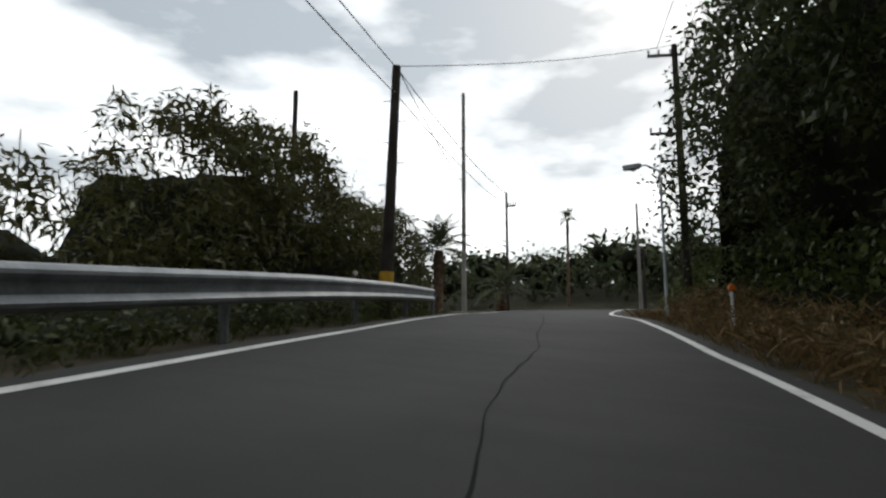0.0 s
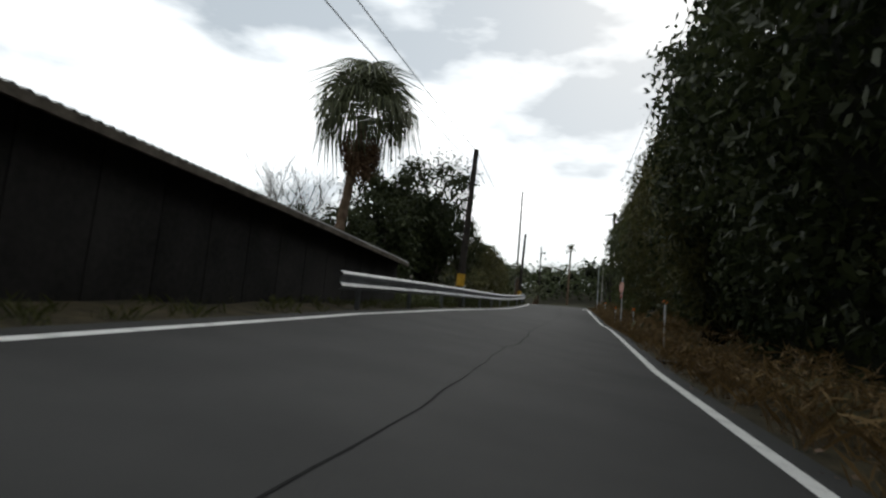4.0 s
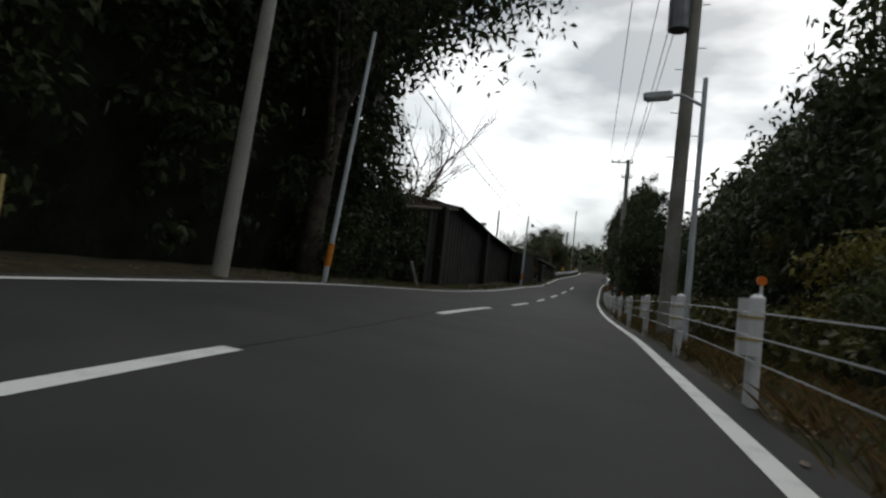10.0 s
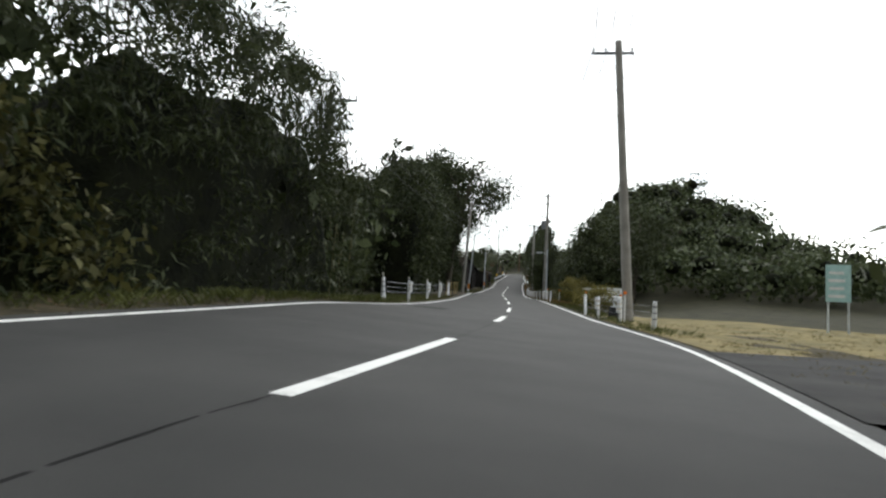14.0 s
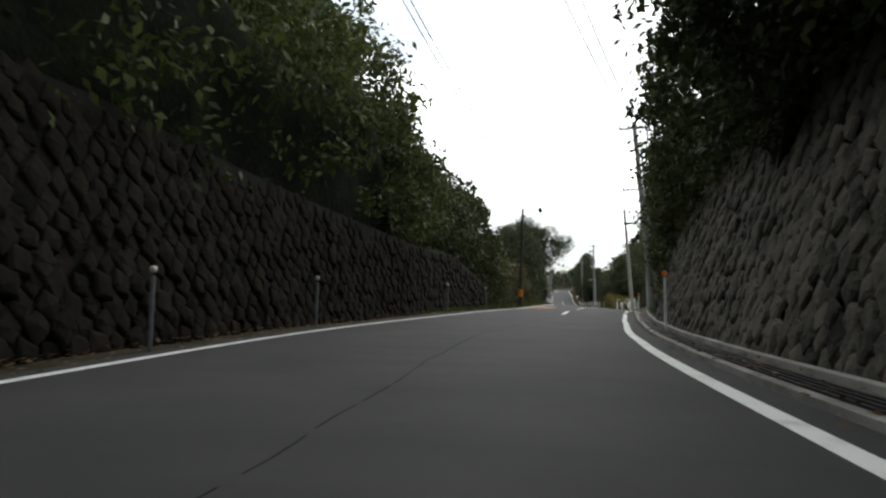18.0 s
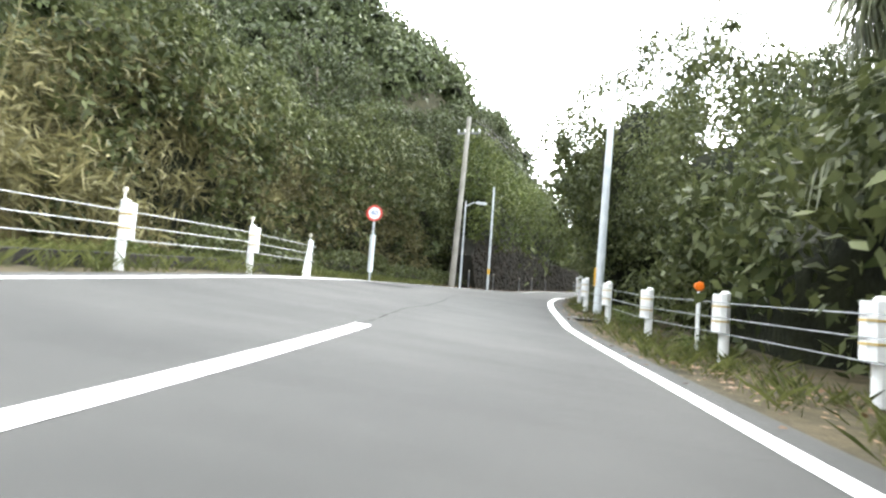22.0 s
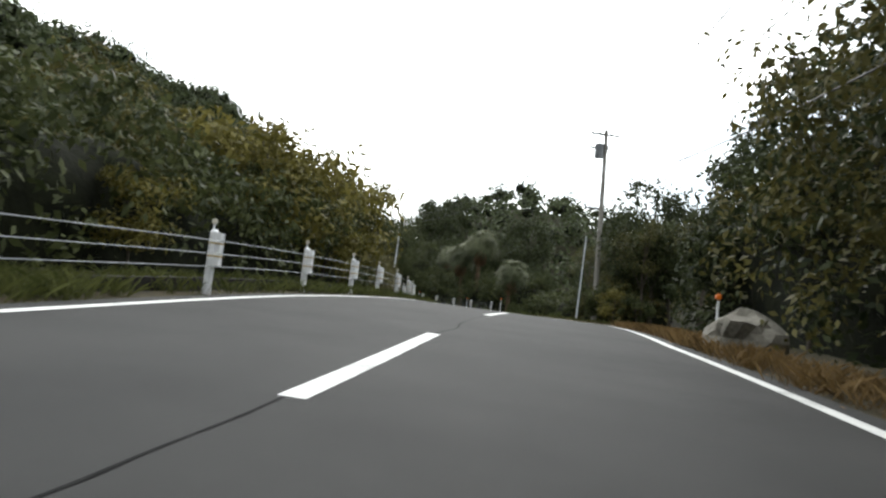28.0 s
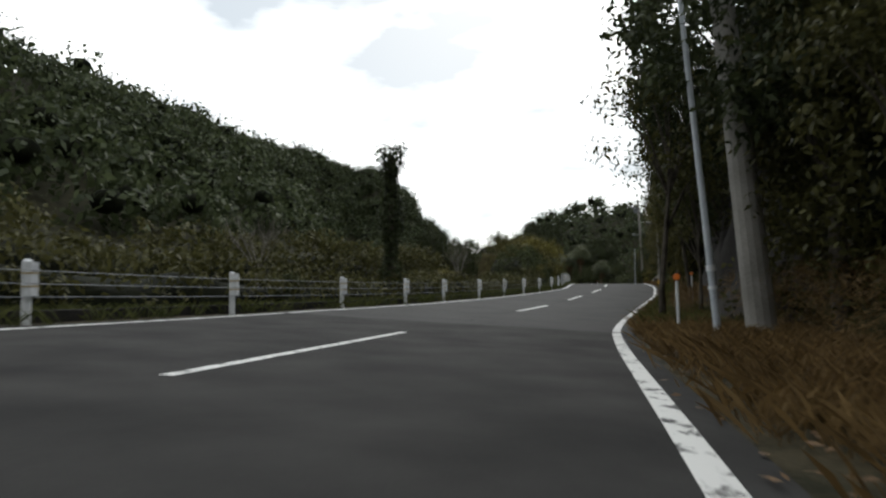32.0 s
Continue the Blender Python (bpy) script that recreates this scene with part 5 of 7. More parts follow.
def bank(seed, u0, u1, lat, side, height, mat, name="thicket", label="", depth=2.4, leaf=0.13, dense=150, base=0.0, slim=0.5, droop=0.5, core=None, bulge=0.0, clump=0.6, rough=0.35, offset=None, foot=0.0):
    """A slope of shrubs and trees along the road: a dark core with clumps of leaves over it."""
    r = np.random.RandomState(seed)
    length = float(np.linalg.norm(np.diff(F_POS[(FINE >= u0) & (FINE <= u1)], axis=0), axis=1).sum())
    wave = [noise.noise(Vector((k * 0.21, seed * 1.3, 0))) + 0.6 * noise.noise(Vector((k * 0.63, seed * 2.3, 4))) for k in range(600)]

    def tall(u):
        ends = np.clip(np.minimum(u - u0, u1 - u) * 11.0 / 3.0, 0.0, 1.0) ** 0.5
        return height * (1 + rough * np.interp((u - u0) * 11.0, np.arange(600), wave)) * (0.12 + 0.88 * ends)

    def shape(u, a, grow=1.0, inward=0.0, share=1.0):
        h = tall(u)
        f = np.clip(a / (math.pi / 2), 0, 1)
        up = h * np.sin(f * math.pi / 2) ** 0.7 * grow
        out = depth * f ** 4 + np.maximum(0, a - math.pi / 2) * 3.0 - share * bulge * np.sin(np.pi * np.clip(up / h, 0, 1) ** 1.4) + inward
        edge = lat if offset is None else np.interp(u, FINE, F_LEFT if side < 0 else F_EDGE) + side * offset
        return spots(u, edge + side * out, base + foot + up * (1 - foot / h))
    n = int(length * (height + depth * 0.7) / (clump * clump * 0.9))
    u = r.uniform(u0, u1, n)
    a = r.uniform(0.0, 1.7, n)
    centres = shape(u, a, 1.0, 0.0) - 0
    inward = r.uniform(-0.15, 0.55, n)
    right = np.stack([np.interp(u, FINE, F_RIGHT[:, i]) for i in range(3)], -1)
    centres = centres + right * (side * inward)[:, None]
    radii = clump * r.uniform(0.55, 1.2, n)
    m = n // 6
    ut = r.uniform(u0 + 0.05, u1 - 0.05, m)
    tops = shape(ut, r.uniform(1.1, 1.7, m))
    tops[:, 2] += r.uniform(0.0, 0.16, m) * height
    centres, radii = np.concatenate([centres, tops]), np.concatenate([radii, clump * r.uniform(0.3, 0.75, m)])
    if height > 1.8:
        k = n // 3
        uk = r.uniform(u0 + 0.06, u1 - 0.06, k)
        centres = np.concatenate([centres, shape(uk, r.uniform(0.5, 1.7, k), r.uniform(0.66, 0.95, k), 0.35)])
        radii = np.concatenate([radii, clump * r.uniform(0.7, 1.2, k)])
    if bulge > 0.9:
        k = n // 2
        uk = r.uniform(u0 + 0.05, u1 - 0.05, k)
        below = shape(uk, r.uniform(0.0, 0.5, k), 1.0, 0.0, 0.85)
        across = np.stack([np.interp(uk, FINE, F_RIGHT[:, i]) for i in range(3)], -1)
        centres = np.concatenate([centres, below + across * (side * r.uniform(-0.1, 0.8, k))[:, None]])
        radii = np.concatenate([radii, clump * r.uniform(0.5, 0.9, k)])
    leaf = leaf * 1.4
    per = max(8, int(0.42 * dense * clump * clump))
    q = clump_leaves(r, centres, radii, per, leaf, slim, droop)
    ob = thing(name, Matrix(), label, "vegetation", kind="stuff")
    tagged(part("leaves", quads("leaves", q, mat), mat, ob), "", "", "", "stuff")
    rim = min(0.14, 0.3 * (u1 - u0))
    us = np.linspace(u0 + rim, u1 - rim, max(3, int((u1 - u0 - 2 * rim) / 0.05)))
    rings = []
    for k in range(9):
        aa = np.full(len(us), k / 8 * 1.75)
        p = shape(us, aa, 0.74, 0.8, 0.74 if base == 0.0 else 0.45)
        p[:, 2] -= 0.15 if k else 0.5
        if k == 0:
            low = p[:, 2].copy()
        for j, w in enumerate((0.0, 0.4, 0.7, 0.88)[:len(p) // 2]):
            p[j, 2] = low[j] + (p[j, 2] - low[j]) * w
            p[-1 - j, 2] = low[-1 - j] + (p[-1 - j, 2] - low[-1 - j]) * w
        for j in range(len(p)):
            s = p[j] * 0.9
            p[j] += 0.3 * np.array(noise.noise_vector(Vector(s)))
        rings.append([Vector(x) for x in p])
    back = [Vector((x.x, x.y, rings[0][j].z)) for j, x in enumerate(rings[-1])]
    # sheet behind the leaves; its default colour has the inner shade painted in
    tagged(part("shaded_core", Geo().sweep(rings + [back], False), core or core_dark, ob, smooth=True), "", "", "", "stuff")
    return ob


# ---- trees ----
def make_tree(seed, height, spread, bare, mat, leaves, leaf=0.14, clumps=26, name="tree", label="", trunk=0.16, bark_mat=None, limbs=7, slim=0.42, lean=(0.0, 0.0)):
    """A tree at the origin: a bent tapered trunk, limbs to the clumps of its crown, and leaves."""
    r = np.random.RandomState(seed)
    ob = thing(name, Matrix(), label, "tree")
    bark_mat = bark_mat or bark
    path = [Vector((0, 0, -0.5))]
    for k in range(1, 8):
        f = k / 7
        path.append(Vector((0.35 * spread * 0.3 * math.sin(seed + 2.1 * f), 0.3 * spread * 0.3 * math.cos(seed * 2 + 2.6 * f) - 0.3 * spread * 0.3 * math.cos(seed * 2), height * 0.86 * f)) + Vector((lean[0], lean[1], 0)) * f ** 1.4)
    rings = []
    for k, p in enumerate(path):
        rad = trunk * (1.3 if k == 0 else 1.0 - 0.82 * k / 7)
        rings.append([p + Vector((rad * math.cos(w), rad * math.sin(w), 0)) for w in np.linspace(0, 2 * math.pi, 9)[:-1]])
    part("trunk", Geo().sweep(rings), bark_mat, ob, smooth=True)
    mid = height * (bare + 1) / 2
    half = height * (1 - bare) / 2
    d = unit(r.normal(size=(clumps, 3)))
    rr = r.uniform(0.45, 1.0, (clumps, 1)) ** 0.6
    centres = d * rr * np.array([spread, spread, half]) * 0.82 + np.array([path[5].x, path[5].y, mid])
    radii = spread * 0.34 * r.uniform(0.6, 1.25, clumps)
    if leaves:
        q = clump_leaves(r, centres, radii, leaves // clumps, leaf, slim)
        part("crown", quads("crown", q, mat), mat, ob)
    for k in range(limbs):
        c = Vector(centres[k % clumps])
        i = min(6, max(2, int((c.z / height) * 6)))
        a = path[i] * 0.75 + path[i - 1] * 0.25
        if c.z < a.z:
            a = path[i - 1]
        bend = (a + c) / 2 + Vector((0, 0, 0.12 * (c - a).length))
        w = trunk * 0.45
        part("limb", Geo().tube(a, bend, w, w * 0.65, 6, False).tube(bend, c, w * 0.65, w * 0.25, 6, False), bark_mat, ob, smooth=True)
    return ob


PLACED = set()


def plant(tree, u, lat, scale=1.0, turn=0.0, up=None, squeeze=1.0, label=""):
    """Sets the prototype itself the first time, and copies of it after that."""
    p = at(u, lat)
    z = p.z - 0.05 if up is None else p.z + up
    if up is None and abs(lat) > 6:
        z = float(ground_height(p.x, p.y))
    m = Matrix.Translation((p.x, p.y, z)) @ Matrix.Rotation(radians(turn), 4, "Z") @ Matrix.Diagonal((scale * squeeze, scale * squeeze, scale, 1))
    if tree.name in PLACED:
        ob = copy_thing(tree, m)
    else:
        PLACED.add(tree.name)
        tree.matrix_world = m
        ob = tree
    return tagged(ob, label) if label else ob


oak = make_tree(3, 8.5, 3.0, 0.25, leaf_dark, 4800, 0.28, 44, label="dark evergreen oak with a dense crown", trunk=0.2)
round_tree = make_tree(8, 6.0, 2.6, 0.22, leaf_dark, 3800, 0.26, 38, label="round dark evergreen tree", trunk=0.16)
green_tree = make_tree(14, 7.0, 2.4, 0.25, leaf_mid, 4600, 0.22, 36, label="leafy green tree beside the road", trunk=0.13)
airy_tree = make_tree(21, 6.5, 2.1, 0.4, leaf_olive, 2400, 0.15, 26, label="slender tree with thin airy foliage", trunk=0.08, limbs=12)


def make_bare_tree(seed, height, label):
    """A leafless tree at the origin: a short trunk and limbs that fork into fine twigs."""
    r = random.Random(seed)
    ob = thing("tree", Matrix(), label, "tree")
    fork = Vector((0.12, 0.05, height * 0.32))
    part("trunk", Geo().tube((0, 0, -0.5), (0.05, 0, height * 0.16), 0.1, 0.085, 9, False).tube((0.05, 0, height * 0.16), fork, 0.085, 0.07, 9, False), pale_bark, ob, smooth=True)

    def branch(g, p, d, length, rad, depth):
        mid = p + d * length * 0.5 + Vector((r.uniform(-1, 1), r.uniform(-1, 1), 0.3)) * length * 0.06
        end = p + d * length + Vector((0, 0, length * 0.1))
        g.tube(p, mid, rad, rad * 0.75, 5, False).tube(mid, end, rad * 0.75, rad * 0.45, 5, False)
        if depth:
            for k in range(4):
                q = mid.lerp(end, (k + 0.4) / 3.6)
                turn = Vector((r.uniform(-1, 1), r.uniform(-1, 1), r.uniform(-0.25, 0.8)))
                branch(g, q, (d * 0.9 + turn * 0.75).normalized(), length * r.uniform(0.42, 0.66), rad * 0.48, depth - 1)
    for k in range(6):
        w = k * 2.4 + r.uniform(-0.4, 0.4)
        d = Vector((math.cos(w) * r.uniform(0.4, 0.9), math.sin(w) * r.uniform(0.4, 0.9), 1.0)).normalized()
        g = Geo()
        branch(g, fork - Vector((0, 0, 0.12 * (k % 3))), d, height * r.uniform(0.3, 0.42), 0.045, 3)
        part("limb", g, pale_bark, ob, smooth=True)
    return ob


bare_tree = make_bare_tree(30, 5.5, "bare twiggy tree without leaves")
tall_tree = make_tree(41, 11.5, 3.8, 0.4, leaf_dark, 7000, 0.28, 44, label="tall dark tree with a spreading crown", trunk=0.24, limbs=10)
road_oak = make_tree(47, 12.6, 5.3, 0.38, leaf_dark, 15000, 0.24, 60, label="great evergreen oak leaning over the road", trunk=0.3, limbs=16, lean=(2.8, 0.6))
bush = make_tree(52, 2.0, 1.15, 0.1, leaf_mid, 2600, 0.13, 14, "bush", "leafy green roadside bush", 0.03, limbs=6)
yellow_bush = make_tree(55, 2.4, 1.3, 0.1, leaf_yellow, 2600, 0.13, 16, "bush", "yellow-green bush at the roadside", 0.03, limbs=6)
fern = make_tree(58, 0.9, 0.7, 0.05, leaf_bright, 420, 0.16, 9, "fern", "low green fern on the verge", 0.015, limbs=5, slim=0.22)


def frond_mesh(name, seed, length, mat, drop=0.9, leaflet=0.34, count=34):
    """An arching feather frond along +x."""
    r = np.random.RandomState(seed)
    n = count
    f = np.linspace(0.12, 1.0, n)
    x = length * (f - 0.12 * f * f)
    z = length * (0.55 * f - drop * f * f)
    pts = np.stack([x, np.zeros(n), z], -1)
    t = unit(np.gradient(pts, axis=0))
    up = unit(np.cross(t, np.array([0, 1.0, 0])) * -1)
    q = []
    for s in (-1, 1):
        ln = leaflet * np.sin(np.pi * (0.12 + 0.83 * f)) ** 0.6 * r.uniform(0.85, 1.1, n)
        d = unit(np.array([0, s * 1.0, 0]) + t * 0.55 + up * 0.32 + 0.1 * r.normal(size=(n, 3)))
        tip = pts + d * ln[:, None] - np.array([0, 0, 0.1]) * ln[:, None]
        w = t * 0.022
        m = pts + d * ln[:, None] * 0.5
        q.append(np.stack([pts - w * 0.5, m - w, tip, m + w], 1))
    for k in range(n - 1):
        h = np.array([0, 0.014, 0])
        q.append(np.stack([pts[k] - h, pts[k] + h, pts[k + 1] + h, pts[k + 1] - h])[None])
    return quads(name, np.concatenate(q), mat)


def fan_mesh(name, seed, stalk, radius, mat, drop=0.75):
    """A fan leaf on a stalk along +x, its tips hanging."""
    r = np.random.RandomState(seed)
    base = np.array([stalk, 0, stalk * 0.25])
    q = [np.array([[0, -0.015, 0], [0, 0.015, 0], base + [0, 0.01, 0], base - [0, 0.01, 0]])[None]]
    n = 28
    for k in range(n):
        a = (k - (n - 1) / 2) / n * 4.4
        d = np.array([math.cos(a), math.sin(a), 0.12 * math.cos(a)])
        s = np.array([-math.sin(a), math.cos(a), 0.0])
        mid = base + d * radius * 0.62 + np.array([0, 0, 0.04])
        tip = base + d * radius * r.uniform(0.86, 1.0) - np.array([0, 0, drop * radius * r.uniform(0.8, 1.6)])
        w = s * radius * 0.032
        q.append(np.stack([base, mid - w, tip, mid + w])[None])
    return quads(name, np.concatenate(q), mat)


def palm(m, height, lean, radius, fronds, dead, label, fan=False, size=1.7, seed=1, droop=1.0, ivy=0):
    """A palm: a ringed trunk, each frond, and hanging dead fronds."""
    r = np.random.RandomState(seed)
    ob = thing("palm_tree", m, label, "palm tree")
    rings = []
    for k in range(int(height * 7) + 2):
        f = min(1.0, k / (height * 7))
        p = Vector((lean[0] * f ** 1.5, lean[1] * f ** 1.5, height * f - 0.3))
        rad = radius * (1.12 - 0.25 * f) * (1.0 if k % 2 else 0.86)
        rings.append([p + Vector((rad * math.cos(w), rad * math.sin(w), 0)) for w in np.linspace(0, 2 * math.pi, 11)[:-1]])
    part("trunk", Geo().sweep(rings), palm_bark, ob)
    top = Vector((lean[0], lean[1], height - 0.35))
    if fan:
        kinds = [fan_mesh("frond", seed + k, size * 0.45, size * 0.62, leaf_palm) for k in range(3)]
        old = [fan_mesh("dead_frond", seed + 9 + k, size * 0.28, size * 0.42, dead_frond, 0.25) for k in range(2)]
    else:
        kinds = [frond_mesh("frond", seed + k, size, leaf_palm, 0.62 * droop, size * 0.2) for k in range(3)]
        old = [frond_mesh("dead_frond", seed + 9 + k, size * 0.85, dead_frond, 0.9, size * 0.16) for k in range(2)]
    for k in range(fronds):
        f = k / fronds
        tilt = radians(-68 + 92 * f + r.uniform(-8, 8))
        turn = k * 2.39996 + r.uniform(-0.2, 0.2)
        s = r.uniform(0.85, 1.1)
        part("frond", kinds[k % 3], leaf_palm, ob, m=Matrix.Translation(top + Vector((0, 0, 0.3 * (1 - f)))) @ Matrix.Rotation(turn, 4, "Z") @ Matrix.Rotation(tilt, 4, "Y") @ Matrix.Diagonal((s, s, s, 1)))
    for k in range(dead):
        f = k / max(dead, 1)
        tilt = radians(76 + 16 * f + r.uniform(-7, 7))
        part("dead_frond", old[k % 2], dead_frond, ob, "brown hanging dead frond", m=Matrix.Translation(top - Vector((0, 0, 0.12 + 0.5 * f))) @ Matrix.Rotation(k * 2.39996, 4, "Z") @ Matrix.Rotation(tilt, 4, "Y"))
    if ivy:
        n = ivy
        z = r.uniform(0, height * 0.8, n)
        w = r.uniform(0, 6.28, n)
        d = np.stack([np.cos(w), np.sin(w), np.zeros(n)], -1)
        f = (z / height) ** 1.5
        pos = d * (radius + r.uniform(0, 0.35, n))[:, None] + np.stack([lean[0] * f, lean[1] * f, z], -1)
        part("ivy", quads("ivy", leaf_corners(r, pos, d, 0.13, 0.6), leaf_mid), leaf_mid, ob, "green ivy climbing the trunk")
    return ob


palm(facing(-2.78, -3.95, 0.2), 2.6, (0.05, 0.0), 0.22, 30, 8, "date palm with a round crown of feathery fronds", size=1.55, seed=2)
palm(facing(-3.65, -3.4, 0.2), 1.15, (0.2, 0.0), 0.22, 26, 6, "low date palm by the far bend", size=1.8, seed=6)
palm(facing(4.62, -4.1, 0.0), 3.1, (0.5, 0.3), 0.2, 30, 8, "leaning date palm beside the dark wall", size=1.75, seed=12)
palm(facing(2.78, -4.4, -0.2), 4.7, (0.45, 0.1), 0.12, 24, 10, "tall slender fan palm behind the shed", True, 1.5, seed=17)
palm(Matrix.Translation((-0.6, 63, float(ground_height(-0.6, 63)))), 9.2, (0.1, 0), 0.16, 24, 6, "far palm above the road's end", size=1.3, seed=22)
palm(facing(21.3, 6.3, -0.2), 5.0, (0.3, 0.2), 0.22, 32, 18, "fan palm with an ivy-clad trunk and dead fronds", True, 1.3, seed=27, ivy=500)
palm(facing(21.75, 5.7, -0.2), 4.9, (-0.3, 0.2), 0.24, 34, 26, "tall fan palm with a skirt of dead fronds", True, 1.55, seed=31, ivy=700)
palm(facing(21.93, 5.95, -0.2), 6.0, (0.1, -0.2), 0.22, 32, 22, "fan palm with a skirt of brown dead fronds", True, 1.65, seed=36, ivy=500)
palm(facing(21.3, 6.0, -0.2), 2.8, (0.2, -0.2), 0.2, 22, 12, "fan palm among the roadside thicket", True, 1.3, seed=39, ivy=200)
palm(facing(22.72, 5.1, 0.0), 3.1, (0.1, -0.2), 0.17, 34, 8, "fan palm with a short trunk beside the guardrail", True, 1.3, seed=44)

# ---- thickets: the valley and house side ----
DARK = "dark evergreen thicket beside the road"
GREEN = "green roadside thicket of shrubs and saplings"
GOLD = "golden bamboo grass behind the guardrail"
bank(101, -1.25, 0.5, -5.5, -1, 2.1, leaf_olive, label="olive thicket of bamboo and shrubs", rough=0.25, leaf=0.14, slim=0.3, clump=0.5)
bank(151, -2.2, 2.4, -4.0, -1, 0.4, leaf_mid, label="dark low weeds under the guardrail", leaf=0.07, clump=0.2, depth=1.6, rough=0.8, offset=0.75, dense=500)
bank(150, -3.3, -1.05, -5.4, -1, 4.1, leaf_olive, label="olive thicket of bamboo and shrubs", rough=0.3, leaf=0.16, slim=0.25, clump=0.6, dense=320)
bank(102, 0.55, 1.75, -6.0, -1, 5.0, leaf_dark, label=DARK, leaf=0.16, clump=0.7, bulge=0.3, rough=0.3, dense=190)
bank(104, 4.3, 4.5, -5.2, -1, 1.3, leaf_mid, label="bush in front of the house", depth=1.0, leaf=0.1, clump=0.4)
bank(105, 1.6, 4.85, -15.8, -1, 3.6, leaf_dark, label=DARK, leaf=0.24, dense=60, clump=0.9)
bank(106, 7.85, 10.75, -5.8, -1, 9.0, leaf_dark, label=DARK, leaf=0.16, dense=220, clump=0.8, depth=2.0, bulge=0.7)
bank(107, 7.5, 8.5, -6.2, -1, 2.6, leaf_olive, label="weeds growing through the collapsed barn", leaf=0.13, clump=0.5, depth=1.5)
bank(152, 7.5, 8.6, -4.7, -1, 2.6, leaf_dark, label="dark weeds and creepers over the fallen barn end", leaf=0.11, clump=0.4, depth=2.0, rough=0.6, dense=260)
bank(108, 10.4, 12.35, -9.0, -1, 5.6, leaf_dark, label=DARK, leaf=0.18, clump=0.85, depth=2.0, bulge=0.3)
bank(109, 12.15, 13.5, -5.2, -1, 6.6, leaf_dark, label="dense dark bamboo thicket", leaf=0.16, slim=0.2, droop=1.0, dense=330, rough=0.35, clump=0.6, bulge=0.4, depth=1.6)
bank(110, 13.35, 14.75, -4.7, -1, 3.0, leaf_olive, label=GREEN, leaf=0.13, depth=2.0)
bank(140, 14.5, 16.4, -4.7, -1, 6.4, leaf_mid, label=GREEN, leaf=0.14, depth=2.0, bulge=0.2, clump=0.55, dense=280, rough=0.25)
bank(111, 16.1, 18.6, -5.0, -1, 6.6, leaf_bright, label="bright green shrubs and trees above the stone wall", base=2.4, depth=2.6, leaf=0.15, offset=1.35, rough=0.3, bulge=0.5, clump=0.7)
bank(112, 18.1, 21.1, -6.2, -1, 6.8, leaf_mid, label=GREEN, leaf=0.15, depth=2.0, clump=0.65, bulge=0.5, dense=210)
bank(143, 18.3, 20.9, -5.2, -1, 0.75, leaf_mid, label="low leafy weeds before the thicket", leaf=0.1, slim=0.5, depth=1.2, clump=0.3, rough=0.6, offset=1.7, dense=330)
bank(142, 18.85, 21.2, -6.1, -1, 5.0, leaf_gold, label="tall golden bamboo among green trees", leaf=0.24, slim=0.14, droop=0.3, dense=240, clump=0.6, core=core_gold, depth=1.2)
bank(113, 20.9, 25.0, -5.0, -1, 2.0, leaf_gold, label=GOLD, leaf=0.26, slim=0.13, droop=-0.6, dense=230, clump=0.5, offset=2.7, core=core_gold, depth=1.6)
bank(114, 25.4, 27.7, -6.2, -1, 2.8, leaf_mid, label=GREEN, leaf=0.14, offset=2.9)
bank(146, 24.9, 27.0, -8.2, -1, 4.7, leaf_sallow, label="olive-yellow bamboo and bushes behind the guardrail", leaf=0.2, slim=0.2, depth=2.4, rough=0.3, clump=0.6, dense=190, core=core_gold)
bank(115, 27.4, 33.0, -6.4, -1, 1.2, leaf_olive, label="low scrub behind the guardrail", leaf=0.13, offset=2.4, clump=0.4, depth=1.6, rough=0.7)
bank(116, 27.4, 33.0, -13.0, -1, 3.0, leaf_olive, label=GREEN, leaf=0.2, dense=80, clump=0.8)
# ---- thickets: the hill side ----
bank(121, -3.2, -0.35, 5.0, 1, 1.7, leaf_bright, label="low hedge beside the road", leaf=0.12, clump=0.4, depth=1.2)
bank(122, -2.6, 0.55, 6.1, 1, 10.5, leaf_mid, label=DARK, leaf=0.15, depth=1.5, clump=0.8, bulge=2.0, rough=0.22, dense=120)
bank(148, 0.2, 2.3, 5.5, 1, 10.0, leaf_olive, label="tall brownish bamboo and trees", leaf=0.2, slim=0.22, droop=0.9, depth=1.5, clump=0.75, bulge=1.9, rough=0.2, dense=190)
bank(149, 2.0, 4.9, 5.4, 1, 10.5, leaf_dark, label=DARK, leaf=0.16, depth=1.5, clump=0.8, bulge=2.2, rough=0.22, dense=150)
bank(123, 4.6, 6.5, 5.2, 1, 6.8, leaf_dark, label=DARK, leaf=0.15, depth=1.6, clump=0.7, bulge=1.2, rough=0.45, dense=190)
bank(124, 6.2, 9.1, 7.0, 1, 5.4, leaf_dark, label=DARK, leaf=0.17, depth=2.4, clump=0.75, bulge=0.4)
bank(125, 4.9, 9.4, 4.6, 1, 0.9, leaf_olive, label="weeds behind the guardrail", leaf=0.12, depth=1.6, clump=0.35, offset=1.5, rough=0.6)
bank(126, 8.9, 9.75, 6.4, 1, 1.7, leaf_yellow, label="yellow-green bushes behind the guardrail", leaf=0.13, clump=0.5, rough=0.5)
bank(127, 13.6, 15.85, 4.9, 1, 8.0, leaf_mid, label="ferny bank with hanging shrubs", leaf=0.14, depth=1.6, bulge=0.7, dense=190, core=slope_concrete)
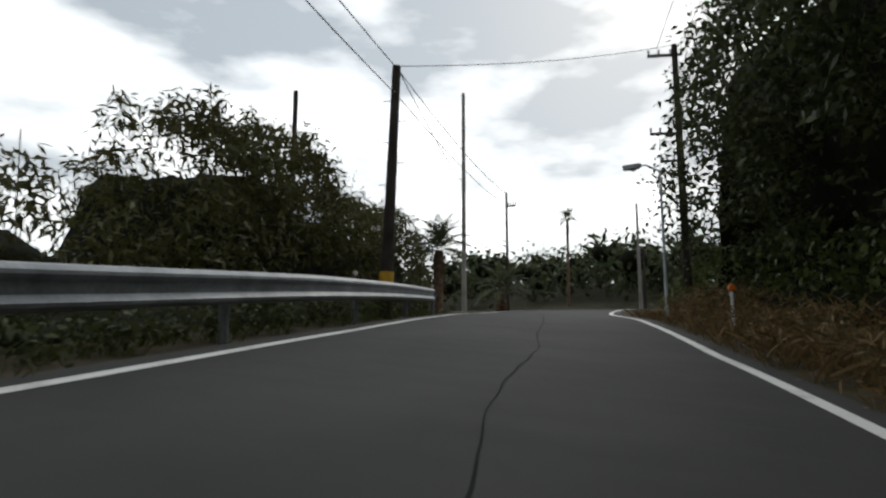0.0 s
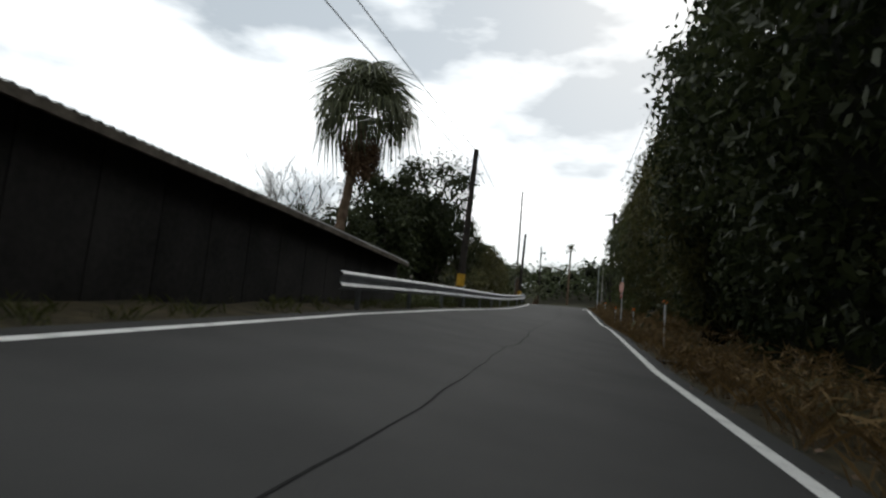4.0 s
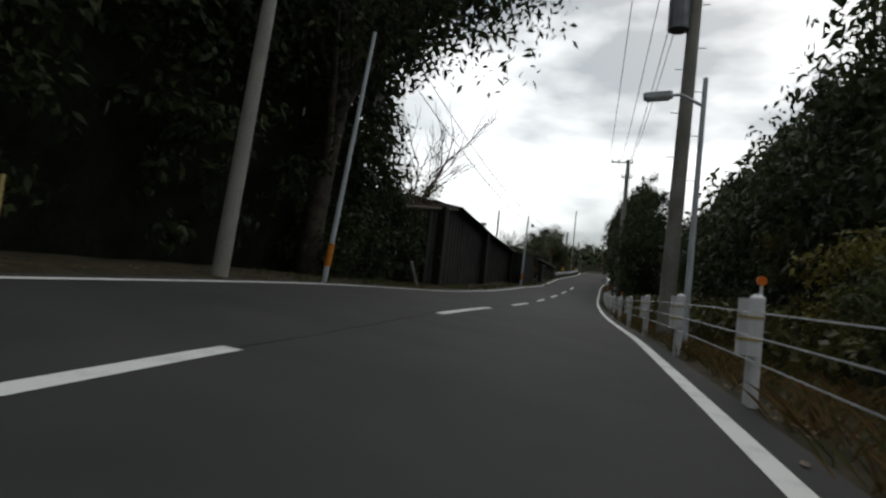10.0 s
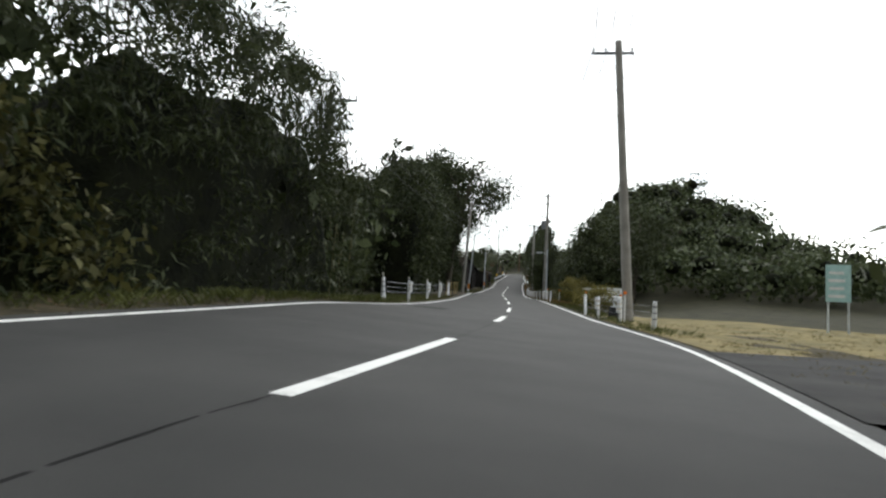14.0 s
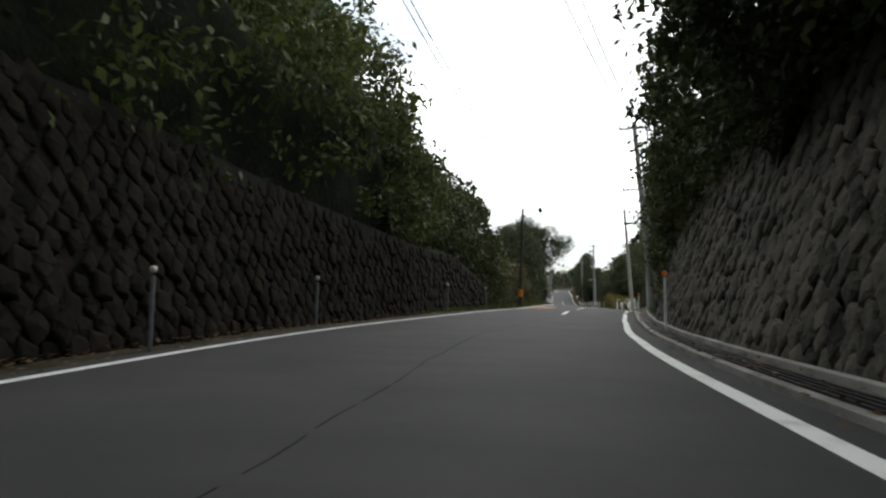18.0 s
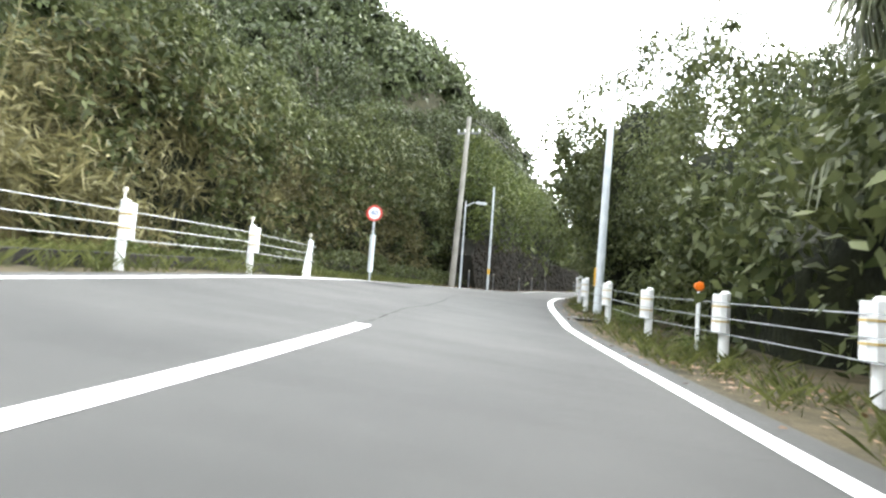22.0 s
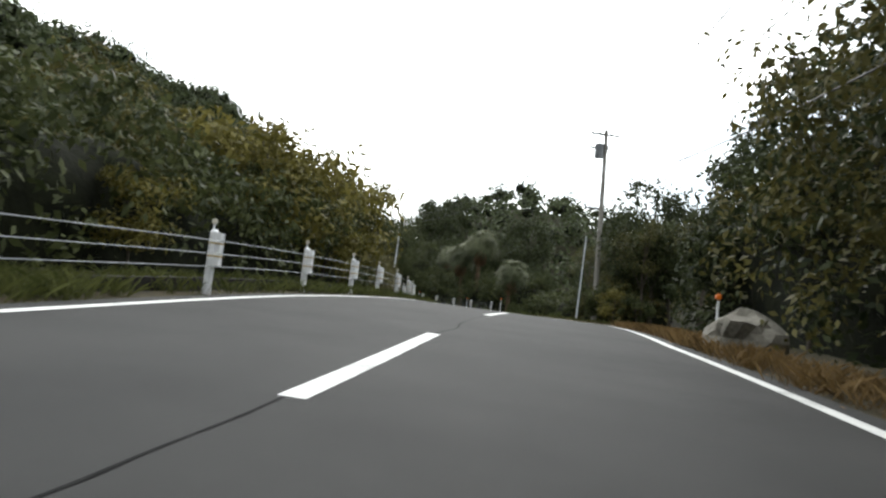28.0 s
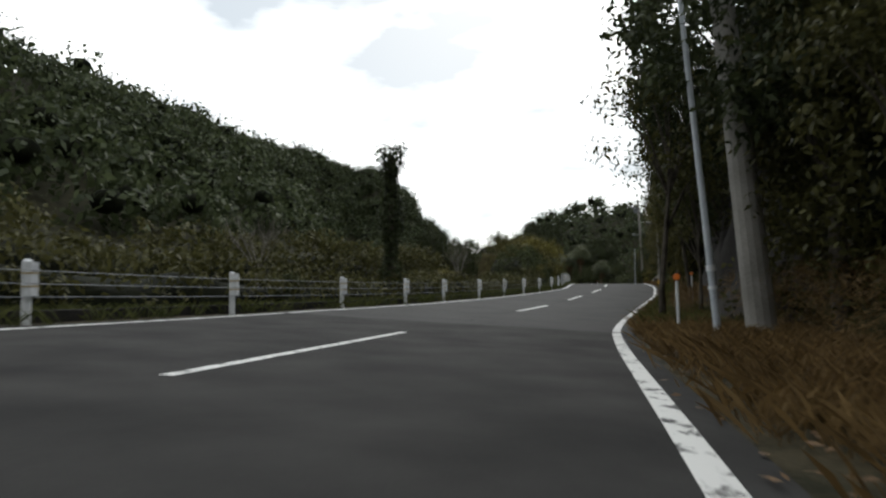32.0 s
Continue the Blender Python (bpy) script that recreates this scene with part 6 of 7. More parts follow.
bank(128, 15.6, 17.5, 5.2, 1, 4.6, leaf_mid, label="shrubs hanging over the stone wall", base=3.0, leaf=0.14, offset=1.9, depth=1.6, bulge=1.1, clump=0.65, dense=190)
bank(141, 17.0, 19.15, 5.2, 1, 6.0, leaf_dark, label="dark shrubs and trees over the stone wall", base=2.9, leaf=0.11, offset=1.7, depth=1.4, bulge=1.8, clump=0.55, dense=330)
bank(153, 20.15, 20.95, 5.2, 1, 6.0, leaf_mid, label=GREEN, leaf=0.1, offset=2.6, bulge=0.8, depth=1.6, dense=300)
bank(129, 18.8, 20.35, 5.2, 1, 8.6, leaf_mid, label=GREEN, leaf=0.12, offset=2.6, bulge=2.9, depth=1.6, dense=230)
bank(145, 18.55, 20.1, 4.6, 1, 1.7, leaf_olive, label="grassy bank with dry leaves and weeds", leaf=0.085, offset=1.5, depth=1.4, clump=0.33, dense=420, core=core_gold)
bank(130, 20.6, 22.9, 5.4, 1, 3.0, leaf_mid, label="thicket under the fan palms", leaf=0.15, offset=2.0, clump=0.5, depth=2.0, rough=0.5)
bank(131, 22.7, 24.6, 6.4, 1, 1.7, leaf_mid, label=GREEN, leaf=0.14, offset=2.4, clump=0.45, rough=0.5)
bank(132, 22.8, 24.1, 11.0, 1, 2.6, leaf_olive, label=GREEN, leaf=0.17)
bank(144, 23.8, 24.72, 5.6, 1, 2.1, leaf_sallow, label="yellow-green brush behind the verge", leaf=0.15, depth=1.6, clump=0.45, rough=0.5)
bank(133, 25.55, 27.5, 6.2, 1, 6.5, leaf_dark, label=DARK, leaf=0.16, offset=3.0, bulge=0.6, depth=2.0)
bank(134, 27.2, 29.3, 6.4, 1, 9.6, leaf_sallow, label=GREEN, leaf=0.085, offset=2.6, depth=1.6, bulge=2.6, dense=420)
bank(135, 28.5, 31.2, 7.0, 1, 5.4, leaf_dark, label="dark shrubs hanging over the cut slope", base=3.4, offset=3.0, leaf=0.12, bulge=2.6, depth=1.2, clump=0.6, dense=240)
bank(136, 31.0, 33.0, 6.4, 1, 7.5, leaf_olive, label="dark brown thicket on the bank", leaf=0.1, offset=3.3, depth=2.0, bulge=1.0, dense=330)
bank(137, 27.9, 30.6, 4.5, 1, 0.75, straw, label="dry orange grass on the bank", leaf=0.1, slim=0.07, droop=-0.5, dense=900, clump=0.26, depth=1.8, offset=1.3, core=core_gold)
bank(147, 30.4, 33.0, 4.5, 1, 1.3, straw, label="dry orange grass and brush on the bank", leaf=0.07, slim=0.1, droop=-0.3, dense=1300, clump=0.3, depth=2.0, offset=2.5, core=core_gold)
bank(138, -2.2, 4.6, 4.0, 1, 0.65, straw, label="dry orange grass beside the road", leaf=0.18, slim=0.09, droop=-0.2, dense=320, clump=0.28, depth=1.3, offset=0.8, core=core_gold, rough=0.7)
bank(139, 10.15, 11.4, 4.2, 1, 0.8, leaf_yellow, label="shrubs before the bridge parapet", leaf=0.1, clump=0.3, depth=0.5, offset=1.5, rough=0.9)

for tree, u, lat, s, turn in (
        (round_tree, -2.0, -9.5, 0.6, 10), (airy_tree, -1.4, -8.6, 0.5, 80), (airy_tree, -2.2, -8.2, 0.55, 200), (oak, 1.2, -8.6, 0.8, 40), (oak, 1.5, -7.6, 0.65, 150),
        (green_tree, 0.9, -7.0, 0.75, 20), (tall_tree, 1.0, -6.6, 0.7, 70), (bare_tree, 1.6, -11.5, 1.1, 250), (bare_tree, 1.3, -13.0, 1.1, 90), (green_tree, 1.05, -4.8, 0.85, 90), (oak, 1.15, -5.6, 0.8, 30), (round_tree, 1.85, -8.0, 1.1, 10), (oak, 1.7, -11.0, 0.6, 250), (round_tree, 1.9, -12.5, 0.7, 50), (round_tree, 3.0, -17.0, 0.8, 120), (bare_tree, 3.6, -15.5, 0.9, 30),
        (road_oak, 8.55, -5.6, 1.12, 0), (bare_tree, 7.2, -7.6, 1.7, 40), (oak, 9.1, -9.7, 1.55, 33), (oak, 9.5, -13.1, 1.55, 200), (oak, 9.85, -16.0, 1.45, 120), (tall_tree, 8.9, -7.2, 1.15, 77), (oak, 10.15, -17.5, 1.25, 260), (tall_tree, 9.6, -8.0, 1.05, 200), (tall_tree, 8.0, -9.0, 2.1, 120), (oak, 10.0, -10.5, 1.3, 20), (oak, 9.4, -9.5, 1.65, 100), (tall_tree, 8.9, -10.0, 1.6, 280), (oak, 8.8, -8.5, 1.3, 0), (oak, 9.9, -8.4, 1.25, 170), (oak, 10.3, -10.0, 0.95, 50), (airy_tree, 7.55, -6.2, 1.8, 15), (tall_tree, 8.3, -7.8, 1.95, 40), (oak, 8.1, -7.2, 1.0, 20), (airy_tree, 7.9, -6.4, 1.25, 200), (oak, 10.5, -9.5, 0.85, 70),
        (oak, 11.0, -12.0, 0.8, 120), (oak, 11.6, -12.5, 0.6, 230), (tall_tree, 10.6, -11.0, 0.6, 300), (round_tree, 11.3, -10.4, 0.95, 40), (round_tree, 12.2, -11.0, 0.6, 20), (oak, 10.2, -12.5, 1.15, 20),
        (green_tree, 12.7, -7.5, 0.6, 0), (airy_tree, 13.3, -6.5, 0.6, 50), (airy_tree, 13.8, -6.0, 0.9, 140), (airy_tree, 14.6, -6.2, 0.9, 220), (green_tree, 15.2, -7.5, 0.85, 90), (airy_tree, 15.7, -6.4, 0.9, 300),
        (tall_tree, 16.4, -11.0, 1.2, 0), (tall_tree, 17.2, -10.5, 1.2, 60), (tall_tree, 17.9, -10.2, 1.2, 130), (tall_tree, 18.6, -10.2, 1.2, 200), (tall_tree, 19.3, -10.6, 1.4, 290), (tall_tree, 20.0, -11.5, 1.25, 20),
        (green_tree, 16.4, -8.8, 0.75, 15), (airy_tree, 17.1, -7.6, 1.1, 66), (green_tree, 18.0, -8.6, 0.9, 130), (airy_tree, 18.7, -7.8, 1.05, 30), (green_tree, 19.3, -8.2, 0.95, 210),
        (green_tree, 19.9, -8.0, 0.95, 45), (airy_tree, 20.3, -7.4, 1.0, 80), (green_tree, 20.8, -9.0, 1.0, 170), (green_tree, 21.5, -11.0, 0.9, 10), (airy_tree, 22.3, -10.0, 0.8, 100), (bare_tree, 21.9, -8.5, 0.9, 0),
        (round_tree, 24.4, -13.0, 0.85, 0), (airy_tree, 25.8, -9.0, 1.7, 90), (airy_tree, 24.2, -8.2, 1.9, 10), (airy_tree, 24.0, -7.0, 2.1, 140), (green_tree, 24.4, -7.4, 1.15, 30), (green_tree, 24.8, -8.8, 1.15, 60), (airy_tree, 25.3, -8.6, 1.9, 200), (airy_tree, 23.5, -8.8, 1.9, 250), (green_tree, 22.9, -9.5, 1.2, 310), (round_tree, 26.4, -11.0, 0.8, 180), (green_tree, 27.3, -12.0, 0.75, 30), (bare_tree, 28.6, -9.0, 0.6, 80), (airy_tree, 29.2, -12.0, 0.65, 20), (bare_tree, 30.4, -10.5, 0.6, 160),
        (oak, -1.6, 8.5, 1.05, 30), (oak, -0.6, 7.8, 1.1, 120), (oak, 0.4, 8.6, 1.1, 200), (tall_tree, 0.0, 9.5, 0.95, 0), (oak, 1.4, 8.2, 1.05, 300), (oak, 2.4, 8.4, 1.05, 60), (oak, 3.3, 8.0, 1.0, 160), (airy_tree, 3.1, 6.2, 1.2, 0), (oak, 4.2, 8.2, 1.0, 250),
        (oak, 5.1, 7.8, 0.7, 20), (round_tree, 5.8, 7.6, 0.85, 100), (airy_tree, 6.2, 6.4, 1.6, 10), (round_tree, 7.2, 9.0, 1.2, 60), (oak, 8.0, 9.0, 1.05, 200), (round_tree, 6.6, 8.5, 1.25, 320), (airy_tree, 8.6, 7.0, 1.0, 30), (oak, 10.0, 8.6, 1.0, 10), (oak, 9.4, 10.5, 1.25, 140), (oak, 8.6, 9.4, 1.3, 30), (oak, 8.1, 12.0, 1.3, 70), (round_tree, 9.0, 8.4, 0.95, 90),
        (green_tree, 14.2, 7.2, 0.9, 0), (oak, 15.0, 7.6, 0.85, 90), (airy_tree, 14.7, 6.0, 1.0, 40),
        (oak, 19.8, 8.0, 0.8, 0), (round_tree, 20.5, 7.6, 1.0, 100), (green_tree, 21.2, 8.8, 0.85, 45), (tall_tree, 22.0, 10.2, 1.15, 60), (tall_tree, 21.4, 10.5, 1.0, 150), (oak, 21.2, 9.4, 1.15, 150), (round_tree, 22.3, 9.6, 1.3, 160), (green_tree, 22.6, 8.4, 0.75, 190),
        (oak, 18.2, 12.5, 1.35, 15), (oak, 18.9, 12.0, 1.35, 100), (oak, 19.5, 11.5, 1.0, 200), (tall_tree, 18.6, 15.0, 1.05, 30), (oak, 17.6, 13.5, 1.0, 330), (oak, 20.2, 12.0, 0.95, 60),
        (oak, 23.2, 9.5, 0.7, 120), (airy_tree, 25.6, 7.0, 1.5, 40), (airy_tree, 23.81, 6.2, 1.5, 220), (oak, 22.6, 13.0, 0.8, 200), (oak, 24.3, 7.4, 1.0, 10), (oak, 24.05, 8.8, 1.3, 60), (airy_tree, 24.25, 6.9, 1.5, 20), (green_tree, 24.55, 7.6, 1.1, 120), (airy_tree, 24.62, 6.9, 1.7, 80), (oak, 24.75, 9.2, 0.95, 200), (round_tree, 24.5, 8.6, 1.3, 60), (oak, 25.75, 8.0, 0.8, 90), (oak, 26.4, 8.8, 0.85, 200), (airy_tree, 26.9, 7.0, 1.1, 0), (green_tree, 26.5, 6.9, 1.0, 50), (round_tree, 27.1, 6.9, 1.1, 140), (round_tree, 25.9, 7.0, 1.2, 10), (oak, 27.4, 8.6, 0.85, 30),
        (tall_tree, 28.3, 8.4, 0.8, 120), (green_tree, 28.8, 7.2, 0.95, 60), (tall_tree, 28.15, 5.7, 0.85, 30), (airy_tree, 31.0, 7.2, 2.0, 100), (airy_tree, 31.3, 7.8, 1.9, 10), (airy_tree, 30.7, 4.6, 2.2, 215), (airy_tree, 30.1, 5.4, 2.2, 40), (airy_tree, 30.5, 5.5, 1.45, 290), (green_tree, 30.3, 6.6, 1.25, 120), (airy_tree, 29.0, 6.6, 1.1, 250), (tall_tree, 31.2, 7.0, 0.9, 10), (oak, 31.8, 8.4, 1.0, 80), (airy_tree, 31.5, 6.3, 1.25, 200), (tall_tree, 32.5, 7.5, 0.95, 300)):
    plant(tree, u, lat, s, turn)
for tree, u, lat, s, turn, up in (
        (airy_tree, 16.3, -6.6, 0.7, 0, 2.4), (airy_tree, 15.2, -5.6, 1.3, 30, 1.0), (airy_tree, 15.5, -6.8, 1.4, 120, 1.0), (airy_tree, 14.9, -5.4, 1.15, 210, 0.5), (airy_tree, 17.6, -6.4, 0.65, 90, 2.8), (airy_tree, 18.4, -6.6, 0.7, 200, 2.8),
        (oak, 16.2, 7.2, 0.75, 0, 3.0), (airy_tree, 16.6, 6.0, 0.8, 70, 3.2), (oak, 17.1, 7.4, 0.7, 140, 3.0), (oak, 17.9, 7.3, 0.75, 210, 3.0), (round_tree, 18.5, 7.0, 0.9, 280, 3.0), (oak, 19.1, 7.2, 0.8, 30, 2.8), (airy_tree, 17.6, 6.2, 0.75, 160, 3.2),
        (oak, 29.6, 9.0, 0.8, 0, 4.8), (oak, 30.5, 8.8, 0.8, 100, 4.8)):
    plant(tree, u, lat, s, turn, up)
for tree, u, lat, s, turn in (
        (bush, 4.4, -4.3, 0.8, 0), (bush, 9.4, 5.0, 0.9, 0), (yellow_bush, 9.7, 5.2, 1.0, 80), (yellow_bush, 9.1, 6.2, 1.0, 10), (yellow_bush, 9.4, 6.6, 0.9, 150), (yellow_bush, 10.6, 4.5, 0.6, 30), (bush, 11.1, 4.4, 0.55, 100), (yellow_bush, 11.35, 4.3, 0.6, 210),
        (bush, 22.9, 4.9, 0.6, 0), (bush, 23.4, 5.4, 0.8, 60), (bush, 23.8, 5.8, 0.9, 140), (bush, 24.3, 5.0, 1.35, 20), (bush, 24.38, 6.0, 1.5, 200), (bush, 24.45, 7.2, 1.5, 310), (yellow_bush, 24.6, 5.6, 0.85, 0), (bush, 24.7, 6.4, 1.0, 70), (bush, 19.6, -5.4, 0.8, 0), (bush, 20.2, -5.6, 0.8, 90), (bush, 20.7, -5.2, 0.7, 40),
        (yellow_bush, 24.6, -8.2, 2.3, 30), (yellow_bush, 24.25, -9.2, 2.5, 100), (yellow_bush, 26.44, -7.6, 1.9, 0), (yellow_bush, 25.96, -7.2, 2.2, 70), (yellow_bush, 26.2, -8.0, 2.3, 200), (yellow_bush, 25.5, -7.0, 2.2, 130), (yellow_bush, 26.0, -6.0, 1.0, 0), (yellow_bush, 27.0, -6.3, 0.9, 120), (bush, 28.4, -6.4, 0.7, 0), (yellow_bush, 29.4, -6.8, 0.7, 20), (bush, 30.7, -6.6, 0.7, 200), (yellow_bush, 28.2, 5.2, 0.8, 10)):
    plant(tree, u, lat, s, turn, 0.0)
for u, size, turn in ((4.95, 0.3, 0), (5.08, 0.35, 70), (5.2, 0.38, 200), (5.3, 0.3, 120), (5.4, 0.42, 310)):
    plant(bush, u, -4.0, size, turn, 2.25, label="small green shrub growing over the wall's top")
fr = random.Random(5)
for k in range(60):
    u = fr.choice((fr.uniform(13.7, 15.7), fr.uniform(19.4, 20.8), fr.uniform(22.3, 24.2), fr.uniform(20.2, 23.5)))
    side = -1 if k % 3 == 0 and u > 19.4 else 1
    lat = (edge_right(u) + fr.uniform(1.3, 1.9)) if side > 0 else (edge_left(u) - fr.uniform(1.3, 2.0))
    plant(fern, u, lat, fr.uniform(0.5, 0.9), fr.uniform(0, 360), 0.0)


def vine_tower():
    m = facing(29.98, -7.0)
    ob = thing("vine_clad_pole", m, "dead trunk smothered in dark climbing vines", "vine column")
    part("trunk", Geo().tube((0, 0, -0.4), (0.1, 0, 6.6), 0.2, 0.12, 9), bark, ob)
    r = np.random.RandomState(4)
    n = 5200
    z = r.uniform(0, 7.0, n)
    w = r.uniform(0, 6.28, n)
    d = np.stack([np.cos(w), np.sin(w), 0.2 * r.normal(size=n)], -1)
    wide = (0.42 + 0.16 * np.sin(z * 2.1) + 0.12 * np.clip(z - 5.6, 0, 0.7)) * r.uniform(0.5, 1.15, n)
    pos = d * wide[:, None] + np.stack([0.1 * z / 7, 0 * z, z], -1)
    part("vines", quads("vines", leaf_corners(r, pos, d, 0.15, 0.6, 1.0), leaf_dark), leaf_dark, ob)


vine_tower()


# ---- bamboo stems, grass, fallen leaves ----
def stems(seed, u0, u1, lat0, lat1, count, tall, mat, label, rad=0.018):
    r = random.Random(seed)
    g = Geo()
    for k in range(count):
        u, lat = r.uniform(u0, u1), r.uniform(lat0, lat1)
        a = at(u, lat, -0.1)
        b = a + Vector((r.uniform(-0.6, 0.6), r.uniform(-0.6, 0.6), tall * r.uniform(0.6, 1.15)))
        g.tube(a, b, rad, rad * 0.5, 5, False)
    tagged(part("bamboo_stems", g, mat, None, smooth=True), label, "bamboo", "", "stuff")


stems(3, 11.9, 13.2, -7.2, -6.1, 40, 6.6, culm, "green bamboo stems at the thicket's edge", 0.022)
stems(4, 20.2, 21.6, -7.2, -6.6, 45, 5.0, culm, "golden bamboo stems in the thicket")
stems(5, 21.0, 25.6, -6.6, -5.4, 160, 2.9, culm, "thin golden bamboo grass stems", 0.009)
stems(6, -2.7, 0.8, -7.6, -6.9, 90, 2.5, culm, "olive bamboo stems in the thicket")
stems(7, 31.4, 32.9, 6.6, 8.0, 14, 4.5, bark, "thin bare stems on the bank", 0.02)


def blades(seed, u0, u1, side, near, far, count, tall, mat, label, base=0.0):
    r = np.random.RandomState(seed)
    tufts = int(count * 0.7) // 12
    u = np.repeat(r.uniform(u0, u1, tufts), 12)
    lat = np.repeat(r.uniform(near, far, tufts), 12)
    edge = np.interp(u, FINE, F_LEFT if side < 0 else F_EDGE)
    pos = spots(u, edge + side * lat, np.full(len(u), base - 0.02)) + r.normal(size=(len(u), 3)) * np.array([0.07, 0.07, 0])
    d = r.normal(size=(len(u), 3)) * np.array([0.45, 0.45, 0]) + np.array([0, 0, 1.0])
    ln = (tall * r.uniform(0.4, 1.2, len(u)))[:, None]
    s = unit(np.cross(d, r.normal(size=(len(u), 3)))) * 0.0035
    bend = d * np.array([1.25, 1.25, 0.96])
    q = np.stack([pos - s, pos + s, pos + d * ln * 0.6 + s * 0.8, pos + bend * ln], 1)
    tagged(part("grass", quads("grass", q, mat), mat, None), label, "grass", "", "stuff")


blades(1, -2.5, 4.9, 1, 0.4, 2.6, 16000, 0.28, straw, "dry grass on the verge")
blades(2, 4.9, 10.2, 1, 0.45, 2.0, 16000, 0.24, straw, "dry grass tufts under the cable rail")
blades(3, 4.9, 12.6, 1, 0.4, 1.6, 12000, 0.2, grass, "green grass tufts under the cable rail")
blades(4, 11.9, 13.9, 1, 0.7, 20.0, 30000, 0.1, dry_grass, "short yellowish grass of the field")
blades(5, 10.4, 12.2, -1, 0.45, 5.5, 22000, 0.13, grass, "short grass before the wood")
blades(6, 12.0, 16.2, -1, 0.4, 1.6, 10000, 0.2, grass, "grass tufts at the bank's foot")
blades(7, 19.3, 27.6, -1, 0.4, 2.4, 36000, 0.24, grass, "green grass and weeds along the guardrail")
blades(8, 19.4, 24.7, 1, 0.5, 2.2, 14000, 0.2, grass, "grass tufts on the verge")
blades(9, 25.5, 33.0, 1, 0.35, 1.4, 24000, 0.26, straw, "dry grass beside the road")
blades(12, 30.5, 33.0, 1, 0.75, 2.9, 60000, 0.3, straw, "tall dry grass on the bank")
blades(13, 28.0, 31.0, 1, 0.6, 2.2, 22000, 0.34, grass, "green weeds among the dry grass")
blades(10, 27.4, 33.0, -1, 0.35, 2.4, 24000, 0.26, grass, "grass under the guardrail")
blades(11, -2.7, 9.0, -1, 0.35, 1.5, 14000, 0.16, grass, "sparse grass at the road's edge")


def fallen(seed, u0, u1, side, near, far, count, label):
    r = np.random.RandomState(seed)
    u = r.uniform(u0, u1, count)
    edge = np.interp(u, FINE, F_LEFT if side < 0 else F_EDGE)
    lat = near + (far - near) * r.uniform(0, 1, count) ** 0.7
    pos = spots(u, edge + side * lat, np.where(lat > 0.3, 0.035, 0.008) + r.uniform(0, 0.02, count))
    up = np.tile(np.array([0, 0, 2.5]), (count, 1))
    q = leaf_corners(r, pos, up, 0.07, 0.55, 0.0)
    q[:, :, 2] = np.maximum(q[:, :, 2], pos[:, None, 2] - 0.006)
    tagged(part("leaf_litter", quads("leaf_litter", q, litter), litter, None), label, "leaf litter", "", "stuff")


fallen(1, 13.8, 19.5, 1, 0.2, 1.1, 2600, "brown fallen leaves in the gutter")
fallen(2, 19.3, 25.0, 1, 0.1, 2.0, 5000, "brown fallen leaves on the verge")
fallen(3, 25.2, 33.0, 1, 0.1, 1.5, 3000, "brown fallen leaves at the road's edge")
fallen(4, -2.0, 10.2, 1, 0.15, 1.6, 4000, "dry fallen leaves on the verge")
fallen(5, 4.0, 16.0, -1, 0.1, 1.2, 3000, "dry fallen leaves at the wall's foot")
fallen(6, 16.2, 19.4, -1, 0.1, 1.0, 1500, "dry fallen leaves below the stone wall")


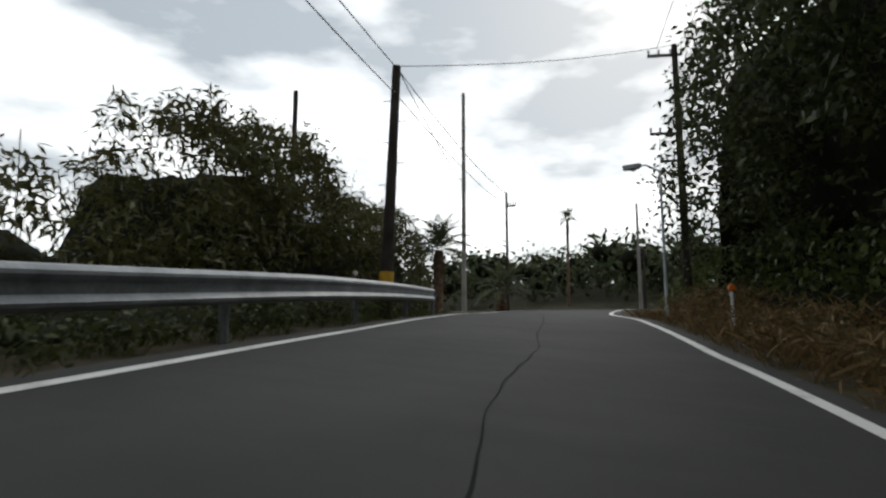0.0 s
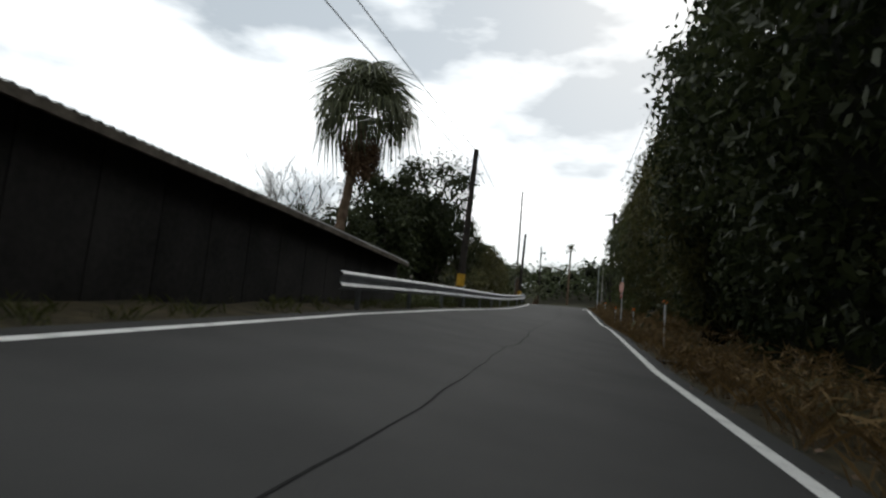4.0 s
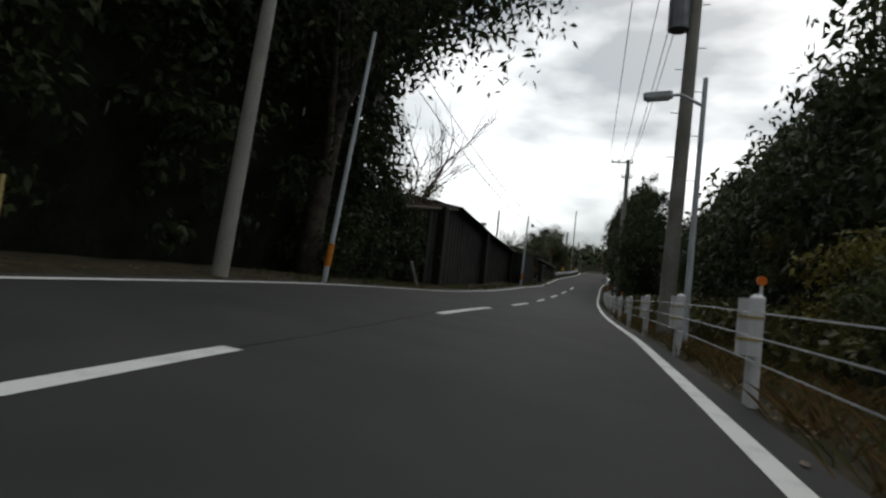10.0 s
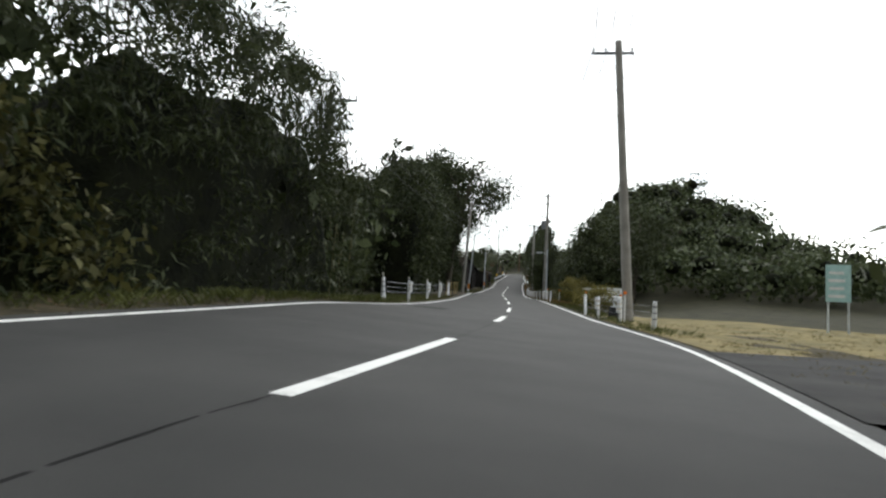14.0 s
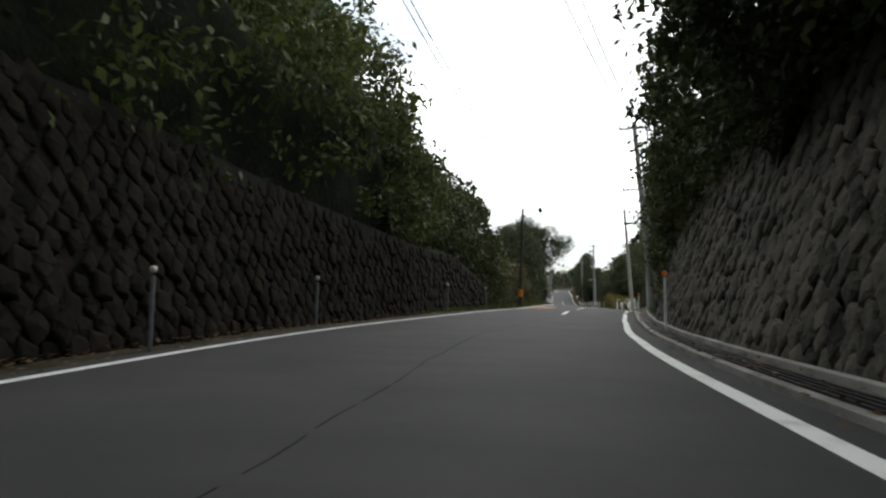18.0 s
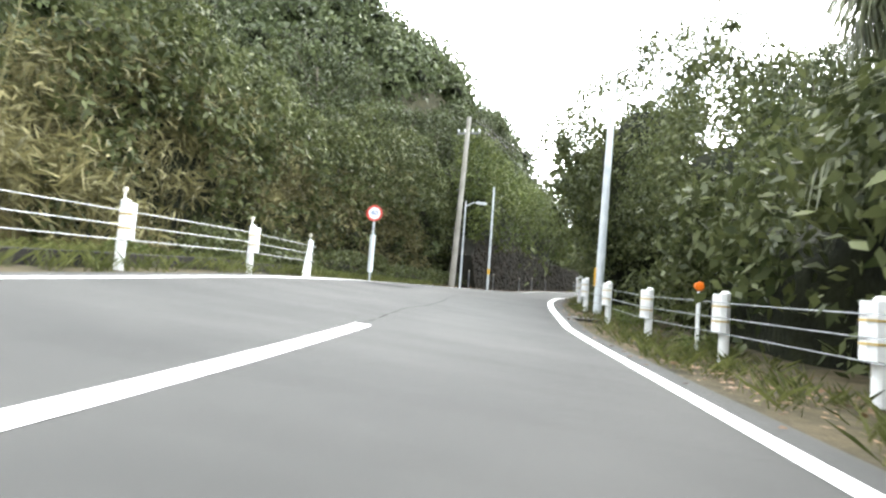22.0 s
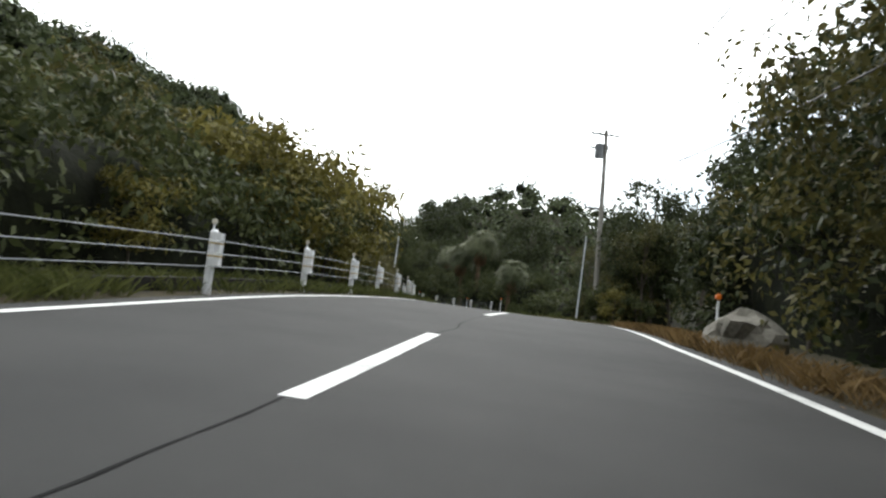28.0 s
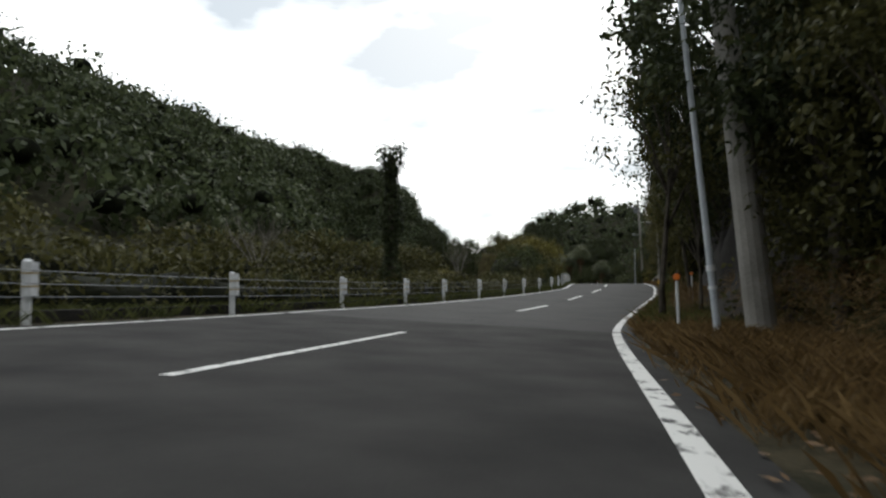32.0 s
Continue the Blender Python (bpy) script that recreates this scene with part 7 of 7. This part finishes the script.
# ---- woods on the hills and far trees ----
def hill_wood(seed, k, leaf, per, step, mat, label, low=0.12, near=9.0):
    r = np.random.RandomState(seed)
    cx, cy, rx, ry, top = HILLS[k]
    gx, gy = np.meshgrid(np.arange(-1.8 * rx, 1.8 * rx, step), np.arange(-1.8 * ry, 1.8 * ry, step))
    x, y = cx + gx.ravel() + r.uniform(-0.4, 0.4, gx.size) * step, cy + gy.ravel() + r.uniform(-0.4, 0.4, gx.size) * step
    away = np.hypot(x[:, None] - R_LIST[None, ::4, 0], y[:, None] - R_LIST[None, ::4, 1])
    d = away.min(1)
    across = (x - R_LIST[::4, 0][away.argmin(1)]) * np.sign(cx - R_LIST[np.abs(R_LIST[:, 1] - cy).argmin(), 0])
    z = ground_height(x, y)
    inside = np.exp(-((x - cx) / rx) ** 2 - ((y - cy) / ry) ** 2)
    keep = (inside > low) & (d > near) & (d < 105) & ((across > 0) | (cy > 60)) & ((y < -150) | (y > -122) | (x < 0))
    x, y, z = x[keep], y[keep], z[keep]
    rad = step * r.uniform(0.45, 0.85, len(x))
    c = np.stack([x, y, z + rad * r.uniform(0.6, 1.3, len(x))], -1)
    ob = thing("hill_wood", Matrix(), label, "woodland", kind="stuff")
    leaf = leaf * 1.2
    q = clump_leaves(r, c, rad, int(per * 0.75), leaf, 0.6)
    tagged(part("leaves", quads("leaves", q, mat), mat, ob), "", "", "", "stuff")
    # near-black balls inside the clumps, coloured as the crowns' inner shade
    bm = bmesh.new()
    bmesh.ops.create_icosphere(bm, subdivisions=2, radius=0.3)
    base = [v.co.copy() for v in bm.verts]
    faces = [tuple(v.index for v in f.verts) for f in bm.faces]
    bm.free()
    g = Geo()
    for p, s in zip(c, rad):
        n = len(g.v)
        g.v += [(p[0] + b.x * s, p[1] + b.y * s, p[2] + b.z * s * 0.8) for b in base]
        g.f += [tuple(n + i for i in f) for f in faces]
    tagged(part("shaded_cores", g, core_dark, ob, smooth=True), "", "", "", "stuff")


hill_wood(1, 0, 0.42, 240, 3.4, leaf_far, "wooded hill of evergreen trees", 0.035)
hill_wood(2, 1, 0.42, 420, 3.8, leaf_far, "wooded hill of evergreen trees", 0.1, 7.5)
hill_wood(3, 2, 0.62, 260, 4.6, leaf_far, "wooded ridge behind the valley")
hill_wood(4, 3, 0.5, 170, 3.8, leaf_far, "wooded hill beside the road")
hill_wood(5, 4, 0.42, 110, 4.0, leaf_dark, "wooded slope above the road")
hill_wood(6, 5, 0.5, 90, 3.2, leaf_dark, "wooded slope above the cut")
hill_wood(7, 7, 0.6, 130, 4.5, leaf_far, "far trees beyond the bend")
hill_wood(8, 8, 0.7, 110, 5.5, leaf_far, "far wooded rise")
hill_wood(9, 9, 0.35, 190, 3.6, leaf_far, "wooded knoll behind the lane", 0.12, 19.0)
hill_wood(10, 11, 0.5, 80, 3.6, leaf_dark, "wooded slope above the road")
hill_wood(13, 13, 0.42, 300, 3.2, leaf_far, "wooded rise behind the bamboo", 0.1, 8.0)
hill_wood(14, 12, 0.6, 200, 4.5, leaf_far, "wooded ridge behind the near hill", 0.15)
hill_wood(12, 14, 0.42, 260, 3.6, leaf_far, "wooded hill above the stone wall", 0.12, 7.0)
hill_wood(11, 6, 0.45, 130, 3.4, leaf_far, "trees behind the bamboo")
